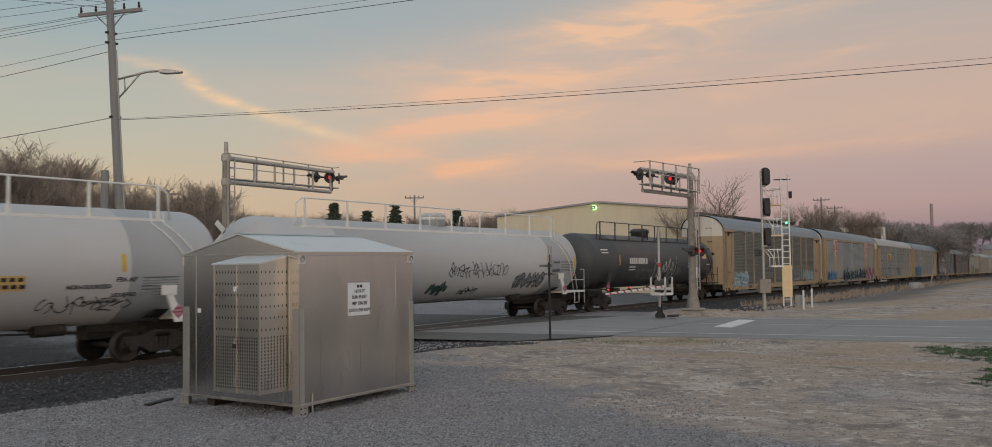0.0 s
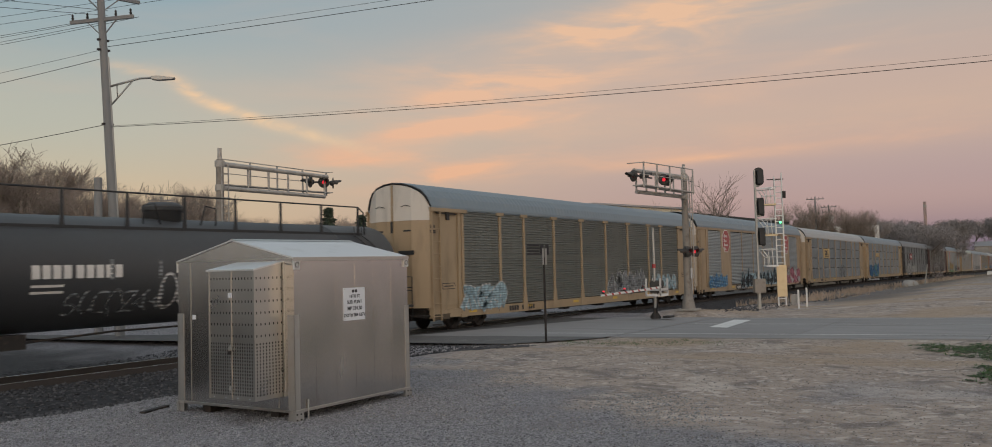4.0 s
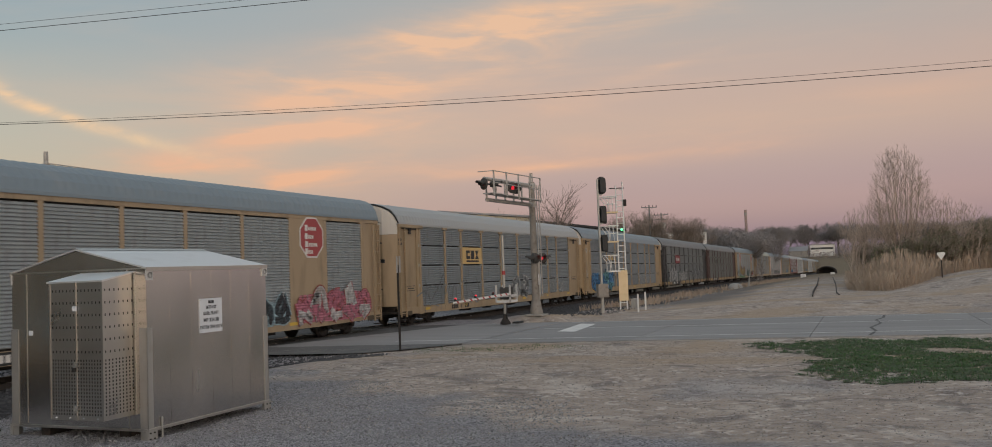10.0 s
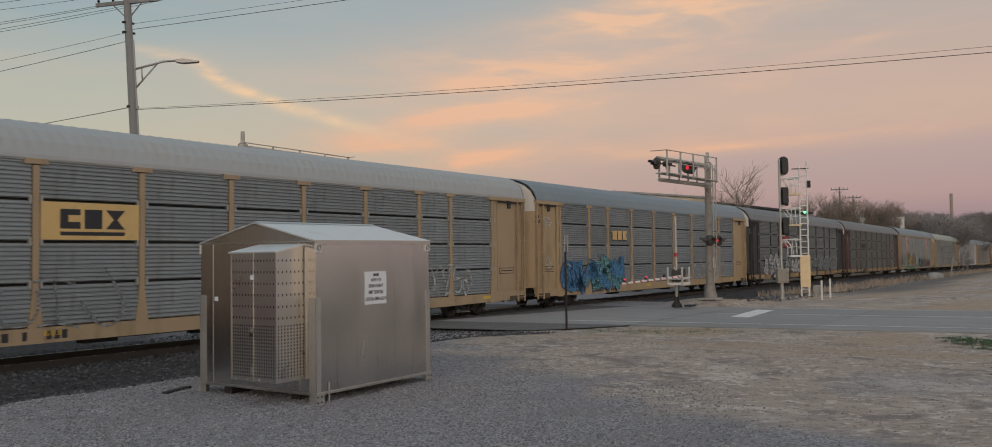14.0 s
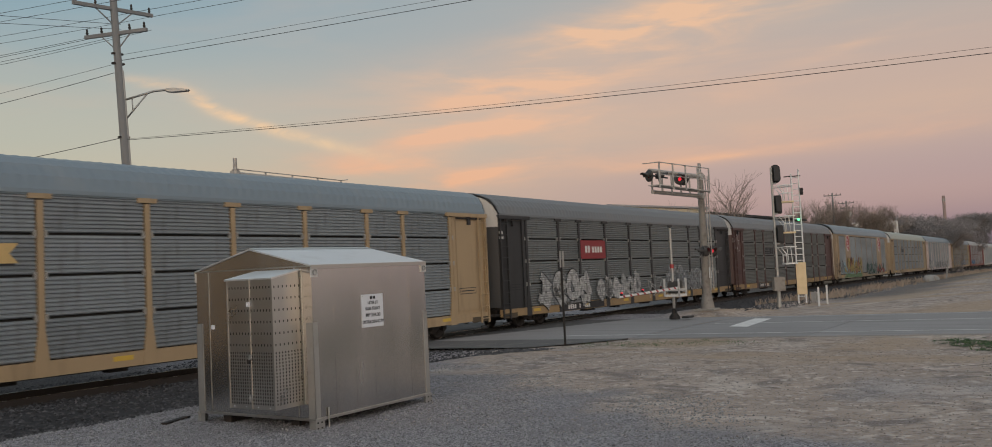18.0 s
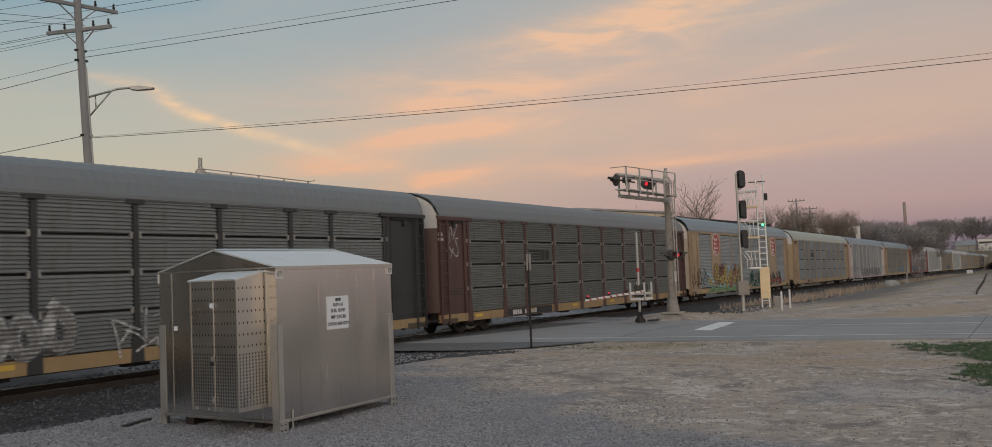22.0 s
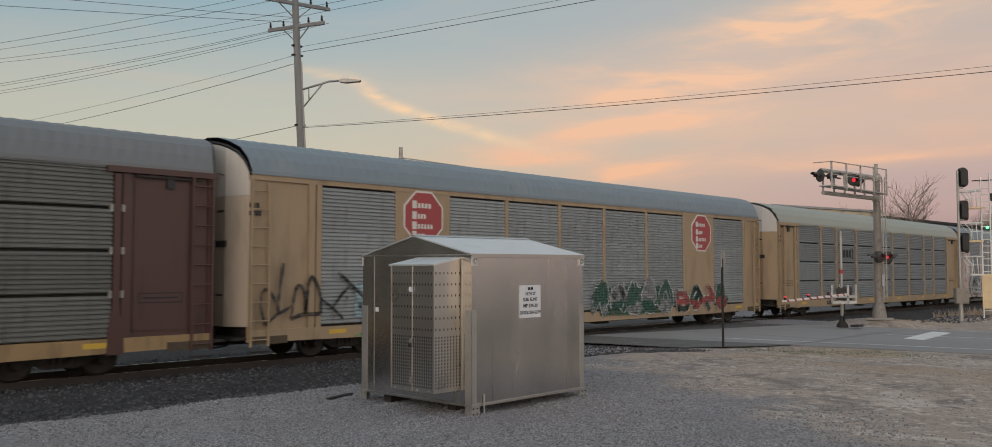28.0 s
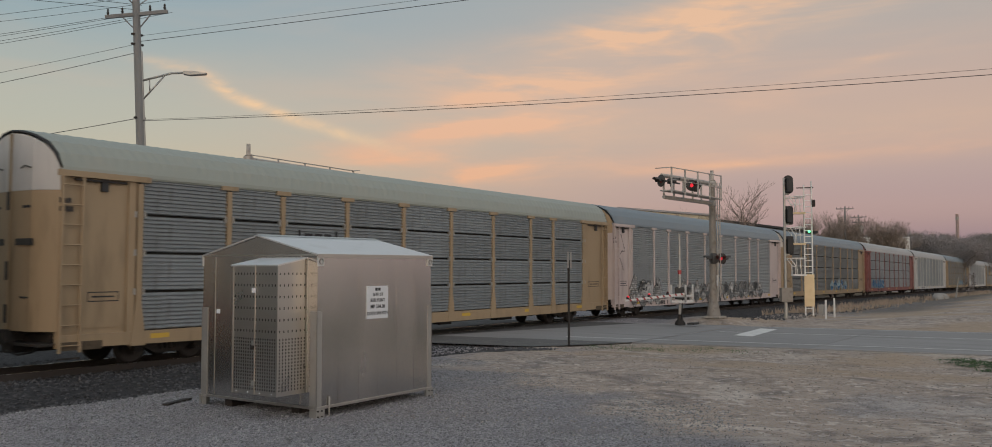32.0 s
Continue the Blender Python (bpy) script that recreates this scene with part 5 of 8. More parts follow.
    for i, (xa, w) in enumerate(bays):
        g = 0.10 if style != "kcs" else 0.09
        for s in (-1, 1):
            if s > 0 and not near:
                continue
            for z0, z1 in tiers:
                rid = max(4, round((z1 - z0) / 0.103))
                ob = part("side_panel", panel_data(w - 2 * g, z1 - z0, rid, panel), None, car,
                          at=pose(xa + g, -1.49, z0) if s < 0 else pose(xa + w - g, 1.49, z0, 0, 0, 180))
            for xx, first in ((xa, True), (xa + w, False)):
                if first and i > 0 and abs(bays[i - 1][0] + bays[i - 1][1] - xa) < .01:
                    continue
                pw = 0.10
                key = "post" + frame.name + style
                if key not in PANELS:
                    m = Mesh()
                    if style == "kcs":
                        m.box(-.085, .085, -0.02, 0.10, 0.86, 4.68)
                    else:
                        m.prism([(-.20, .50), (.20, .50), (.18, .86), (.075, 1.6), (.075, 4.55), (-.075, 4.55), (-.075, 1.6), (-.18, .86)], -0.05, 0.10)
                        m.box(-.28, .28, -0.06, 0.06, 4.58, 4.70)
                    PANELS[key] = m.data("side_post", frame)
                part("side_post", PANELS[key], None, car, at=pose(xx, -1.50, 0) if s < 0 else pose(xx, 1.50, 0, 0, 0, 180))
                if style == "std" and near:
                    for z in (1.845, 2.815, 3.775):
                        for dx in (-0.13, 0.13):
                            clip = PANELS.setdefault("clip", None) or Mesh().box(-.03, .03, -0.05, .02, -.08, .08).data("panel_clip", M_GALV)
                            PANELS["clip"] = clip
                            part("panel_clip", clip, None, car, at=pose(xx + dx, -1.50 if s < 0 else 1.52, z))
    for e in (-1, 1):
        end_door(car, e, frame, top, door or frame, cut)
        add_coupler(car, e, h - .62 - (cut if e > 0 else 0))
        part("crossover_step", Mesh().box(*sorted((e * (h - .5 - (cut if e > 0 else 0)), e * (h + .02 - (cut if e > 0 else 0)))), -1.45, 1.45, 0.62, 0.68), M_DARKSTEEL, car)
    for e in (-1, 1):
        add_truck(car, e * 10.45, near)
    # marks along the sill
    y = -1.545
    if frame in (B_BLACK, B_MAROON, B_KCS):
        part("sill_panel", Mesh().box(*((-h + 8.1, -h + 10.75) if style == "kcs" else (-h + 5.3, -h + 9.4)), -1.5435, -1.539, .515, .845), M_BLACK, car, "black panel on the sill")
    xm = -h + (8.35 if style == "kcs" else 5.8)
    paint_flat("reporting_marks", bars(xm, xm + .8, 0.58, 0.78, 4, 3) + bars(xm + 1.05, xm + 2.15, 0.58, 0.78, 6, 4), P_WHITE if frame in (B_BLACK, B_MAROON, B_KCS) else M_INK, car, y)
    for k in range(6):
        xx = -h + 2.8 + k * 4.4
        paint_flat("reflector", [[(xx, .66), (xx + .55, .66), (xx + .55, .78), (xx, .78)]], P_YELDOT, car, y)
    xx = -h + 1.0
    paint_flat("end_marks", bars(-h + .35, -h + .65, 3.95, 4.07, 3, 2) + bars(-h + .35, -h + .7, 3.75, 3.87, 4, 5), M_INK if frame not in (B_BLACK, B_MAROON) else P_WHITE, car, -1.5355)
    if sign:
        xa, w = bays[2]
        if sign == "csx":
            sg = part("owner_sign", Mesh().box(xa + .1, xa + w - .1, -1.56, -1.53, 2.86, 3.74), P_YEL, car, "yellow panel with dark block emblem")
            polys = [[(xa + .55, 3.12), (xa + 1.05, 3.12), (xa + 1.05, 3.28), (xa + .75, 3.28), (xa + .75, 3.44), (xa + 1.05, 3.44), (xa + 1.05, 3.58), (xa + .55, 3.58)],
                     [(xa + 1.15, 3.12), (xa + 1.6, 3.12), (xa + 1.6, 3.58), (xa + 1.15, 3.58)], [(xa + 1.7, 3.12), (xa + 2.2, 3.12), (xa + 2.0, 3.35), (xa + 2.2, 3.58), (xa + 1.7, 3.58), (xa + 1.9, 3.35)],
                     [(xa + .55, 2.96), (xa + 2.2, 2.96), (xa + 2.2, 3.05), (xa + .55, 3.05)]]
            paint_flat("emblem", polys, M_INK, sg, -1.564)
        elif sign == "csx_dark":
            polys = [[(xa + .6, 3.02), (xa + .7, 3.02), (xa + .7, 3.6), (xa + .6, 3.6)], [(xa + .85, 3.1), (xa + 1.2, 3.1), (xa + 1.2, 3.5), (xa + .85, 3.5)], [(xa + 1.28, 3.1), (xa + 1.6, 3.1), (xa + 1.6, 3.5), (xa + 1.28, 3.5)],
                     [(xa + 1.68, 3.1), (xa + 2.0, 3.1), (xa + 1.9, 3.3), (xa + 2.0, 3.5), (xa + 1.68, 3.5)], [(xa + 2.15, 3.02), (xa + 2.25, 3.02), (xa + 2.25, 3.6), (xa + 2.15, 3.6)]]
            paint_flat("emblem", polys, M_INK, car, -1.53, "dark block emblem")
        elif sign == "csx_yellow":
            polys = [[(xa + .5, 3.1), (xa + 1.0, 3.1), (xa + 1.0, 3.55), (xa + .5, 3.55)], [(xa + 1.1, 3.1), (xa + 1.55, 3.1), (xa + 1.55, 3.55), (xa + 1.1, 3.55)], [(xa + 1.65, 3.1), (xa + 2.2, 3.1), (xa + 2.0, 3.32), (xa + 2.2, 3.55), (xa + 1.65, 3.55)]]
            e = paint_flat("emblem", polys, P_YEL, car, -1.53, "yellow block emblem")
            paint_flat("emblem_shadow", [[(a - .05, z - .05) for a, z in p] for p in polys], M_INK, e, -1.527)
        elif sign == "cp":
            sg = part("owner_sign", Mesh().box(xa + .08, xa + w - .08, -1.56, -1.53, 2.86, 3.74), P_CPRED, car, "dull red panel with white bars")
            paint_flat("emblem", bars(xa + .5, xa + 1.05, 3.15, 3.48, 2) + bars(xa + 1.2, xa + 2.3, 3.15, 3.44, 4), P_WHITE, sg, -1.564)
        elif sign == "ns":
            polys = [[(xa + .25, 2.95 + .13 * k), (xa + 1.35, 2.95 + .13 * k), (xa + 1.35, 3.02 + .13 * k), (xa + .25, 3.02 + .13 * k)] for k in range(4)] + bars(xa + 1.4, xa + 2.3, 2.95, 3.41, 2)
            paint_flat("emblem", polys, M_INK, car, -1.53, "dark striped emblem")
        elif sign == "kcs":
            for k, xo in enumerate((-h + 6.17, -h + 21.95)):
                r = 0.78
                o1 = octagon(xo, 3.95, r, 0, 0)
                sg = part("emblem_plate", Mesh().prism(o1, -1.535, -1.516), P_WHITE, car, "white-edged red octagon emblem")
                part("emblem_face", Mesh().prism(octagon(xo, 3.95, r - .06, 0, 0), -1.540, -1.534), P_RED, sg)
                rows = [(4.30, .55), (3.98, .35), (3.68, .62), (3.40, .30)]
                polys = []
                for z, wd in rows:
                    polys += [[(xo - .46, z - .10), (xo - .28, z - .10), (xo - .28, z + .13), (xo - .46, z + .13)]] + bars(xo - .24, xo - .24 + wd, z - .08, z + .06, max(3, int(wd * 9)), 1, .3)
                paint_flat("emblem_bars", polys, P_WHITE, sg, -1.545)
    return car


def tank_car(label, shell_mat, rail_mat, length, radius, zc, marks, name="tank_wagon"):
    car = thing(name, label, "railway wagon", "tank cars")
    h = length / 2
    rb = radius
    prof = [(-h, 0.02)] + [(-h + 0.75 * (1 - math.cos(a)), rb * math.sin(a)) for a in [k * math.pi / 16 for k in range(1, 9)]]
    prof += [(-h + 3.2, rb), (-h + 3.21, rb + .012), (-h + 3.25, rb + .012), (-h + 3.26, rb), (0, rb)]
    prof = prof + [(-a, r) for a, r in reversed(prof[:-1])]
    shell = part("shell", Mesh().lathe(prof, "x", 48, (0, 0, zc)), shell_mat, car)
    for e in (-1, 1):
        part("stub_sill", Mesh().box(*sorted((e * (h + .55), e * (h - 3.6))), -0.25, 0.25, 0.62, 1.1), M_DARKSTEEL, car)
    for e in (-1, 1):
        add_truck(car, e * (h - 1.95))
        add_coupler(car, e, h + .25)
        # saddle and end platform with its railing
        part("saddle", Mesh().prism([(-1.25, zc - rb * .75), (-0.3, 1.0), (0.3, 1.0), (1.25, zc - rb * .75), (1.0, zc - rb * .86), (0, zc - rb * .99), (-1.0, zc - rb * .86)], *sorted((e * (h - 2.3), e * (h - 1.9))), axis="x"), M_DARKSTEEL, car)
        pf = part("end_platform", Mesh().box(*sorted((e * (h - 1.7), e * (h + .35))), -1.45, 1.45, 1.06, 1.14), rail_mat, car)
        for s in (-1, 1):
            m = Mesh()
            x0, x1 = e * (h - .7), e * (h + .3)
            y = s * 1.43
            m.tube([(x1, y, 0.55), (x1, y, 2.15), (x1 - e * .35, y, 2.15)], 0.022)
            m.tube([(x0, y, 0.55), (x0, y, 1.15)], 0.022)
            m.tube([(x0, y, .58), (x0 + e * .45, y, .58), (x0 + e * .45, y, 1.12)], 0.018)
            m.tube([(x1, y, 1.65), (x1, 0, 1.65)], 0.02)
            part("grab_rail", m, rail_mat, pf)
        m = Mesh().prism([(e * (h - 1.9), 1.0), (e * (h - 1.55), 1.0), (e * (h - 1.98), 1.75), (e * (h - 2.16), 1.75)], -1.50, -1.44).box(*sorted((e * (h - 2.3), e * (h - 1.85))), -1.50, -1.44, 1.72, 1.98)
        part("placard_bracket", m, rail_mat, car)
        paint_flat("placard", [[(e * (h - 1.80), 1.08), (e * (h - 1.58), 1.28), (e * (h - 1.80), 1.48), (e * (h - 2.02), 1.28)]], S_PINK, car, -1.505)
    # walkway and railing along the top
    zt = zc + rb
    yr = .92
    zr = zc + math.sqrt(rb * rb - yr * yr)
    deck = part("rail_ledge", Mesh().prism([(-h + 1.9, zr - .05), (h - 1.9, zr - .05), (h - 1.9, zr + .03), (-h + 1.9, zr + .03)], -yr - .05, -yr + .03), rail_mat, car)
    n = 8
    xs_ = [-h + 2.05 + (2 * h - 4.1) * i / n for i in range(n + 1)]
    for x in xs_:
        part("rail_post", Mesh().prism([(x - .07, zr - .04), (x + .07, zr - .04), (x + .035, zr + .3), (x + .035, zt + .60), (x - .035, zt + .60), (x - .035, zr + .3)], -yr - .06, -yr - .02), rail_mat, deck)
    part("handrail", Mesh().tube([(xs_[0] - .38, -yr, zr - .1), (xs_[0] - .32, -yr, zt + .42), (xs_[0] - .05, -yr, zt + .60), (xs_[-1] + .05, -yr, zt + .60), (xs_[-1] + .32, -yr, zt + .42), (xs_[-1] + .38, -yr, zr - .1)], 0.026), rail_mat, deck)
    dome = part("manway_housing", Mesh().lathe([(zt - .2, .0), (zt - .2, .52), (zt + .28, .52), (zt + .30, .56), (zt + .36, .56), (zt + .46, .40), (zt + .48, 0.0)], "z", 26), shell_mat, car)
    part("housing_rim", Mesh().lathe([(zt + .20, .56), (zt + .25, .585), (zt + .30, .56)], "z", 26), rail_mat, dome)
    for dx in (-1.2, 1.2):
        part("platform_hoop", Mesh().tube([(dx, -.8, zt - .2), (dx, -.8, zt + .30), (dx * .7, -.8, zt + .36), (dx * .55, -.8, zt - .2)], 0.022), rail_mat, deck)
    # end ladder
    for e in (1,):
        x = e * (h - 2.35)
        m = Mesh()
        pts = [(x, -1.05, zt - .1)] + [(x + e * .9 * k / 5, -rb * math.sin(.75 + k * .17) - .06, zc + rb * math.cos(.75 + k * .17) * 1.0) for k in range(6)] + [(x + e * 1.5, -1.45, 1.2)]
        m.tube(pts, 0.02).tube([(p[0] + e * .38, p[1], p[2]) for p in pts], 0.02)
        part("end_ladder", m, rail_mat, car)
    # lower pipe run
    part("brake_pipe", Mesh().tube([(-h + 3, -.5, .8), (-2, -.6, 1.0), (2, -.6, 1.0), (h - 3, -.5, .8)], 0.03), M_DARKSTEEL, car)
    part("brake_cylinder", Mesh().cyl((h - 5.2, -.5, .95), (h - 4.4, -.5, .95), 0.16), M_DARKSTEEL, car)
    part("air_reservoir", Mesh().box(-h + 4.2, -h + 4.9, -.7, -.3, .75, 1.1), M_DARKSTEEL, car)
    marks(car, h, rb, zc)
    return car


def shell_paint(name, car, polys, mat, rb, zc, label=""):
    """Paint that follows the curve of a shell: polygons of (x, height)."""
    m = Mesh()
    for p in polys:
        v = []
        for x, z in p:
            d = max(-.97, min(.97, (z - zc) / rb))
            r = rb + 0.006
            v.append((x, -r * math.sqrt(1 - d * d), zc + r * d))
        m.add(v, [tuple(range(len(p)))])
    return part(name, m, mat, car, label)


def shell_scrawl(car, x0, x1, z0, z1, mat, seed, rb, zc, n, w):
    """A loose line of thin sprayed strokes on a shell."""
    rnd = random.Random(seed)
    d = (x1 - x0) / n
    polys = []
    for i in range(n):
        for run in figure(rnd):
            polys += stroke([(x0 + d * (i + .05 + 1.0 * p) + .12 * d * q, z0 + (z1 - z0) * q) for p, q in run], w)
    return tagged(shell_paint("graffiti", car, polys, mat, rb, zc), "spray-painted scrawl", kind="stuff")


def shell_piece(car, x0, x1, z0, z1, fill, edge, seed, rb, zc, n):
    """Fat sprayed figures with an edge in another colour on a shell."""
    rnd = random.Random(seed)
    d = (x1 - x0) / n
    back, front = [], []
    t = min(d * .34, (z1 - z0) * .26)
    for i in range(n):
        for run in figure(rnd):
            pts = [(x0 + d * (i + .12 + .78 * p) + .1 * d * q, z0 + (z1 - z0) * (.1 + .8 * q)) for p, q in run]
            back += stroke(pts, t + .10)
            front += stroke(pts, t)
    g = tagged(shell_paint("graffiti", car, back, edge, rb, zc), "spray-painted graffiti", kind="stuff")
    tagged(shell_paint("graffiti_fill", car, front, fill, rb + .005, zc), kind="stuff")
    return g


SH_WHITE = pmat("tank_white", (.45, .455, .47), .45, var=.06, scale=.6, bump=.03, stain=(.44, .40, .37), amount=.35, stretch=(.5, 1, 1))
SH_BLACK = pmat("tank_black", (.062, .064, .068), .5, var=.25, scale=.7, bump=.03, stain=(.06, .058, .056), amount=.5)


def rect(x0, x1, z0, z1, k=6):
    return [[(x0, z0 + (z1 - z0) * i / k), (x1, z0 + (z1 - z0) * i / k), (x1, z0 + (z1 - z0) * (i + 1) / k), (x0, z0 + (z1 - z0) * (i + 1) / k)] for i in range(k)]


WORDS = [("FRA AIP", 0.0, .17), ("NON-ODORIZED", -.16, .15), ("LIQUEFIED", -.38, .15), ("PETROLEUM GAS", -.54, .13)]


def white_marks(car, h, rb, zc, wx, wz):
    """Stripes, number bars, data table and stencilled words; the words' middle is at wx, the first line at wz."""
    for x, z0, z1 in ((-h + .95, 1.8, 2.85), (h - .9, 1.8, 2.75), (-h + 4.15, 2.15, 2.6), (h - 3.5, 2.35, 2.8)):
        shell_paint("reflector", car, rect(x, x + .13, z0, z1, 8), P_YELDOT, rb, zc)
    tagged(shell_paint("reporting_marks", car, sum([rect(x, x + .11, 2.2, 2.44, 3) for x in [-h + 2.2 + .2 * i for i in range(4)] + [-h + 3.1 + .18 * i for i in range(5)]], []), M_INK, rb, zc), kind="stuff")
    tagged(shell_paint("data_table", car, sum([rect(wx + .45, wx + 1.55, wz - .42 + .075 * k, wz - .385 + .075 * k, 1) for k in range(7)], []), S_GREY, rb, zc), kind="stuff")
    for txt, dz, s in WORDS:
        z = wz + dz
        d = (z - zc) / rb
        tilt = math.degrees(math.asin(d))
        dx = -1.0 if txt[0] == "N" else -.55 if txt[0] == "P" else 0
        lettering(txt, s, M_INK, car, pose(wx + dx, -(rb + .012) * math.cos(math.asin(d)), z, 90 - tilt, 0, 0), name="stencilled_words", bold=.003)


def white_marks_a(car, h, rb, zc):
    white_marks(car, h, rb, zc, 6.7, 2.15)
    shell_paint("caution_plate", car, rect(h - 6.9, h - 5.9, 1.95, 2.3, 3), P_YEL, rb, zc)
    tagged(shell_paint("caution_bars", car, sum([rect(h - 6.85 + .19 * k, h - 6.72 + .19 * k, 2.16, 2.25, 1) + rect(h - 6.8 + .19 * k, h - 6.66 + .19 * k, 2.0, 2.09, 1) for k in range(5)], []), M_INK, rb + .004, zc), kind="stuff")
    shell_scrawl(car, 4.5, 6.9, 1.38, 1.72, S_BLACK, 7, rb, zc, 6, .035)


def white_marks_b(car, h, rb, zc):
    white_marks(car, h, rb, zc, 7.45, 2.5)
    shell_paint("number_frame", car, rect(-6.0, -5.78, 2.3, 2.55, 2), S_GREY, rb, zc)
    shell_piece(car, -7.85, -6.0, 1.38, 2.08, S_YEL, S_LBLUE, 11, rb, zc, 4)
    shell_piece(car, -1.9, -.75, 1.28, 1.72, S_DGREEN, S_BLACK, 12, rb, zc, 2)
    shell_scrawl(car, -.9, 3.25, 1.95, 2.42, S_BLACK, 13, rb, zc, 13, .05)
    shell_scrawl(car, .25, 1.5, 1.26, 1.5, S_BLACK, 15, rb, zc, 4, .06)
    shell_piece(car, 4.0, 6.5, 1.4, 2.0, S_GREY, S_BLACK, 14, rb, zc, 6)


def black_marks(car, h, rb, zc):
    for x in (-h + 3.3, -h + 6.6, -1.2, 2.0, h - 3.6):
        shell_paint("reflector", car, rect(x, x + .11, 2.35, 2.85, 6), S_GREY if x > -h + 4 else P_YELDOT, rb, zc)
    tagged(shell_paint("reporting_marks", car, sum([rect(x, x + .2, 2.40, 2.72, 3) for x in [-h + 4.6 + .26 * i for i in range(4)] + [-h + 5.7 + .26 * i for i in range(5)]], []), P_WHITE, rb, zc), kind="stuff")
    tagged(shell_paint("data_marks", car, sum([rect(x, x + .8, z, z + .06, 1) for x, z in ((-h + 4.6, 2.2), (-h + 4.6, 2.05), (-h + 1.3, 3.1), (-h + 1.3, 2.95), (h - 5.2, 2.4), (h - 5.2, 2.2), (h - 1.9, 2.3))], []), P_WHITE, rb, zc), kind="stuff")
    shell_paint("caution_plate", car, rect(h - 2.6, h - 1.9, 2.7, 3.0, 3), P_YEL, rb, zc)
    shell_scrawl(car, -3.8, -1.0, 1.5, 2.05, S_GREY, 22, rb, zc, 7, .06)
    shell_scrawl(car, -1.2, 1.9, 1.5, 2.45, S_WHITE, 21, rb, zc, 5, .085)
    shell_scrawl(car, 2.2, 3.0, 1.6, 2.2, S_GREY, 23, rb, zc, 2, .07)
    shell_scrawl(car, h - 2.6, h - 1.0, 1.7, 2.2, S_GREY, 24, rb, zc, 4, .05)


TRAIN = []          # (thing, place of its middle along the line at the start)
S0 = 57.9


def place(car, s):
    TRAIN.append((car, s))
    return car


place(tank_car("white liquefied gas tank car with stencilled words, moving", SH_WHITE, M_WHITE, 20.05, 1.53, 2.50, white_marks_a), 6.86)
place(tank_car("white gas tank car with railings and graffiti, moving", SH_WHITE, M_WHITE, 20.05, 1.53, 2.50, white_marks_b), 28.2)
place(tank_car("black tank car with grey scrawls, moving", SH_BLACK, M_BLACK, 18.4, 1.46, 2.55, black_marks), 48.45)

SPECS = [
    ("tan car carrier with drab grey panels and pale blue graffiti", "flat", B_TAN, G_GREEN, R_BLUE, B_CREAM, "ns"),
    ("buff car carrier with red octagon emblems and bold graffiti", "kcs", B_KCS, G_LIGHT, R_BLUE, B_CREAM, "kcs"),
    ("tan car carrier with grey panels and a yellow emblem panel", "std", B_TAN, G_BLUE, R_LIGHT, B_CREAM, "csx"),
    ("mustard car carrier with grey panels and blue graffiti", "std", B_YELLOW, G_BLUE, R_BLUE, B_CREAM, "csx_yellow"),
    ("black-framed car carrier with a red panel and white graffiti", "std", B_BLACK, G_BROWN, R_DARK, B_CREAM, "cp"),
    ("maroon-framed car carrier with brownish grey panels", "std", B_MAROON, G_DARK, R_DARK, B_WHITECAR, "ns"),
    ("buff car carrier with red octagons and colourful graffiti", "kcs", B_KCS, G_LIGHT, R_BLUE, B_CREAM, "kcs"),
    ("tan car carrier with pale roof and bracketed dark emblem", "std", B_TAN, G_BLUE, R_CREAM, B_WHITECAR, "csx_dark"),
    ("pale pinkish car carrier with white graffiti along its foot", "flat", B_PALE, G_LIGHT, R_BLUE, B_YELLOW, None),
    ("tan car carrier with grey panels", "std", B_TAN, G_BROWN, R_BLUE, B_CREAM, None),
    ("red car carrier with grey panels, muted by distance haze", "std", B_REDCAR, G_LIGHT, R_LIGHT, B_REDCAR, None),
    ("off-white car carrier with grey panels", "flat", B_WHITECAR, G_LIGHT, R_LIGHT, B_WHITECAR, None),
]
CARS = []
for i, (lab, style, fr, pa, ro, top, sg) in enumerate(SPECS):
    c = autorack(lab, style, fr, pa, ro, top, sg, near=i < 9, door=B_BUFFDOOR if style == "kcs" else None,
                 sill=B_SILLDARK if fr in (B_BLACK, B_MAROON) else None)
    CARS.append(place(c, S0 + PITCH * (i + .5) + (.85 if i == 7 else .6)))

Y0 = -1.58
h0 = -BODY / 2
graffiti(CARS[0], h0 + 2.2, h0 + 5.5, .72, 1.8, [S_LBLUE], S_WHITE, 3, Y0, 3, halo=S_LBLUE)
graffiti(CARS[0], h0 + 15.4, h0 + 20.2, .85, 2.1, [S_GREY], S_WHITE, 4, Y0, 6)
graffiti(CARS[0], h0 + 21.0, h0 + 24.8, .9, 1.8, [S_LBLUE], S_WHITE, 5, Y0, 5)
graffiti(CARS[1], h0 + 2.2, h0 + 6.2, .75, 1.6, [S_BLUE], S_LBLUE, 6, Y0, 4, halo=S_BLUE)
graffiti(CARS[1], h0 + 9.2, h0 + 14.4, .62, 1.75, [S_BLACK], S_LBLUE, 7, Y0, 5, halo=S_LBLUE)
graffiti(CARS[1], h0 + 14.6, h0 + 20.3, .65, 1.75, [S_BLACK], S_LBLUE, 47, Y0, 6, halo=S_LBLUE)
graffiti(CARS[1], h0 + 20.7, h0 + 26.1, .62, 1.95, [S_PINK, S_WHITE], S_RED, 8, Y0, 5, halo=S_PINK)
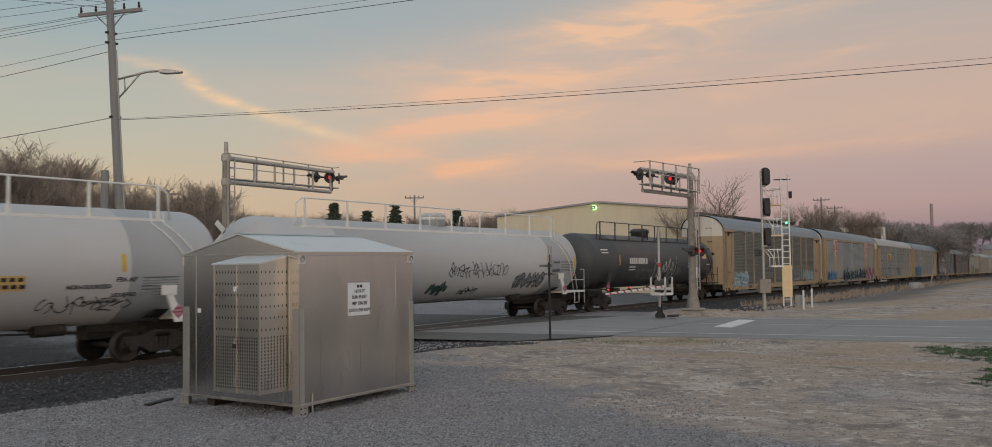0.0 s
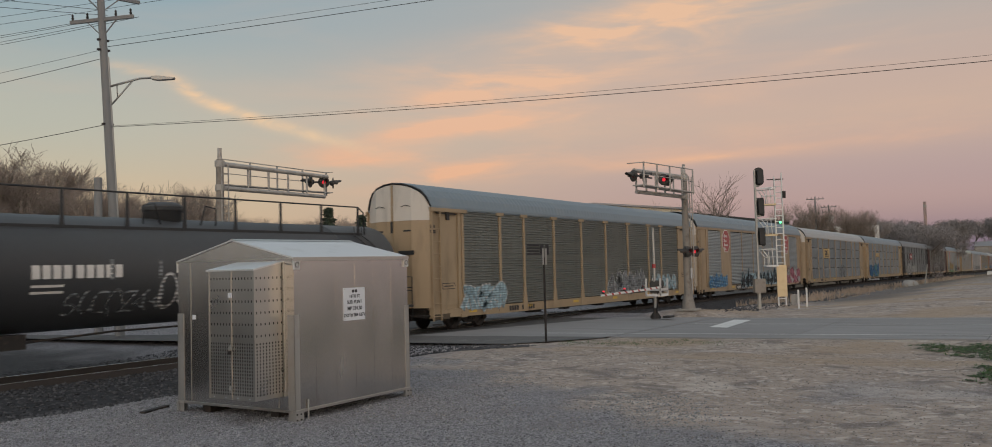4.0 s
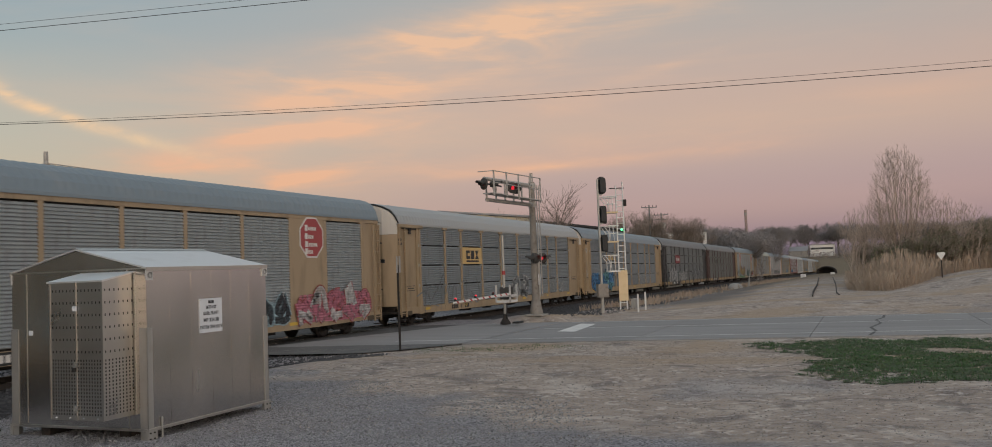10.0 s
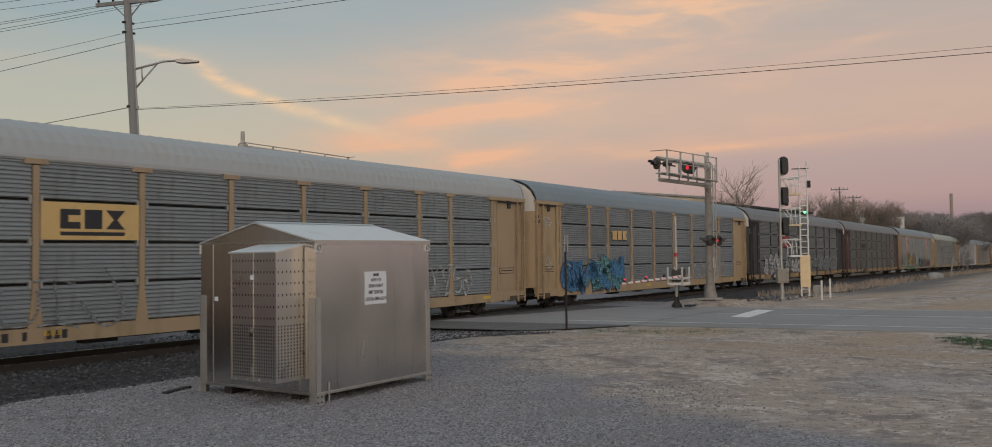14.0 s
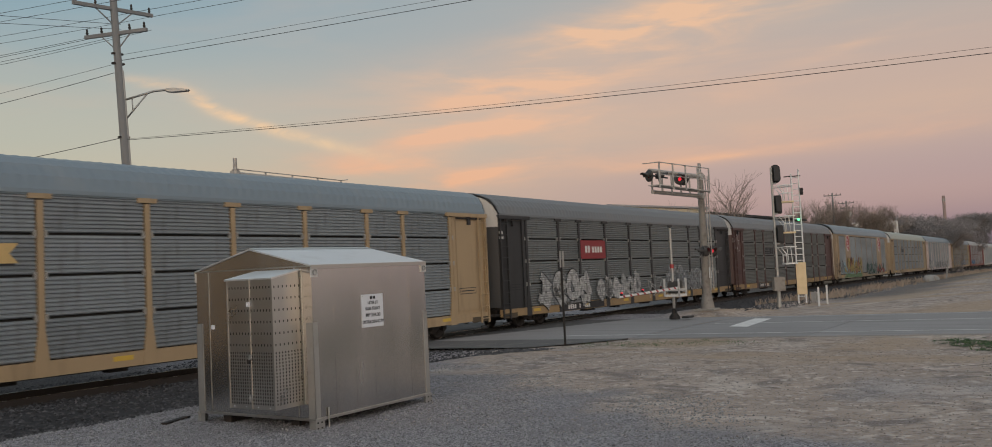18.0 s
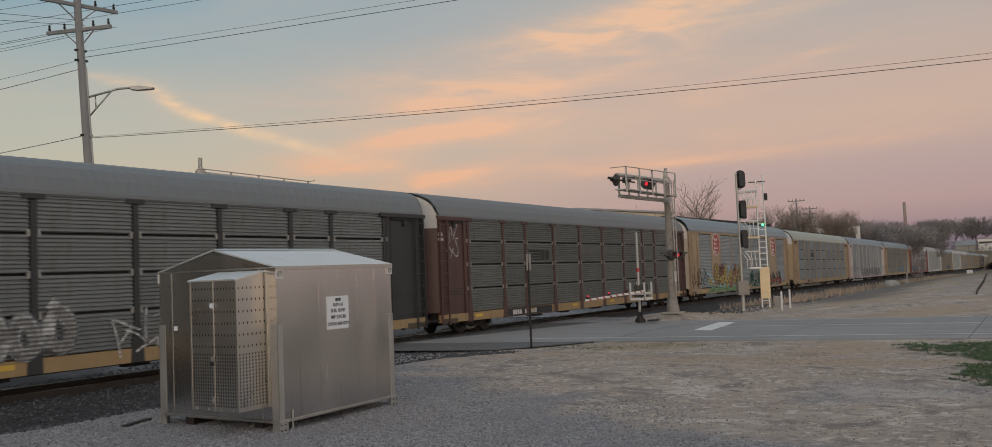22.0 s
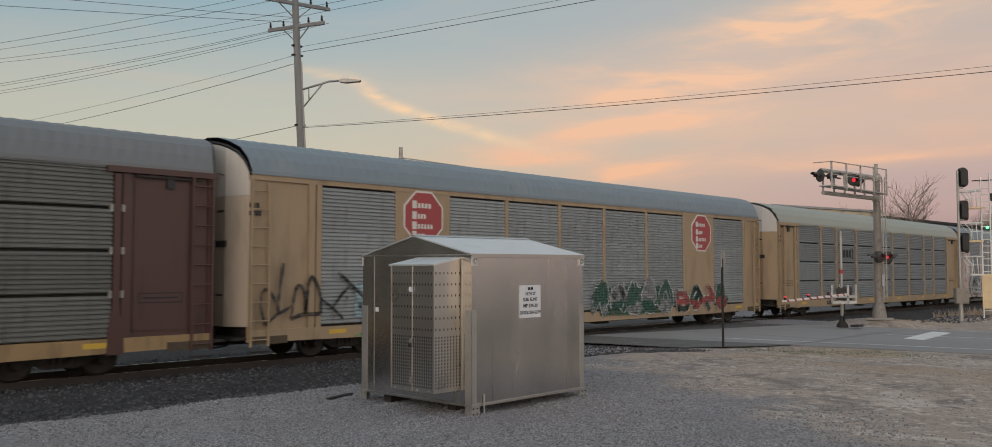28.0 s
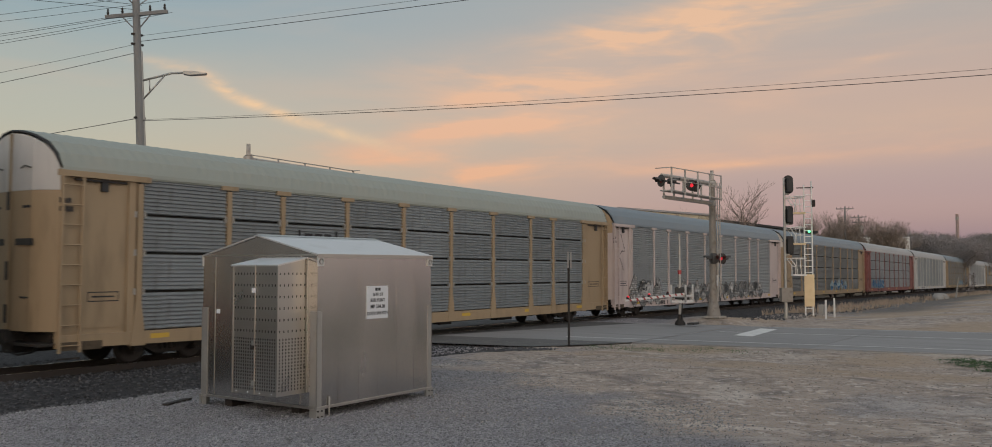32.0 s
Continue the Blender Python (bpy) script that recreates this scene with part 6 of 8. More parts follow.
graffiti(CARS[2], h0 + 2.2, h0 + 9.2, .7, 2.0, [], S_GREY, 9, Y0, 7, "tag", width=.06)
graffiti(CARS[2], h0 + 14.2, h0 + 16.9, .8, 2.0, [S_GREY], S_WHITE, 26, Y0, 2)
graffiti(CARS[2], h0 + 21.1, h0 + 23.9, .9, 2.0, [], S_WHITE, 10, Y0, 5, "tag", width=.06)
graffiti(CARS[3], h0 + 2.45, h0 + 4.85, .62, 2.2, [S_BLUE], S_NAVY, 111, Y0, 2, halo=S_BLUE)
graffiti(CARS[3], h0 + 4.7, h0 + 8.8, .62, 2.25, [S_BLUE, S_TEAL], S_NAVY, 31, Y0, 3, halo=S_TEAL)
graffiti(CARS[3], h0 + 17.5, h0 + 23.5, .8, 2.0, [], S_WHITE, 12, Y0, 8, "tag", width=.07)
graffiti(CARS[3], h0 + .95, h0 + 1.75, 3.6, 4.05, [], S_WHITE, 32, -1.505, 3, "tag", width=.05)
graffiti(CARS[3], h0 + 1.2, h0 + 1.6, 1.7, 2.2, [], S_WHITE, 33, -1.505, 1, "tag", width=.04)
graffiti(CARS[4], h0 + 3.2, h0 + 8.0, .75, 2.35, [S_WHITE], S_BLACK, 13, Y0, 4, halo=S_GREY)
graffiti(CARS[4], h0 + 8.6, h0 + 13.6, .8, 2.0, [S_WHITE], S_GREY, 14, Y0, 6)
graffiti(CARS[4], h0 + 14.4, h0 + 16.6, .8, 1.8, [], S_WHITE, 34, Y0, 3, "tag", width=.06)
graffiti(CARS[4], h0 + 17.0, h0 + 25.0, .9, 2.2, [S_GREY], S_WHITE, 15, Y0, 9)
graffiti(CARS[6], h0 + .6, h0 + 2.4, 1.0, 2.4, [], S_BLACK, 16, Y0, 2, "tag", width=.10)
graffiti(CARS[6], h0 + 2.4, h0 + 3.6, 1.1, 2.1, [], S_BLACK, 36, Y0, 1, "tag", width=.09)
paint_flat("graffiti_band", [[(h0 + 3.6, .56), (h0 + 11.9, .54), (h0 + 12.0, 1.15), (h0 + 9.0, 1.32), (h0 + 5.6, 1.25)]], S_GREEN, CARS[6], Y0 + .006, "green sprayed band along the sill")
paint_flat("graffiti_swash", [[(h0 + 3.6, 1.1), (h0 + 4.4, .95), (h0 + 5.9, .95), (h0 + 4.1, 2.1), (h0 + 3.65, 2.0)]], S_LBLUE, CARS[6], Y0 + .003, "pale blue sprayed swash")
paint_flat("graffiti_swash", [[(h0 + 4.0, 1.75), (h0 + 4.0, 1.15), (h0 + 5.3, 1.0)]], S_YEL, CARS[6], Y0 - .002, "yellow sprayed wedge")
graffiti(CARS[6], h0 + 5.4, h0 + 11.9, .8, 2.45, [S_YEL, S_ORANGE, S_YEL], S_PURPLE, 17, Y0, 6, halo=S_LBLUE)
rnd_dots = random.Random(71)
for k in range(16):
    cx, cz, rr = h0 + rnd_dots.uniform(3.2, 11.8), rnd_dots.uniform(1.1, 2.3), rnd_dots.choice((.08, .12, .18, .34))
    paint_flat("graffiti_dot", [blob(rnd_dots, cx, cz, rr, rr * .9, 0, 14, .3)], S_BLACK, CARS[6], Y0 - .03 - .001 * k, "black sprayed blot")
graffiti(CARS[6], h0 + 14.2, h0 + 19.5, .62, 1.9, [S_DGREEN, S_GREY], S_WHITE, 18, Y0, 5, halo=S_DGREEN)
graffiti(CARS[6], h0 + 19.8, h0 + 24.0, .62, 1.7, [S_RED, S_DGREEN], S_WHITE, 28, Y0, 4)
graffiti(CARS[8], h0 + 2.2, h0 + 5.9, .55, 1.9, [S_WHITE], S_BLACK, 19, Y0, 4)
graffiti(CARS[8], h0 + 8.6, h0 + 23.4, .6, 1.7, [S_WHITE, S_GREY], S_DUST, 20, Y0, 15)
graffiti(CARS[8], h0 + 1.0, h0 + 1.5, 2.6, 4.0, [], S_BLACK, 38, -1.56, 1, "tag", width=.05)
graffiti(CARS[9], h0 + 14.0, h0 + 20.0, .8, 1.7, [S_LBLUE, S_BLUE], S_WHITE, 39, Y0, 5)
graffiti(CARS[10], h0 + 3.0, h0 + 9.0, .8, 1.8, [S_BLUE], S_LBLUE, 40, Y0, 5)
graffiti(CARS[5], h0 + .98, h0 + 1.75, 3.1, 3.75, [], S_WHITE, 21, -1.505, 2, "tag", width=.05)
graffiti(CARS[5], h0 + .98, h0 + 1.7, 3.8, 4.35, [], S_WHITE, 22, -1.505, 2, "tag", width=.05)
# the rest of the long train repeats these kinds
for i in range(12, 22):
    src = CARS[[9, 11, 2, 9, 0, 5, 2, 9, 11, 9][i - 12]]
    place(copy_thing(src, pose(0, 0, 0)), S0 + PITCH * (i + .5) + .6)


def along(t, s):
    """Pose on the line at t seconds of a car whose middle starts at s."""
    x = s - 8.203 * t + 0.015 * t * t
    a, b = x - 10.45, x + 10.45
    za, zb = rail_z(a), rail_z(b)
    return pose(x, TRACK_Y, (za + zb) / 2, 0, math.degrees(math.atan2(za - zb, 20.9)), 0)


# ---------------------------------------------------------------- crossing signals
def flasher(parent, c, face, lit, arm=None):
    """One crossing flasher: black round background, deep hood and lens, facing the way of the vector face (x, y)."""
    fx, fy = face
    a = math.degrees(math.atan2(fy, fx))
    base = pose(*c, 0, 0, a)
    disc = part("flasher_disc", Mesh().lathe([(-.03, 0), (-.03, .25), (.0, .255), (.012, .25), (.012, 0)], "x", 22), M_FLASH, parent, at=base)
    part("lamp_body", Mesh().lathe([(-.16, 0), (-.16, .10), (-.03, .13)], "x", 14), M_FLASH, disc)
    m = Mesh()
    n = 14
    v, f = [], []
    for k in range(n + 1):
        t = math.radians(-20 + 220 * k / n)
        v += [(0.01, .135 * math.cos(t), .135 * math.sin(t)), (0.36 if 2 < k < n - 2 else .2, .14 * math.cos(t), .14 * math.sin(t))]
    for k in range(n):
        f.append((2 * k, 2 * k + 1, 2 * k + 3, 2 * k + 2))
    m.add(v, f, True)
    part("hood", m, M_FLASH, disc)
    part("lens", Mesh().lathe([(.014, .085), (.03, .07), (.04, 0)], "x", 16), M_RED if lit else M_REDOFF, disc, "glowing red lens" if lit else "")
    return disc


def cantilever(x, y, z0, top, reach, sgn, lit_at, label):
    """A crossing cantilever: stout pole, twin pipe arm with walkway rails and lamps at its end. sgn: the way the arm runs along x."""
    ob = thing("crossing_cantilever", label, "crossing signal", "crossing cantilevers", at=pose(x, y, z0))
    H = top - z0
    pole = part("pole", Mesh().cyl((0, 0, 0.25), (0, 0, H - .45), 0.185, 0.14, 20), M_POLEDARK, ob)
    part("pole_cap", Mesh().cyl((0, 0, H - .45), (0, 0, H), 0.085, 0.075, 12), M_POLEGREY, pole)
    part("base_flare", Mesh().lathe([(0, .36), (.06, .35), (.70, .23), (.74, .19)], "z", 4), M_POLEDARK, pole)
    part("base_plate", Mesh().box(-.45, .45, -.45, .45, -.04, .04), M_CONCRETE, ob)
    za, zb = H - .62, H - 1.55
    e = sgn
    L = reach
    part("upper_arm", Mesh().cyl((0, 0, za), (e * L * .93, 0, za - .10), 0.10, 0.085, 14), M_POLEGREY, ob)
    part("lower_arm", Mesh().cyl((0, 0, zb), (e * L * .90, 0, zb - .06), 0.095, 0.08, 14), M_POLEGREY, ob)
    for k in range(1, 6):
        xx = e * L * (.05 + .17 * k)
        part("web_post", Mesh().cyl((xx, 0, za - .05), (xx, 0, zb), 0.045, n=8), M_POLEGREY, ob)
    wy = -.62 if y < TRACK_Y else .5
    part("walkway", Mesh().box(*sorted((e * .3, e * L)), *sorted((0.1 * (1 if wy > 0 else -1), wy)), zb + .14, zb + .18), M_POLEGREY, ob)
    rail = part("walkway_rail", Mesh().tube([(e * .5, wy, za + .28), (e * L, wy, za + .16)], .022).tube([(e * .5, wy, zb + .65), (e * L, wy, zb + .6)], .018).tube([(e * L, wy, za + .16), (e * L, 0.1, za + .16)], .02), M_POLEGREY, ob)
    for k in range(5):
        xx = e * (.5 + (L - .5) * k / 4)
        part("rail_post", Mesh().beam((xx, wy, zb + .05), (xx, wy, za + .30 - .03 * k), .06, .05), M_POLEGREY, rail)
    for zz in (za, zb):
        part("collar", Mesh().cyl((0, 0, zz - .12), (0, 0, zz + .12), .19, n=16), M_POLEGREY, pole)
    # ladder on the pole
    lad = part("ladder", Mesh().beam((.16, -.30, .9), (.16, -.30, H - .6), .04, .04).beam((-.16, -.30, .9), (-.16, -.30, H - .6), .04, .04), M_POLEGREY, ob)
    for k in range(18):
        part("rung", Mesh().cyl((-.16, -.30, 1.0 + .3 * k), (.16, -.30, 1.0 + .3 * k), .014, n=5), M_POLEGREY, lad)
    zl = (za + zb) / 2 + .12
    for k, (dx, face, lit) in enumerate(lit_at):
        flasher(ob, (e * dx, wy * .3 + (-.12 if face[1] < 0 else .12), zl), face, lit)
    part("lamp_bar", Mesh().cyl((e * (L * .70), wy * .3, zl), (e * L, wy * .3, zl), .035, n=8), M_BLACK, ob)
    part("sign_plate", Mesh().box(-.13, .13, -.24, -.215, 1.45, 1.95), M_SIGNWHITE, ob, "white notice plate")
    part("conduit", Mesh().cyl((.2, -.12, .2), (.2, -.12, 2.9), .035, n=8), M_GALV, ob)
    return ob


def build_crossing():
    near = cantilever(39.9, 15.0, 0.10, 6.96, 6.2, -1, [(6.0, (-.9, .5), False), (5.5, (.3, -1), False), (3.3, (-.72, -.7), True), (2.8, (1, -.35), False)], "tall galvanised crossing cantilever with red flashers over the road")
    for dx, lit, face in ((-.75, False, (-.6, .8)), (-.45, True, (-.7, -.72)), (.42, True, (-.7, -.72)), (.75, False, (.8, -.6))):
        flasher(near, (dx, -.22, 2.72), face, lit)
    part("flasher_bar", Mesh().cyl((-.7, -.1, 2.72), (.7, -.1, 2.72), .04, n=8), M_BLACK, near)
    far = cantilever(22.9, 27.4, 0.1, 7.25, 6.4, 1, [(6.35, (.75, -.7), False), (5.75, (-.55, -.83), True), (5.15, (-.9, .4), False)], "grey crossing cantilever with red flasher beyond the track")
    # crossbuck on the far pole
    for a in (42, -42):
        part("crossbuck_blade", Mesh().box(-.6, .6, -.012, .012, -.11, .11), M_WHITE, far, at=pose(-.25, -.26, 3.6, 0, a, 0))
    # gate: mechanism on a mast with lowered striped arm
    g = thing("crossing_gate", "lowered red and white crossing gate with red lamps", "crossing gate", at=pose(36.15, 15.1, -0.03))
    part("foundation", Mesh().lathe([(-.05, .25), (.05, .24), (.20, .13), (.42, .085)], "z", 4), M_DARKSTEEL, g)
    part("mast", Mesh().cyl((0, 0, .1), (0, 0, 3.9), .065, .055, 12), M_GALV, g)
    part("mast_band", Mesh().cyl((0, 0, 2.15), (0, 0, 2.32), .082, n=12), M_STRIPE_R, g)
    mech = part("mechanism_housing", Mesh().box(-.12, .42, -.26, .18, 1.06, 1.54), M_FLASH, g)
    part("mechanism_lid", Mesh().prism([(-.08, 1.52), (.42, 1.52), (.36, 1.60), (-.02, 1.60)], -.26, .18), M_FLASH, mech)
    part("counterweight", Mesh().box(.30, .62, -.36, -.28, 1.10, 1.35), M_GALV, g)
    arm = part("gate_arm", Mesh().prism([(-.2, 1.26), (-.2, 1.36), (-6.0, 1.24), (-6.0, 1.17)], -.36, -.325), M_WHITE, g)
    for k in range(9):
        xa = -.5 - k * .62
        part("stripe", Mesh().prism([(xa, 1.258 - .012 * k), (xa - .16, 1.256 - .012 * k), (xa - .30, 1.350 - .0125 * k), (xa - .14, 1.352 - .0125 * k)], -.363, -.322), M_STRIPE_R, arm)
    for k, xa in enumerate((-5.8, -3.9, -2.1)):
        zz = 1.38 + .02 * xa
        lamp = part("gate_lamp", Mesh().box(xa - .04, xa + .04, -.38, -.30, zz - .02, zz + .07), M_BLACK, arm)
        part("lamp_lens", Mesh().lathe([(-.04, 0), (-.035, .03), (.0, .036), (.035, .03), (.04, 0)], "y", 12, (xa, -.35, zz + .08)), M_RED if k < 2 else M_REDOFF, lamp, "glowing red lamp" if k < 2 else "")
    for sx in (-.45, .34):
        for sy in (-.45, .2):
            part("guard_post", Mesh().beam((sx, sy, .95), (sx, sy, 1.70), .07, .06), M_PLATE, g)
    for zz in (.98, 1.22):
        for (xa, ya), (xb, yb) in (((-.48, -.45), (.37, -.45)), ((.34, -.45), (.34, .2)), ((-.45, -.45), (-.45, .2))):
            part("guard_bar", Mesh().beam((xa, ya, zz), (xb, yb, zz), .06, .10), M_WHITE if zz < 1 else M_PLATE, g)
    part("conduit", Mesh().tube([(-.2, -.2, 1.1), (-.12, -.15, .7), (-.1, -.1, .2)], .025, 6), M_BLACK, g)
    part("junction_box", Mesh().box(-.3, .3, -.75, -.45, .0, .08), M_BLACK, g)
    # thin sign post seen edge-on near the lot
    p = thing("sign_post", "slender brown steel post with two small plates", "sign post", at=pose(24.64, 14.05, -.05))
    part("post", Mesh().beam((0, 0, 0), (0, 0, 2.7), .06, .04), M_DARKSTEEL, p)
    part("plate", Mesh().box(-.13, -.04, -.03, -.02, 2.45, 2.98), M_GALV, p, "grey metal plate")
    part("plate", Mesh().box(.04, .15, -.03, -.02, 2.45, 2.98), M_GALV, p, "grey metal plate")


def build_block_signal():
    s = thing("block_signal", "tall block signal mast with three black heads and pale ladder", "railway signal", at=pose(44.84, 13.1, 0.0, 0, 0, -57))
    part("mast", Mesh().cyl((0, 0, -.1), (0, 0, 6.9), .075, .06, 12), M_GALV, s)
    part("mast_base", Mesh().cyl((0, 0, -.15), (0, 0, .9), .11, .085, 12), M_GALV, s)
    part("relay_box", Mesh().box(-.26, .28, -.26, .16, .68, 1.38), M_POLEDARK, s)
    for k, (zc, hh) in enumerate(((6.55, .44), (5.02, .47), (3.50, .47))):
        if k == 0:
            plate = [(.24 + math.cos(a) * .25, zc + (.26 if math.sin(a) > 0 else -.2) + math.sin(a) * .24) for a in [q * math.tau / 20 for q in range(20)]]
        else:
            plate = [(.24 + q, w_) for q, w_ in ((-.17, zc - hh), (.17, zc - hh), (.21, zc - hh + .06), (.21, zc + hh - .06), (.17, zc + hh), (-.17, zc + hh), (-.21, zc + hh - .06), (-.21, zc - hh + .06))]
        hd = part("signal_head", Mesh().prism(plate, .06, .11), M_BLACK, s, "black signal head")
        part("head_case", Mesh().box(.10, .38, -.20, .06, zc - .34, zc + .34), M_BLACK, hd)
        for q in range(3):
            part("visor", Mesh().cyl((.24, .11, zc - .26 + .26 * q), (.24, .40, zc - .26 + .26 * q), .10, n=12, caps=False), M_BLACK, hd)
        part("head_bracket", Mesh().cyl((0, 0, zc - .46), (0.22, .0, zc - .46), .045, n=8), M_GALV, hd)
    # ladder with hoops to the side
    x0, x1 = .98, 1.36
    lad = part("ladder", Mesh().beam((x0, 0, .0), (x0, 0, 6.55), .085, .05).beam((x1, 0, .0), (x1, 0, 6.75), .085, .05), M_WHITE, s, "pale painted ladder")
    for k in range(21):
        part("rung", Mesh().cyl((x0, 0, .35 + .3 * k), (x1, 0, .35 + .3 * k), .022, n=5), M_WHITE, lad)
    part("ladder_top_bar", Mesh().cyl((.62, 0, 6.40), (1.46, 0, 6.42), .03, n=6), M_DARKSTEEL, lad)
    part("ladder_guard", Mesh().box(x0 - .06, x1 + .06, -.07, -.045, .45, 2.05), M_WARM_LIT, s, "anti-climb plate on the ladder in warm-lit cream")
    for zz in (5.15, 3.6, 2.05):
        pf = part("service_platform", Mesh().box(.36, .96, -.32, .28, zz - .07, zz + .01), M_WARM_LIT if zz > 3 else M_WHITE, s, "pale platform edge")
        m = Mesh()
        for y in (-.32, .28):
            m.tube([(.42, y, zz), (.42, y, zz + .45), (.16, y, zz + .80), (.60, y, zz + .82), (.96, y, zz + .80)], .028)
            m.tube([(.70, y, zz), (.64, y, zz + .82)], .018)
            m.tube([(.42, y, zz + .42), (.96, y, zz + .42)], .016)
        m.tube([(.42, -.32, zz + .4), (.42, .28, zz + .4)], .02)
        part("platform_rail", m, M_WHITE, pf)
        part("cross_brace", Mesh().cyl((0, 0, zz + .7), (x0, 0, zz + .75), .022, n=6), M_GALV, pf)
    part("side_light", Mesh().lathe([(-.05, 0), (-.045, .05), (0, .06), (.045, .05), (.05, 0)], "y", 12, (1.20, -.08, 4.20)), M_GREEN, s, "glowing green lamp")
    part("antenna_box", Mesh().box(1.36, 1.52, -.1, .1, 5.45, 5.80), M_DARKSTEEL, s)
    # two short posts of a cable trough
    for x, y, h in ((50.6, 12.6, 1.05), (52.9, 12.7, 1.1)):
        tagged(part("marker_post", Mesh().beam((0, 0, -.1), (0, 0, h), .09, .07), M_WHITE, at=pose(x, y, ground_z(x, y))), "short pale marker post beside the track", "post", "marker posts")
    tagged(part("cable_box", Mesh().box(-.35, .35, -.12, .12, 0, .55), M_GALV, at=pose(52.2, 13.2, ground_z(52.2, 13.2) + .2)), "low grey cable box between marker posts", "box")


build_crossing()
build_block_signal()


# ---------------------------------------------------------------- poles and wires
def utility_pole(x, y, z0, h, r, arms, label, group="utility poles", mat=None):
    mat = mat or M_WOODPOLE
    p = thing("utility_pole", label, "utility pole", group, at=pose(x, y, z0))
    part("pole", Mesh().cyl((0, 0, -.3), (0, 0, h), r, r * .72, 14), mat, p)
    for z, w, ang in arms:
        c, s = math.cos(ang), math.sin(ang)
        a = part("crossarm", Mesh().beam((-w * c, -w * s, z), (w * c, w * s, z), .12, .14), mat, p)
        part("arm_brace", Mesh().beam((-w * .5 * c, -w * .5 * s, z), (0, 0, z - .7), .04, .04).beam((w * .5 * c, w * .5 * s, z), (0, 0, z - .7), .04, .04), mat, a)
        for k in (-.92, -.45, .45, .92):
            part("insulator", Mesh().lathe([(0, .03), (.1, .06), (.14, .03), (.2, .05), (.26, .02)], "z", 8, (k * w * c, k * w * s, z + .07)), M_DARKSTEEL, a)
    return p


PX, PY = 21.2, 32.0
ROAD_DIR = Vector((0.245, -0.9695, 0))


def wire(name, pts, sag, r=0.011, label="thin black overhead cable strung between poles", n=24):
    a, b = Vector(pts[0]), Vector(pts[1])
    ps = []
    for i in range(n + 1):
        t = i / n
        q = a.lerp(b, t)
        q.z -= 4 * sag * t * (1 - t)
        ps.append(q)
    w = part(name, Mesh().tube(ps, r, 5), M_WIRE)
    tagged(w, label, "cable", "overhead wires")


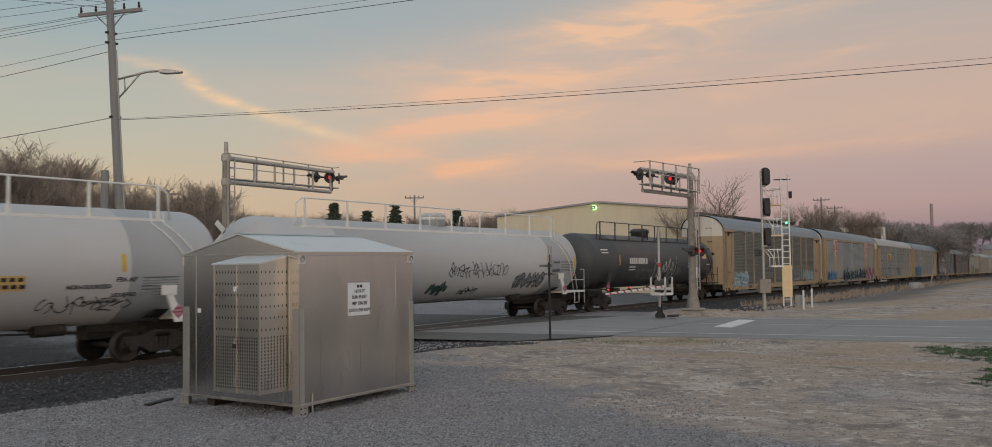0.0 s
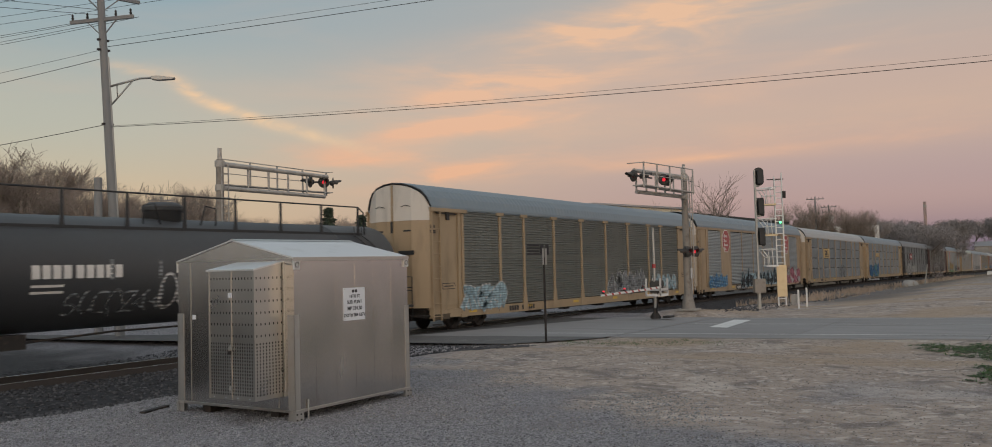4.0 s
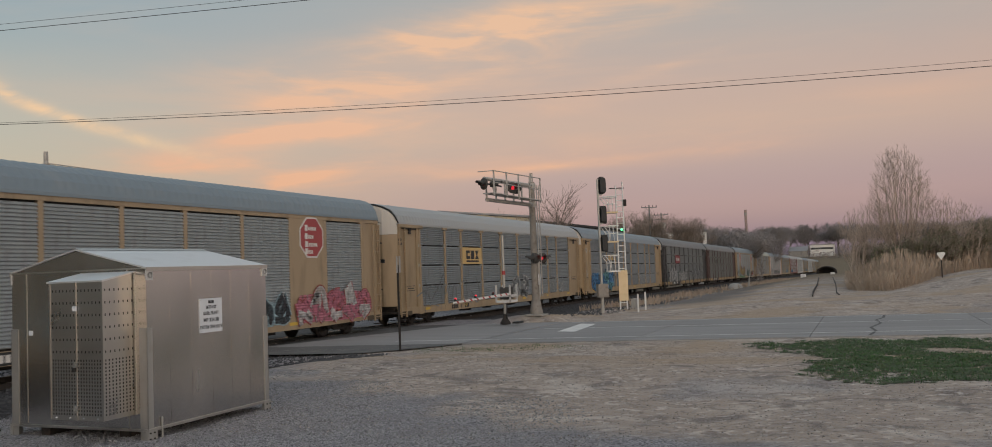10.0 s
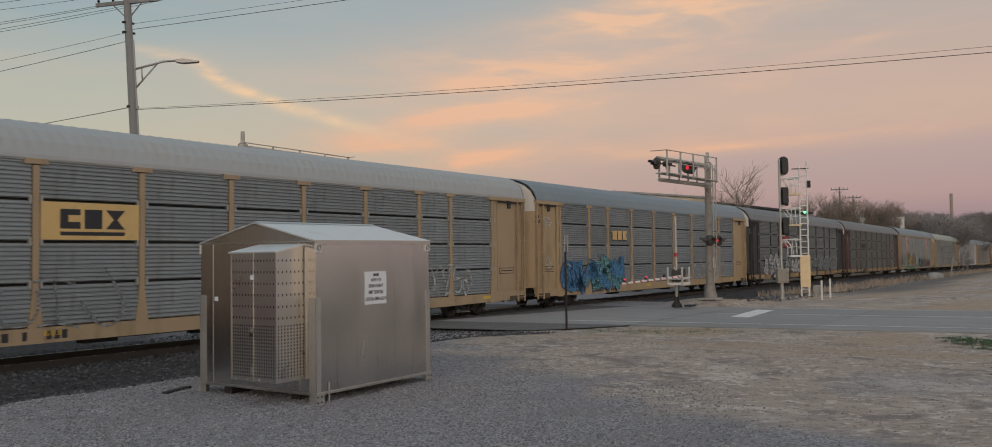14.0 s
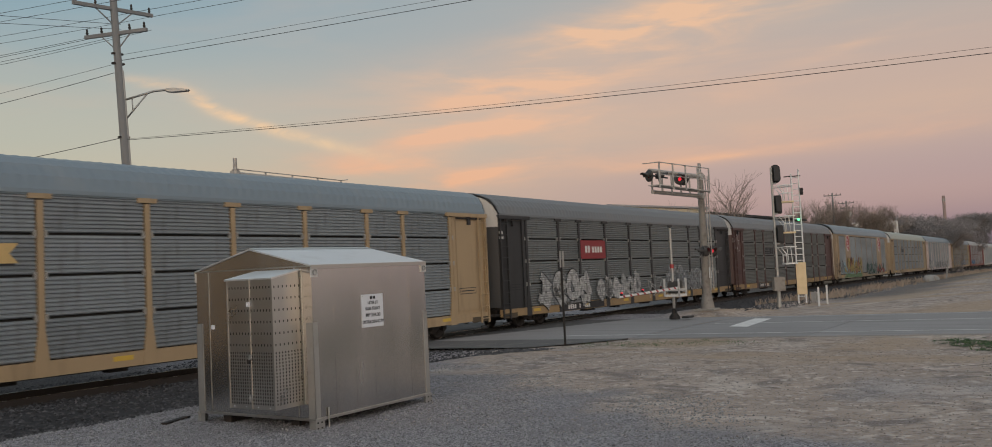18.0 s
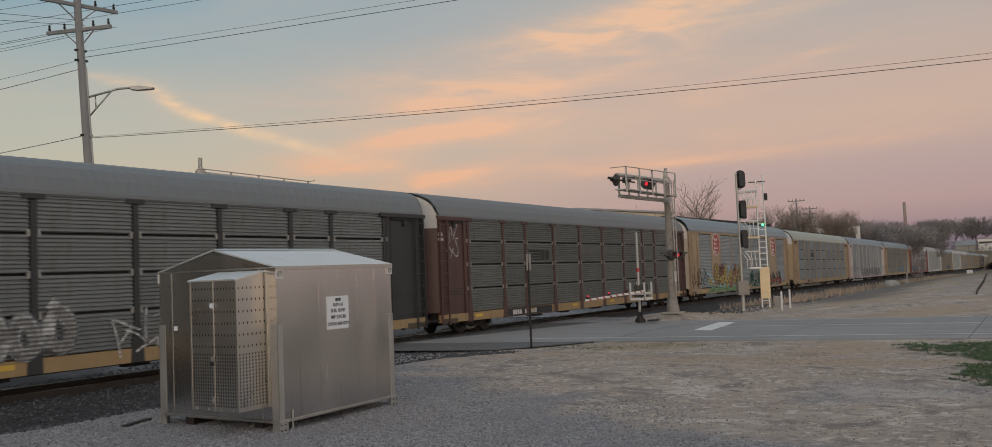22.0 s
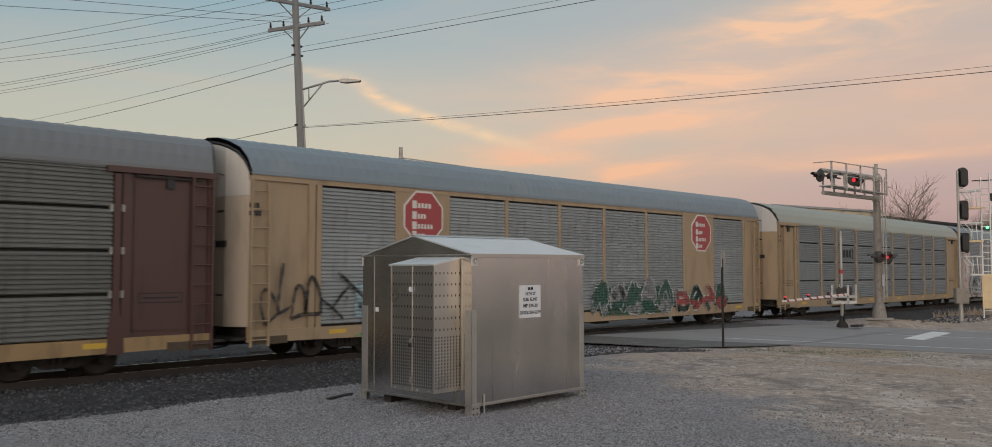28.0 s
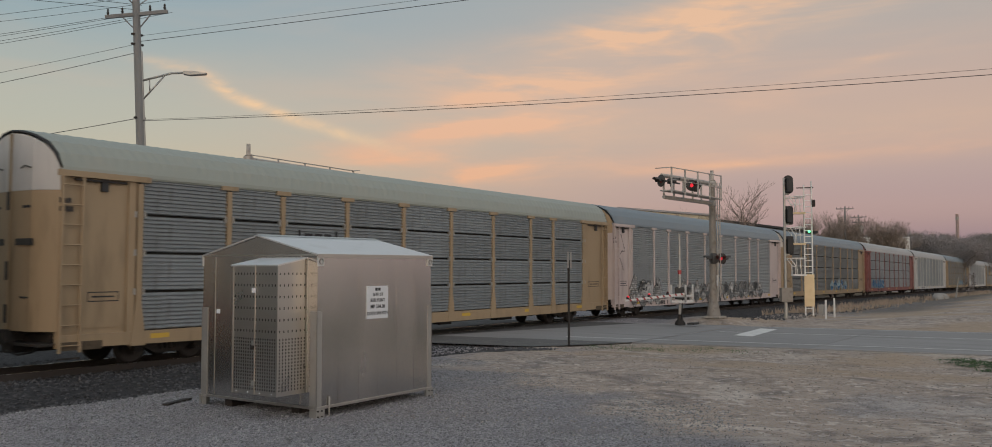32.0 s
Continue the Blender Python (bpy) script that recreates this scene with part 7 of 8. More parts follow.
def build_poles():
    ang = math.radians(14)
    main = utility_pole(PX, PY, .3, 14.4, .19, [(12.42, 1.35, math.radians(-64)), (13.42, 1.7, math.radians(-4))], "tall grey utility pole with street lamp and crossarms")
    lean = Matrix.Rotation(math.radians(2.7), 4, Vector((-.55, -.83, 0)))
    main.matrix_basis = pose(PX + .31, PY - .21, .3) @ lean
    # shorter stub pole beside it with a slanting cover
    tagged(part("stub_pole", Mesh().cyl((0, 0, -.2), (0, 0, 6.0), .17, .15, 12), M_WOODPOLE, at=pose(PX - .42, PY + .05, .3)), "short grey stub pole lashed beside the tall pole", "utility pole")
    # street lamp bracket
    br = part("lamp_bracket", Mesh().tube([(.1, -.1, 9.70), (.92, -.92, 10.0), (1.3, -1.3, 10.02)], .045, 8).tube([(.12, -.12, 8.95), (.72, -.72, 9.9)], .035, 8).tube([(.3, -.3, 9.25), (.3, -.3, 9.75)], .025, 6), M_GALV, main)
    part("lamp_head", Mesh().prism([(0, -.06), (.25, -.1), (.85, -.05), (.9, .0), (.3, .07), (0, .05)], -.16, .16), M_GALV, br, "flat grey street lamp head", at=pose(1.25, -1.25, 10.01, 0, 2, -45))
    part("riser_pipe", Mesh().cyl((.13, -.11, 0), (.10, -.09, 10.9), .06, .06, 8), M_GALV, main, "grey conduit pipe")
    part("wire_clamps", Mesh().box(-.24, .24, -.06, .06, 11.55, 11.62).box(-.26, .26, -.06, .06, 11.15, 11.22).box(-.24, .24, -.06, .06, 8.15, 8.22), M_DARKSTEEL, main)
    # lines along the street towards the next pole behind the viewer's right
    nx, ny = PX + ROAD_DIR.x * 75, PY + ROAD_DIR.y * 75
    fx, fy = PX - ROAD_DIR.x * 46, PY - ROAD_DIR.y * 46
    for z, dz, sag, r in ((8.36, 1.3, 1.0, .011), (8.40, 1.45, .93, .006)):
        wire("street_cable", ((PX, PY, z), (nx, ny, z + dz)), sag, r)
    for z, sag, r in ((11.62, .35, .012), (11.85, .35, .007)):
        wire("street_cable", ((PX, PY, z), (nx, ny, z + 2.1)), sag, r)
    for z, dz, sag, r in ((8.48, -1.0, .8, .014), (11.2, -1.4, .9, .012), (11.55, -1.4, .7, .008)):
        wire("street_cable", ((PX, PY, z), (fx, fy, z + dz)), sag, r)
    c, s = math.cos(math.radians(-69)), math.sin(math.radians(-69))
    for k in (-1.4, -.7, .7, 1.4):
        wire("power_line", ((PX + k * c, PY + k * s, 12.72), (fx + k * 3 - 4, fy + k * s, 12.2 + k * .5)), .8, .009)
    for k in (-1.9, -.9, .9, 1.9):
        wire("power_line", ((PX + k * .88, PY - k * .06, 13.8), (fx + k * 3 - 6, fy + k * s, 14.6 + k * .6)), .9, .009)
        wire("power_line", ((PX + k * .88, PY - k * .06, 13.8), (nx + k * c, ny + k * s, 16.0)), .6, .010)
    wire("guy_wire", ((PX, PY, 13.1), (PX - 30, PY + 14, 13.0)), .2, .010)
    wire("guy_wire", ((PX, PY, 12.9), (PX - 30, PY + 12, 11.6)), .2, .010)

    def polar(az, d):
        a = math.radians(az)
        return d * math.cos(a), d * math.sin(a)
    for az, d, slope, arms in ((12.8, 150, .0633, 1), (12.05, 165, .054, 1), (38.36, 120, .0767, 1), (53.53, 95, .0813, 1)):
        x, y = polar(az, d)
        top = 2.45 + d * slope
        z0 = 0.0
        p = utility_pole(x, y, z0, top, .17, [(top - .4, 1.3, az * .0174 + 1.57)] + ([(top - 1.3, 1.1, az * .0174 + 1.57)] if az > 50 or az < 12.5 else []), "distant wooden utility pole with crossarm", "distant poles")
        if az < 12.5:
            for k in (-.7, .7):
                part("transformer", Mesh().cyl((k, -.3, top - 3.2), (k, -.3, top - 1.8), .35, n=10), M_GALV, p)


build_poles()


# ---------------------------------------------------------------- far buildings
def polar(az, d):
    a = math.radians(az)
    return d * math.cos(a), d * math.sin(a)


def build_buildings():
    b = thing("metal_warehouse", "long cream metal-clad warehouse with low gable beyond the track", "building")
    (xl, yl), (xr, yr) = polar(33.0, 88), polar(20.4, 88)
    d = Vector((xr - xl, yr - yl, 0))
    W = d.length
    u = d.normalized()
    n = Vector((u.y, -u.x, 0))
    if n.dot(Vector((xl, yl, 0))) > 0:
        n = -n
    back = -n
    zl, zr, zk = 2.45 + 88 * .0505, 2.45 + 88 * .0545, 2.45 + 88 * .0640
    o = Vector((xl, yl, 0))
    rk = .52

    def at(s, z, t=0.0):
        q = o + u * s + back * t
        return (q.x, q.y, z)
    for i in range(20):
        s0, s1 = W * i / 20, W * (i + 1) / 20

        def zt(s):
            k = s / W
            return zl + (zk - zl) * k / rk if k < rk else zk + (zr - zk) * (k - rk) / (1 - rk)
        m = Mesh()
        for q in range(3):
            a, c = s0 + (s1 - s0) * q / 3, s0 + (s1 - s0) * (q + 1) / 3
            e = a + (c - a) * .75
            m.add([at(a, -1), at(e, -1), at(e, zt(e)), at(a, zt(a)), at(a, -1, -.06), at(e, -1, -.06), at(e, zt(e), -.06), at(a, zt(a), -.06)], [(0, 1, 2, 3), (4, 5, 6, 7), (0, 4, 7, 3), (1, 5, 6, 2)])
            m.add([at(e, -1), at(c, -1), at(c, zt(c)), at(e, zt(e))], [(0, 1, 2, 3)])
        part("wall_panel", m, M_CREAM, b)
    m = Mesh()
    for (sa, za), (sb, zb_) in (((-.3, zl), (W * rk, zk)), ((W * rk, zk), (W + .3, zr))):
        v = [at(sa, za + .02, -.3), at(sb, zb_ + .02, -.3), at(sb, zb_ + .02, 40), at(sa, za + .02, 40)]
        v2 = [(p[0], p[1], p[2] + .18) for p in v]
        m.add(v + v2, [(0, 1, 2, 3), (7, 6, 5, 4), (0, 4, 5, 1), (1, 5, 6, 2), (2, 6, 7, 3), (3, 7, 4, 0)])
    part("roof", m, M_ROOFGREY, b)
    part("side_wall", Mesh().add([at(W, -1), at(W, zr), at(W, zr, 40), at(W, -1, 40)], [(0, 1, 2, 3)]).add([at(0, -1), at(0, zl), at(0, zl, 40), at(0, -1, 40)], [(0, 1, 2, 3)]), M_CREAM, b)
    q = at(W * .50, zk - .45, -.14)
    lamp = part("wall_light", Mesh().box(-.25, .25, -.2, .2, -.16, .16), M_GALV, b, at=pose(*q))
    part("wall_light_lens", Mesh().lathe([(-.26, 0), (-.24, .14), (-.1, .24), (.1, .24), (.24, .14), (.26, 0)], "x", 12), M_GREENHALO, lamp, "glowing green floodlight")
    # a dark sawtooth shed to its right
    s = thing("grey_shed", "low dark-roofed shed behind the warehouse", "building")
    (xa, ya), (xb, yb) = polar(20.2, 105), polar(14.5, 118)
    m = Mesh()
    m.add([(xa, ya, -1), (xb, yb, -1), (xb, yb, 6.6), (xa, ya, 7.6), (xa + 14, ya + 14, -1), (xb + 14, yb + 14, -1), (xb + 14, yb + 14, 6.9), (xa + 14, ya + 14, 8)], [(0, 1, 2, 3), (4, 7, 6, 5), (0, 3, 7, 4), (1, 5, 6, 2)])
    part("wall", m, M_ROOFGREY, s)
    m = Mesh()
    m.add([(xa - .4, ya - .4, 7.6), (xb - .4, yb - .4, 6.6), (xb + 14, yb + 14, 6.9), (xa + 14, ya + 14, 8.0), (xa - .4, ya - .4, 7.85), (xb - .4, yb - .4, 6.85), (xb + 14, yb + 14, 7.15), (xa + 14, ya + 14, 8.25)], [(3, 2, 1, 0), (4, 5, 6, 7), (0, 1, 5, 4), (1, 2, 6, 5), (2, 3, 7, 6), (3, 0, 4, 7)])
    part("roof", m, M_BLACK, s)
    # low white building with a row of windows
    w = thing("white_block", "long low off-white building with dark windows far along the line", "building")
    (xa, ya), (xb, yb) = polar(12.7, 166), polar(9.28, 170)
    dv = Vector((xb - xa, yb - ya, 0))
    zt_ = 2.45 + 168 * .0305
    m = Mesh()
    nn = Vector((dv.y, -dv.x, 0)).normalized() * -8
    if nn.x < 0:
        nn = -nn
    v = [(xa, ya, -3), (xb, yb, -3), (xb, yb, zt_), (xa, ya, zt_)]
    m.add(v + [(p[0] + nn.x, p[1] + nn.y, p[2]) for p in v], [(0, 1, 2, 3), (7, 6, 5, 4), (0, 3, 7, 4), (1, 5, 6, 2), (3, 2, 6, 7)])
    part("wall", m, M_WHITE, w)
    for i in range(6):
        a, c = .06 + i * .155, .15 + i * .155
        part("window", Mesh().add([(xa + dv.x * q - .05, ya + dv.y * q, z) for q, z in ((a, zt_ - 2.2), (c, zt_ - 2.2), (c, zt_ - 1.0), (a, zt_ - 1.0))], [(0, 1, 2, 3)]).box(xa + dv.x * a - .02, xa + dv.x * a, ya + dv.y * a - .02, ya + dv.y * a, zt_ - 2.2, zt_ - 1.0), M_DARKGLASS, w)
    # pale house on the far rise
    x, y = polar(2.38, 455)
    hs = thing("pale_house", "small pale flat-roofed house on the far rise", "building", at=pose(x, y, ground_z(x, y) + 1.6, 0, 0, 90))
    part("wall", Mesh().box(-5.5, 5.5, -4, 4, -2, 3.4), M_WHITE, hs)
    part("roof", Mesh().box(-5.9, 5.9, -4.4, 4.4, 3.4, 3.75), M_ROOFGREY, hs)
    part("window_band", Mesh().box(-5, 5, 4.0, 4.05, 1.3, 2.2), M_DARKGLASS, hs)
    for k, (az, dd, ww) in enumerate(((3.75, 450, 4), (-7.2, 450, 6))):
        x, y = polar(az, dd)
        h2 = thing("distant_house", "small distant house with a grey pitched roof", "building", "distant houses", at=pose(x, y, ground_z(x, y), 0, 0, 90))
        part("wall", Mesh().box(-ww, ww, -4, 4, 0, 3.0), M_CONCRETE, h2)
        part("roof", Mesh().prism([(-4.5, 3.0), (4.5, 3.0), (0, 5.2)], -ww - .3, ww + .3, axis="x"), M_ROOFGREY, h2)
    # brick smokestack
    x, y = polar(6.78, 520)
    st = thing("smokestack", "tall slim brick smokestack far off", "chimney", at=pose(x, y, 0))
    ht = 2.45 + 520 * .0524
    part("shaft", Mesh().cyl((0, 0, 0), (0, 0, ht), 1.0, .72, 18), M_BRICK, st)
    part("rim", Mesh().cyl((0, 0, ht - 3), (0, 0, ht - 1.5), .84, n=18), M_CONCRETE, st)
    # stone portal in the far bank, beside where the line disappears
    br = thing("tunnel_portal", "dark stone portal in the earth bank where the line ends", "portal", at=pose(386, TRACK_Y - 6.5, rail_z(386) - .2))
    out_, in_ = arc(0, .6, 3.9, 2.2, 0, 180, 14), arc(0, .6, 3.1, 1.7, 180, 0, 14)
    part("arch", Mesh().prism([(3.9, -1.5)] + out_ + [(-3.9, -1.5), (-3.1, -1.5)] + in_ + [(3.1, -1.5)], -3, 3, axis="x"), M_DARKSTEEL, br)
    # dark sheet closes the arch and stands for the shade within
    part("dark_back", Mesh().prism([(3.1, -1.5)] + arc(0, .6, 3.1, 1.7, 0, 180, 14) + [(-3.1, -1.5)], 2.5, 2.9, axis="x"), M_DARKHOLE, br)


build_buildings()


# ---------------------------------------------------------------- trees, reeds, grass
def bare_tree_meshes(seed, height, spread, levels=4, twig_n=5):
    """Trunk with limbs, and a crown of fine twigs: a tree before its leaves."""
    rnd = random.Random(seed)
    wood, twigs = Mesh(), Mesh()

    def grow(p, d, length, r, lev):
        q = p
        segs = 3
        for k in range(segs):
            nd = (d + Vector((rnd.uniform(-.18, .18), rnd.uniform(-.18, .18), rnd.uniform(-.05, .14)))).normalized()
            e = q + nd * (length / segs)
            ra, rb_ = r * (1 - .22 * k), r * (1 - .22 * (k + 1))
            (wood if lev < 2 else twigs).cyl(q, e, max(ra, .012), max(rb_, .009), 6 if lev < 2 else 3, caps=False)
            q, d = e, nd
            if lev < levels and (k > 0 or lev > 0):
                for _ in range(twig_n if lev >= levels - 1 else rnd.choice((2, 3))):
                    side = Vector((rnd.uniform(-1, 1), rnd.uniform(-1, 1), rnd.uniform(-.1, .8))).normalized()
                    nd2 = (d * rnd.uniform(.55, .9) + side * spread).normalized()
                    grow(q, nd2, length * rnd.uniform(.5, .72), r * .40, lev + 1)
    grow(Vector((0, 0, -.2)), Vector((0, 0, 1)), height * .48, height * .022, 0)
    top = max(v[2] for v in wood.v + twigs.v)
    k = height / top
    for m in (wood, twigs):
        m.v = [(a * k, b * k, c * k) for a, b, c in m.v]
    return wood, twigs


def vase_tree_meshes(seed, height, width, stems=9, twigs_each=34):
    """Several slim stems that fan up from one foot into an oval crown of fine upright twigs."""
    rnd = random.Random(seed)
    wood, tw = Mesh(), Mesh()
    for s in range(stems):
        a, lean = s * 2.4 + rnd.uniform(-.3, .3), math.sqrt((s + .5) / stems)
        top = height * (.42 + .58 * math.sqrt(1.001 - .97 * lean ** 2)) * rnd.uniform(.95, 1.0)
        pts = []
        for k in range(9):
            t = k / 8
            r = width / 2 * lean * t ** (.9 if lean < .7 else .7)
            pts.append(Vector((r * math.cos(a) + rnd.uniform(-.1, .1), r * math.sin(a) + rnd.uniform(-.1, .1), top * t - .1)))
        for k in range(8):
            wood.cyl(pts[k], pts[k + 1], .045 * (1 - k / 9.5), .045 * (1 - (k + 1) / 9.5), 5, caps=False)
        for _ in range(twigs_each):
            t = rnd.uniform(.3, .99)
            i = min(7, int(t * 8))
            p = pts[i].lerp(pts[i + 1], t * 8 - i)
            b = rnd.uniform(0, 6.28)
            L = height * rnd.uniform(.04, .10)
            d = Vector((math.cos(b) * .7, math.sin(b) * .7, .8)).normalized() * L
            q = p + d
            tw.cyl(p, q, .014, .008, 3, caps=False)
            for _ in range(4):
                u = rnd.uniform(.3, 1)
                o = p.lerp(q, u)
                e = o + Vector((rnd.uniform(-.6, .6), rnd.uniform(-.6, .6), rnd.uniform(.4, 1))).normalized() * L * rnd.uniform(.35, .7)
                tw.cyl(o, e, .008, .005, 3, caps=False)
    # fine outer twigs fill an oval crown
    for _ in range(stems * twigs_each * 4):
        while True:
            q = Vector((rnd.uniform(-1, 1), rnd.uniform(-1, 1), rnd.uniform(-1, 1)))
            if .25 < q.length < 1:
                break
        p = Vector((q.x * width * .5, q.y * width * .5, height * (.60 + .38 * q.z)))
        d = (q + Vector((rnd.uniform(-.5, .5), rnd.uniform(-.5, .5), .9))).normalized() * height * rnd.uniform(.025, .06)
        tw.cyl(p, p + d, .009, .005, 3, caps=False)
        tw.cyl(p + d * .5, p + d * .6 + Vector((rnd.uniform(-.2, .2), rnd.uniform(-.2, .2), .22)), .006, .004, 3, caps=False)
    return wood, tw


def tree(label, wood, twigs, at, bark=None, twig=None, group="", leaves=None, leaf_mat=None):
    t = thing("tree", label, "tree", group, at=at)
    part("trunk", wood, bark or M_BARK, t)
    part("crown", twigs, twig or M_TWIG, t)
    if leaves:
        part("foliage", leaves, leaf_mat, t)
    return t


def leaf_cloud(seed, twigs, n, size):
    """Small tilted leaf flakes strewn along the twigs."""
    rnd = random.Random(seed)
    m = Mesh()
    v, f = [], []
    for _ in range(n):
        p = Vector(twigs.v[rnd.randrange(len(twigs.v))]) + Vector((rnd.uniform(-1, 1), rnd.uniform(-1, 1), rnd.uniform(-1, 1))) * size * 2.5
        a, b = [Vector((rnd.uniform(-1, 1), rnd.uniform(-1, 1), rnd.uniform(-1, 1))) * size for _ in range(2)]
        k = len(v)
        v += [tuple(p), tuple(p + a), tuple(p + a + b), tuple(p + b * .8)]
        f.append((k, k + 1, k + 2, k + 3))
    m.add(v, f)
    return m


def shared(m, name, mat):
    return m.data(name, mat)


def build_trees():
    rnd = random.Random(5)
    kinds = []
    for k in range(5):
        w, t = bare_tree_meshes(40 + k, 10, .75 + .1 * (k % 3), 4, 4)
        lv = leaf_cloud(60 + k, t, 800, .06)
        lf = leaf_cloud(160 + k, t, 1500, .16)
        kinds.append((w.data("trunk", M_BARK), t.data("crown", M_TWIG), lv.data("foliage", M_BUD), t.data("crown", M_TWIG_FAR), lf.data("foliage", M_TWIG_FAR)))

    def put(az, d, top_slope, k, wide=1.0, lab="bare grey-brown tree before its leaves", grp="tree belt"):
        x, y = polar(az, d)
        z0 = ground_z(x, y) - .1
        hgt = (2.45 + d * top_slope - z0)
        s = hgt / 10
        t = thing("tree", lab, "tree", grp)
        wd, tw, lf = kinds[k % 5][:3]
        # far trees take the copies tinted for distance haze
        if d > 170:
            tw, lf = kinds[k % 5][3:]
        part("trunk", wd, None, t)
        part("crown", tw, None, t)
        part("foliage", lf, None, t)
        t.matrix_basis = pose(x, y, z0, 0, 0, rnd.uniform(0, 360)) @ Matrix.Diagonal((s * wide, s * wide, s, 1))
    # belt beyond the track to the left
    for i in range(16):
        az = 74 - i * 1.55
        top = float(np.interp(az, [46, 50, 52, 55, 58, 60, 62, 66, 75], [.078, .086, .094, .098, .108, .122, .130, .128, .13]))
        put(az + rnd.uniform(-.4, .4), 62 + rnd.uniform(-4, 16), top * rnd.uniform(.88, 1.03), i, 1.25)
    for i in range(22):
        az = 50 - i * .95
        top = float(np.interp(az, [28, 31, 33.2, 36, 40.6, 44, 48, 50], [.05, .058, .064, .055, .060, .062, .066, .075]))
        put(az + rnd.uniform(-.3, .3), 118 + rnd.uniform(-12, 25), top * rnd.uniform(.85, 1.02), i + 2, 1.3)
    # the single tree by the warehouse and thin ones beyond
    x, y = polar(18.6, 84)
    for k, (dy, hh) in enumerate(((0.0, 2.45 + 84 * .0935), (2.3, 8.4))):
        w, t = bare_tree_meshes(33 + k, hh, .95, 3, 4)
        tree("bare round-crowned tree beside the warehouse", w, t, pose(x, y + dy, -.1), bark=M_TWIG, twig=M_TWIG, group="warehouse trees")
    for az, s in ((14.6, .06), (13.6, .055), (11.3, .055), (10.4, .05)):
        put(az, 150, s, int(az * 3), .9)
    for i in range(26):
        az = 13.0 - i * .28
        top = float(np.interp(az, [6, 7, 8, 9.2, 11, 13], [.026, .034, .039, .039, .036, .040]))
        put(az, 185 + rnd.uniform(-10, 35), top * rnd.uniform(.85, 1.03), i, 1.4, "bare brown tree in the thicket beside the line", "line-side thicket")
    for i in range(34):
        az = 6.3 - i * .62
        put(az + rnd.uniform(-.15, .15), 470 + rnd.uniform(-30, 60), .0335 * rnd.uniform(.78, 1.05), i + 1, 1.5, "dark distant tree on the far rise", "far tree line")
    for az, d, top, wide in ((4.75, 452, .0345, 1.5), (5.3, 458, .030, 1.6), (1.45, 456, .0362, 1.5), (.75, 450, .0335, 1.5), (.1, 458, .0330, 1.5), (3.3, 462, .031, 1.3), (-6.4, 452, .0335, 1.6), (-5.6, 458, .031, 1.5)):
        put(az, d, top, int(az * 7) + 3, wide, "round-crowned dark tree on the far rise", "far tree line")
    # brush that fills the foot of the far tree lines
    r2 = random.Random(77)
    for az0, az1, d0, d1, hh, cnt, sz, lab in ((6.6, -16, 440, 475, 7.0, 13000, .7, "brown brush under the far tree line"), (13.5, 6.0, 172, 190, 4.2, 5000, .35, "brown thicket beside the line"), (75, 46, 58, 66, 4.0, 5000, .16, "bare scrub below the tree belt"), (50, 28, 108, 120, 4.2, 5000, .25, "bare scrub beyond the track")):
        v, f = [], []
        for _ in range(cnt):
            az, d = r2.uniform(az1, az0), r2.uniform(d0, d1)
            x, y = polar(az, d)
            z = ground_z(x, y) + hh * r2.random() ** 1.4 * (.7 + .5 * noise.noise((az * 1.2, 0, d * .05)))
            a, b = [Vector((r2.uniform(-1, 1), r2.uniform(-1, 1), r2.uniform(-1, 1))) * sz for _ in range(2)]
            k = len(v)
            p = Vector((x, y, z))
            v += [tuple(p), tuple(p + a), tuple(p + a + b)]
            f.append((k, k + 1, k + 2))
        me = bpy.data.meshes.new("brush")
        me.from_pydata(v, [], f)
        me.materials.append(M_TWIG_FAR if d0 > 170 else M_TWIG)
        tagged(new("brush", me), lab, "brush", kind="stuff")
    # tall tree group to the right: many slim stems, bushy foot
    x, y = polar(-1.9, 76)
    for k, (dx, dy, s, wd) in enumerate(((0, 0, 10.7, 4.3), (.9, -2.6, 7.0, 3.4), (-.8, 3.4, 5.8, 2.6), (1.4, -4.6, 6.0, 3.6), (.3, 1.8, 6.8, 3.0))):
        w, t = vase_tree_meshes(80 + k, s, wd, 30 if k == 0 else 13, 13 if k == 0 else 12)
        lv = leaf_cloud(90 + k, t, 2200 if k == 0 else 700, .045)
        tree("tall slim bare tree with fine upright twigs", w, t, pose(x + dx, y + dy, ground_z(x, y) - .1), group="right tree clump", bark=M_TREE_LIGHT, twig=M_TREE_LIGHT, leaves=lv, leaf_mat=M_TREE_LIGHT)
    for k, (dx, dy, s) in enumerate(((2, -5.4, 5.4), (1, -2.8, 5.0), (4, -8.2, 5.0), (3, -.5, 4.6), (6, -12, 4.6), (5, 2.4, 3.8), (9, -16, 4.8), (12, -21, 4.6), (16, -27, 5), (-1.6, -1.0, 4.3), (-1.3, 1.7, 3.4), (-1.0, -3.5, 4.4), (-2.0, .4, 3.0))):
        w, t = bare_tree_meshes(110 + k, s * .92, 1.1, 4, 3)
        lv = leaf_cloud(120 + k, t, 4200, .075)
        tree("low bushy tree just coming into leaf", w, t, pose(x + dx, y + dy, ground_z(x, y) - .1), group="right tree clump", leaves=lv, leaf_mat=M_BUD)
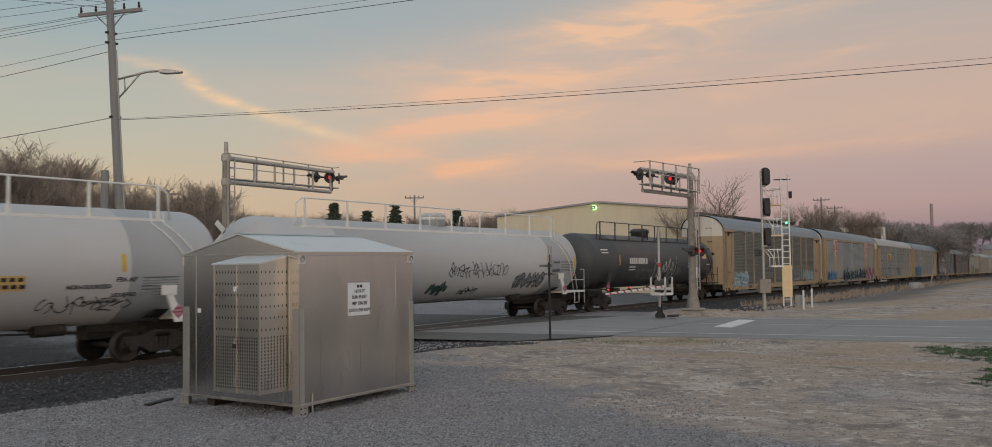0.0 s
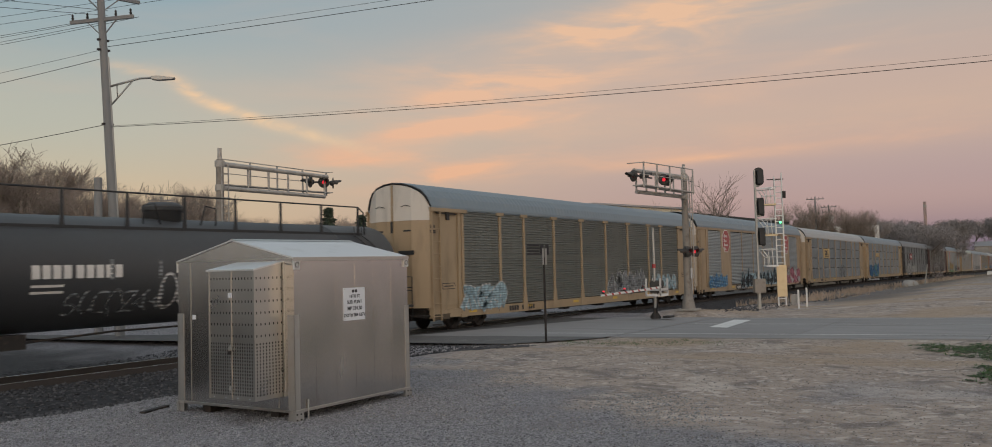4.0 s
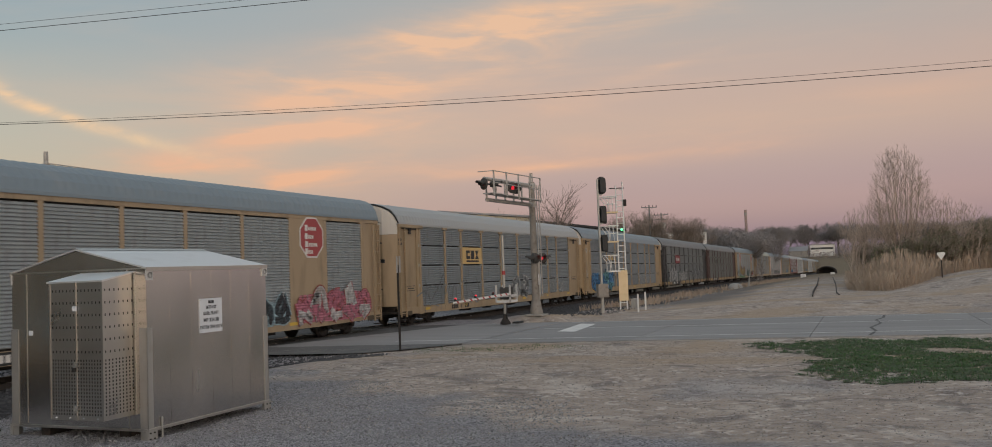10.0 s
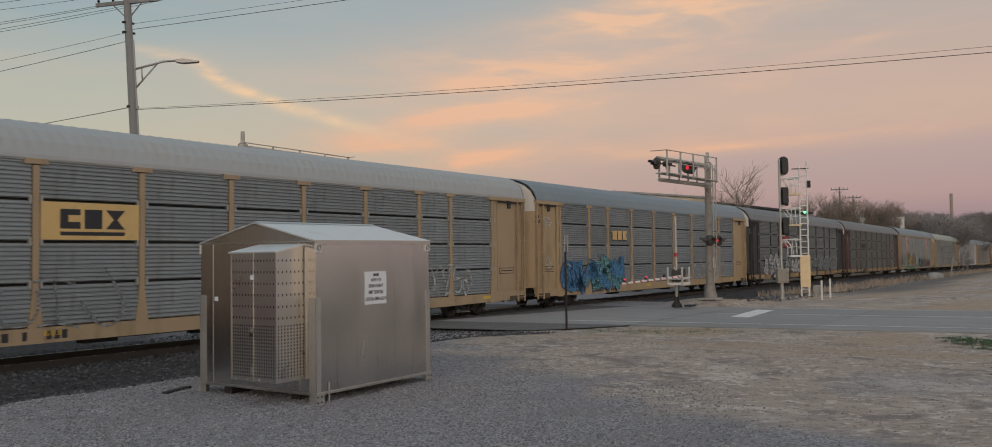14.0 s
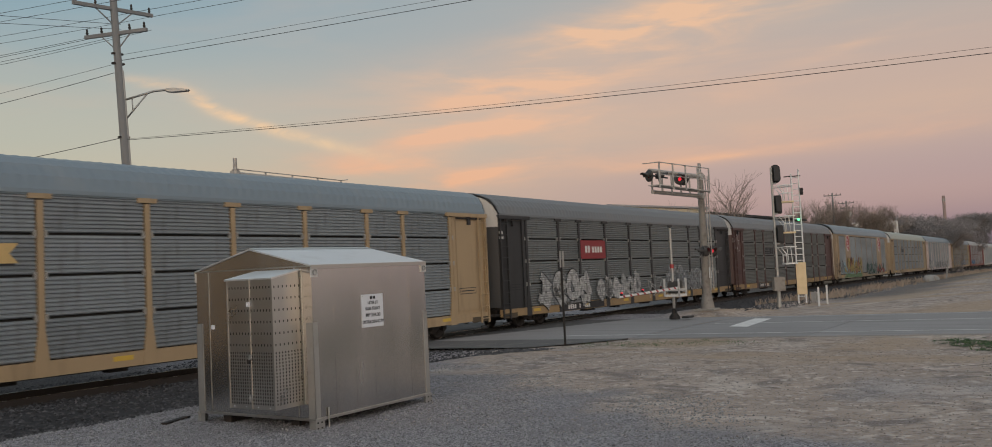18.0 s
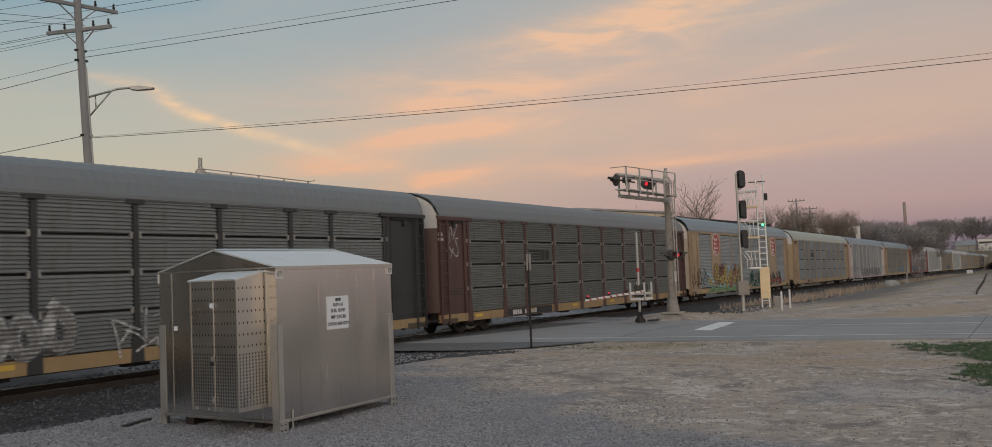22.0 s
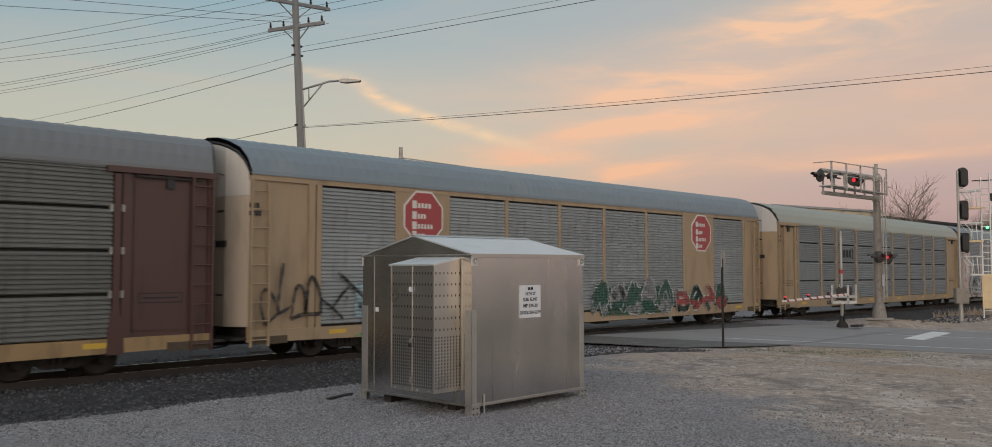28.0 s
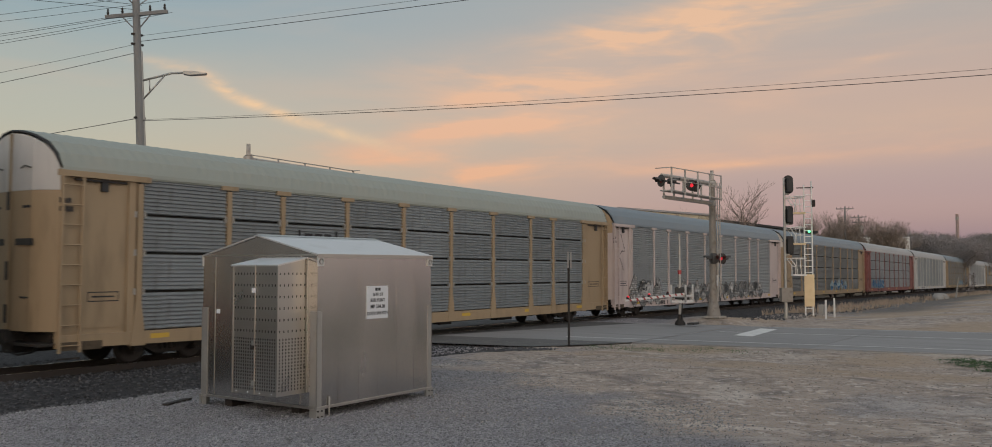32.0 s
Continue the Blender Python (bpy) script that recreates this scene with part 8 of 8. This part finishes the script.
    # dark evergreens among the bare belt
    for az, d, s in ((43.5, 105, .069), (39.6, 100, .066), (41.4, 112, .060), (35.6, 112, .061)):
        xx, yy = polar(az, d)
        hgt = 2.45 + d * s
        m = Mesh()
        r2 = random.Random(int(az * 10))
        for _ in range(1500):
            q = r2.random() ** .6
            rr = hgt * .24 * (1 - q) * r2.uniform(.5, 1) + .1
            a = r2.uniform(0, 6.28)
            c = Vector((rr * math.cos(a), rr * math.sin(a), hgt * (.12 + .88 * q)))
            s1 = Vector((r2.uniform(-.4, .4), r2.uniform(-.4, .4), -.25))
            m.add([c, c + s1, c + s1 + Vector((r2.uniform(-.3, .3), r2.uniform(-.3, .3), .1))], [(0, 1, 2)])
        t = thing("evergreen", "dark green conifer in the tree belt", "tree", "evergreens", at=pose(xx, yy, 0))
        part("trunk", Mesh().cyl((0, 0, -.2), (0, 0, hgt * .9), .2, .04, 8), M_BARK, t)
        part("foliage", m, M_CONIFER, t)


def inside(poly, x, y):
    r = False
    for (xa, ya), (xb, yb) in zip(poly, poly[1:] + poly[:1]):
        if (ya > y) != (yb > y) and x < (xb - xa) * (y - ya) / (yb - ya) + xa:
            r = not r
    return r


def build_reeds():
    rnd = random.Random(9)
    poly = [(64, 1.5), (61, .7), (59.5, -.9), (63, -2.6), (70, -4.4), (77, -8), (91, -16.5), (105, -40), (150, -40), (140, -5), (110, .4), (80, 1.5)]
    rim = []
    for (xa, ya), (xb, yb) in zip(poly, poly[1:] + poly[:1]):
        k = max(1, int(math.hypot(xb - xa, yb - ya) / 1.5))
        rim += [(xa + (xb - xa) * i / k, ya + (yb - ya) * i / k) for i in range(k)]
    v, f = [], []
    made = 0
    while made < 56000:
        x, y = 58 + 90 * rnd.random() ** 1.9, rnd.uniform(-40, 4)
        if not inside(poly, x, y):
            continue
        made += 1
        z = ground_z(x, y)
        d = min(math.hypot(x - qx, y - qy) for qx, qy in rim)
        h = rnd.uniform(1.3, 2.9) * (.95 + .45 * noise.noise((x * .25, y * .25, 0))) * (.35 + .65 * min(1, d / 3.5))
        a = rnd.uniform(0, 6.28)
        w = .008 + .0003 * (x - 54)
        lx, ly = rnd.uniform(-.35, .35), rnd.uniform(-.35, .35)
        dx, dy = w * math.cos(a), w * math.sin(a)
        k = len(v)
        v += [(x - dx, y - dy, z), (x + dx, y + dy, z), (x + lx * .5 + dx * .8, y + ly * .5 + dy * .8, z + h * .6), (x + lx * .5 - dx * .8, y + ly * .5 - dy * .8, z + h * .6),
              (x + lx - dx * 2.2, y + ly - dy * 2.2, z + h * .86), (x + lx + dx * 2.2, y + ly + dy * 2.2, z + h * .9), (x + lx * 1.2, y + ly * 1.2, z + h)]
        f += [(k, k + 1, k + 2, k + 3), (k + 3, k + 2, k + 5, k + 4), (k + 4, k + 5, k + 6)]
    me = bpy.data.meshes.new("reeds")
    me.from_pydata(v, [], f)
    me.materials.append(M_REED)
    tagged(new("reeds", me), "tall dry tan reeds with feathery tops", "reeds", kind="stuff")
    # dry tufts along the shoulder of the track
    v, f = [], []
    for _ in range(4600):
        x = 56 + 150 * rnd.random() ** 1.3
        y = rnd.uniform(15.2, 18.2) - rnd.random() ** 3 * 3
        if noise.noise((x * .2, y * .4, 7)) < -.08:
            continue
        z = bed_z(x, y)
        h = rnd.uniform(.15, .55)
        a, w = rnd.uniform(0, 6.28), .02 + .0004 * x
        k = len(v)
        v += [(x - w * math.cos(a), y - w * math.sin(a), z), (x + w * math.cos(a), y + w * math.sin(a), z), (x + rnd.uniform(-.25, .25), y + rnd.uniform(-.25, .25), z + h)]
        f.append((k, k + 1, k + 2))
    me = bpy.data.meshes.new("dry_grass")
    me.from_pydata(v, [], f)
    me.materials.append(M_REED)
    tagged(new("dry_grass", me), "dry tan grass along the track shoulder", "grass", kind="stuff")


def build_grass():
    rnd = random.Random(12)
    main = [(17.0, 1.5), (15.8, .3), (16.2, -2.5), (15.0, -8), (17, -16), (28, -18), (29.2, -6), (28.2, 3.0), (26.4, 3.6), (24.6, 2.4), (22.4, 1.2), (20.6, 1.9), (18.6, 1.2)]
    strip = [(23.8, 13.2), (25.0, 8.6), (26.8, 7.8), (26.6, 11.5), (25.6, 13.6)]
    v, f = [], []

    def cover(x, y, poly):
        """How thick the grass stands, 0 to 1: ragged towards its edges, with bare spots."""
        q = noise.noise((x * .8, y * .8, 2)) * .8 + noise.noise((x * 2.3, y * 2.3, 6)) * .45
        if not inside(poly, x + q * .8, y + q):
            return 0.0
        near_edge = sum(inside(poly, x + q * .8 + a, y + q + b) for a, b in ((.8, 0), (-.8, 0), (0, .9), (0, -.9)))
        k = (.22, .3, .45, .75, 1.0)[near_edge]
        bare = noise.noise((x * .5, y * .5, 9)) + .4 * noise.noise((x * 1.7, y * 1.7, 4))
        return k * step(bare, -.5, -.1)
    for poly, count, box, hh in ((main, 60000, (14, 30, -18, 4.5), .05), (strip, 2200, (23, 28, 7, 14), .04)):
        made = 0
        tries = 0
        while made < count and tries < count * 4:
            tries += 1
            x, y = rnd.uniform(*box[:2]), rnd.uniform(*box[2:])
            if rnd.random() > cover(x, y, poly) * (1 if poly is main else .5):
                continue
            made += 1
            z = ground_z(x, y) + lumps(x, y)
            a, w, h = rnd.uniform(0, 6.28), rnd.uniform(.008, .02), hh * rnd.uniform(.4, 1.5)
            k = len(v)
            v += [(x - w * math.cos(a), y - w * math.sin(a), z - .02), (x + w * math.cos(a), y + w * math.sin(a), z - .02), (x + rnd.uniform(-.06, .06), y + rnd.uniform(-.06, .06), z + h)]
            f.append((k, k + 1, k + 2))
    # low turf under the blades, in small tufts
    tv, tf = [], []
    for _ in range(34000):
        x, y = rnd.uniform(14, 30), rnd.uniform(-18, 4.5)
        if rnd.random() > cover(x, y, main):
            continue
        k, r = len(tv), rnd.uniform(.05, .11)
        a0 = rnd.uniform(0, 6.28)
        for q in range(5):
            a, b = x + r * rnd.uniform(.6, 1.2) * math.cos(a0 + q * 1.257), y + r * rnd.uniform(.6, 1.2) * math.sin(a0 + q * 1.257)
            tv.append((a, b, ground_z(a, b) + lumps(a, b) + .012 + rnd.uniform(0, .01)))
        tf.append(tuple(range(k, k + 5)))
    me = bpy.data.meshes.new("turf")
    me.from_pydata(tv, [], tf)
    me.materials.append(M_TURF)
    tagged(new("turf", me), "thin matted turf under the spring grass", "grass", kind="stuff")
    me = bpy.data.meshes.new("grass")
    me.from_pydata(v, [], f)
    me.materials.append(M_GRASS)
    tagged(new("grass", me), "short green spring grass beside the street", "grass", kind="stuff")


def build_clutter():
    # heart-shaped white marker on a post among the reeds
    x, y = 68.0, -4.6
    s = thing("marker_sign", "white shield-shaped marker on a short dark post", "sign", at=pose(x, y, ground_z(x, y)))
    part("post", Mesh().beam((0, 0, 0), (0, 0, 1.2), .08, .06), M_DARKSTEEL, s)
    part("plate", Mesh().prism([(-.27, 1.62), (-.22, 1.75), (.22, 1.75), (.27, 1.62), (0, 1.22)], -.06, -.04, axis="x"), M_WHITE, s, "white shield plate")
    # disused siding: rusty rail ends in the dirt
    for k, yy in enumerate((3.3, 1.9)):
        pts = [(54.5 + k * 2, yy - .1), (60, yy + .15), (75, yy + .6), (100, yy + 1.6), (140, yy + 3.2)]
        m = Mesh()
        for (xa, ya), (xb, yb) in zip(pts, pts[1:]):
            m.beam((xa, ya, ground_z(xa, ya) + (.06, -.02)[k]), (xb, yb, ground_z(xb, yb) + (.06, -.02)[k]), .07, .13)
        tagged(part("old_rail", m, M_RAIL), "rusty disused rail half sunk in dirt", "rail", "disused siding", kind="structure")
    # pale boulder-like block and leaning post by the far shoulder
    m = Mesh().lathe([(0, 1.15), (.35, 1.1), (.6, .8), (.72, 0)], "z", 9)
    m.v = [(a * 1.5 + .1 * noise.noise((a, b, c)), b * .7, c * .9 + .12 * noise.noise((a * 2, b * 2, c))) for a, b, c in m.v]
    tagged(part("concrete_block", m, M_CONCRETE, at=pose(100, 13.6, ground_z(100, 13.6))), "pale weathered concrete lump on the track shoulder", "rubble")
    tagged(part("leaning_post", Mesh().cyl((0, 0, -.2), (.4, -.3, 2.1), .08, .06, 8), M_CONCRETE, at=pose(103, 12.6, ground_z(103, 12.6))), "pale leaning wooden post by the track", "post")
    # switch box and small white markers far along
    for xx, yy in ((190, 12), (240, 8)):
        tagged(part("white_box", Mesh().box(-.5, .5, -.5, .5, 0, 1.1), M_WHITE, at=pose(xx, yy, ground_z(xx, yy))), "small white trackside box", "box", "trackside boxes")
    # two crushed white cups in the ballast
    for k in (0, .22):
        tagged(part("litter_cup", Mesh().cyl((0, 0, .03), (.14, .02, .05), .045, .03, 8), M_WHITE, at=pose(9.05 + k, 16.6 + k * .2, ground_z(9.1, 16.6) + .03, 0, 0, 30 * k)), "crushed white cup in the ballast", "litter", "litter")


build_trees()
build_reeds()
build_grass()
build_clutter()
def lot_z(x, y):
    return ground_z(x, y) + lumps(x, y)


def gravel_spot(r):
    while True:
        x, y = r.uniform(4, 17), r.uniform(3, 14.3)
        if x - .55 * y + 4 * noise.noise((x * .5, y * .5, 4)) < 8.5 + r.uniform(0, 1.5) ** 2:
            return x, y


scatter_stones("lot_gravel", "loose grey crushed gravel round the cabinet", M_STONE_L, 40000,
               gravel_spot, .0165, lot_z, 21)
scatter_stones("ballast_stones", "coarse dark ballast stones along the rails", M_STONE, 26000,
               lambda r: (r.uniform(2, 23.5) if r.random() < .7 else r.uniform(41, 75), (lambda q: 13.6 + 7.0 * q if r.random() < .75 else 22.4 + 4.5 * q)(r.random())), .045, bed_z, 22)
scatter_stones("dirt_pebbles", "scattered pale pebbles on the dirt lot", M_PEBBLE, 14000,
               lambda r: (r.uniform(10, 28), r.uniform(-8, 13)), .015, lot_z, 23)


# ---------------------------------------------------------------- movement
def motions():
    times = [0, 0.1, 0.2, 0.5] + [1.0 + i for i in range(31)] + [31.5, 31.8, 31.9, 32.0]
    for car, s in TRAIN:
        walk(car, [(t, along(t, s)) for t in times])
    # wheels roll on the rail: place rolled over radius
    for car, wheel, dx in WHEELSETS[:48]:
        walk(wheel, [(k / 15, pose(dx, 0, 0.42, 0, -math.degrees((8.203 * k / 15 - 0.015 * (k / 15) ** 2) / 0.42), 0)) for k in range(481)])


motions()
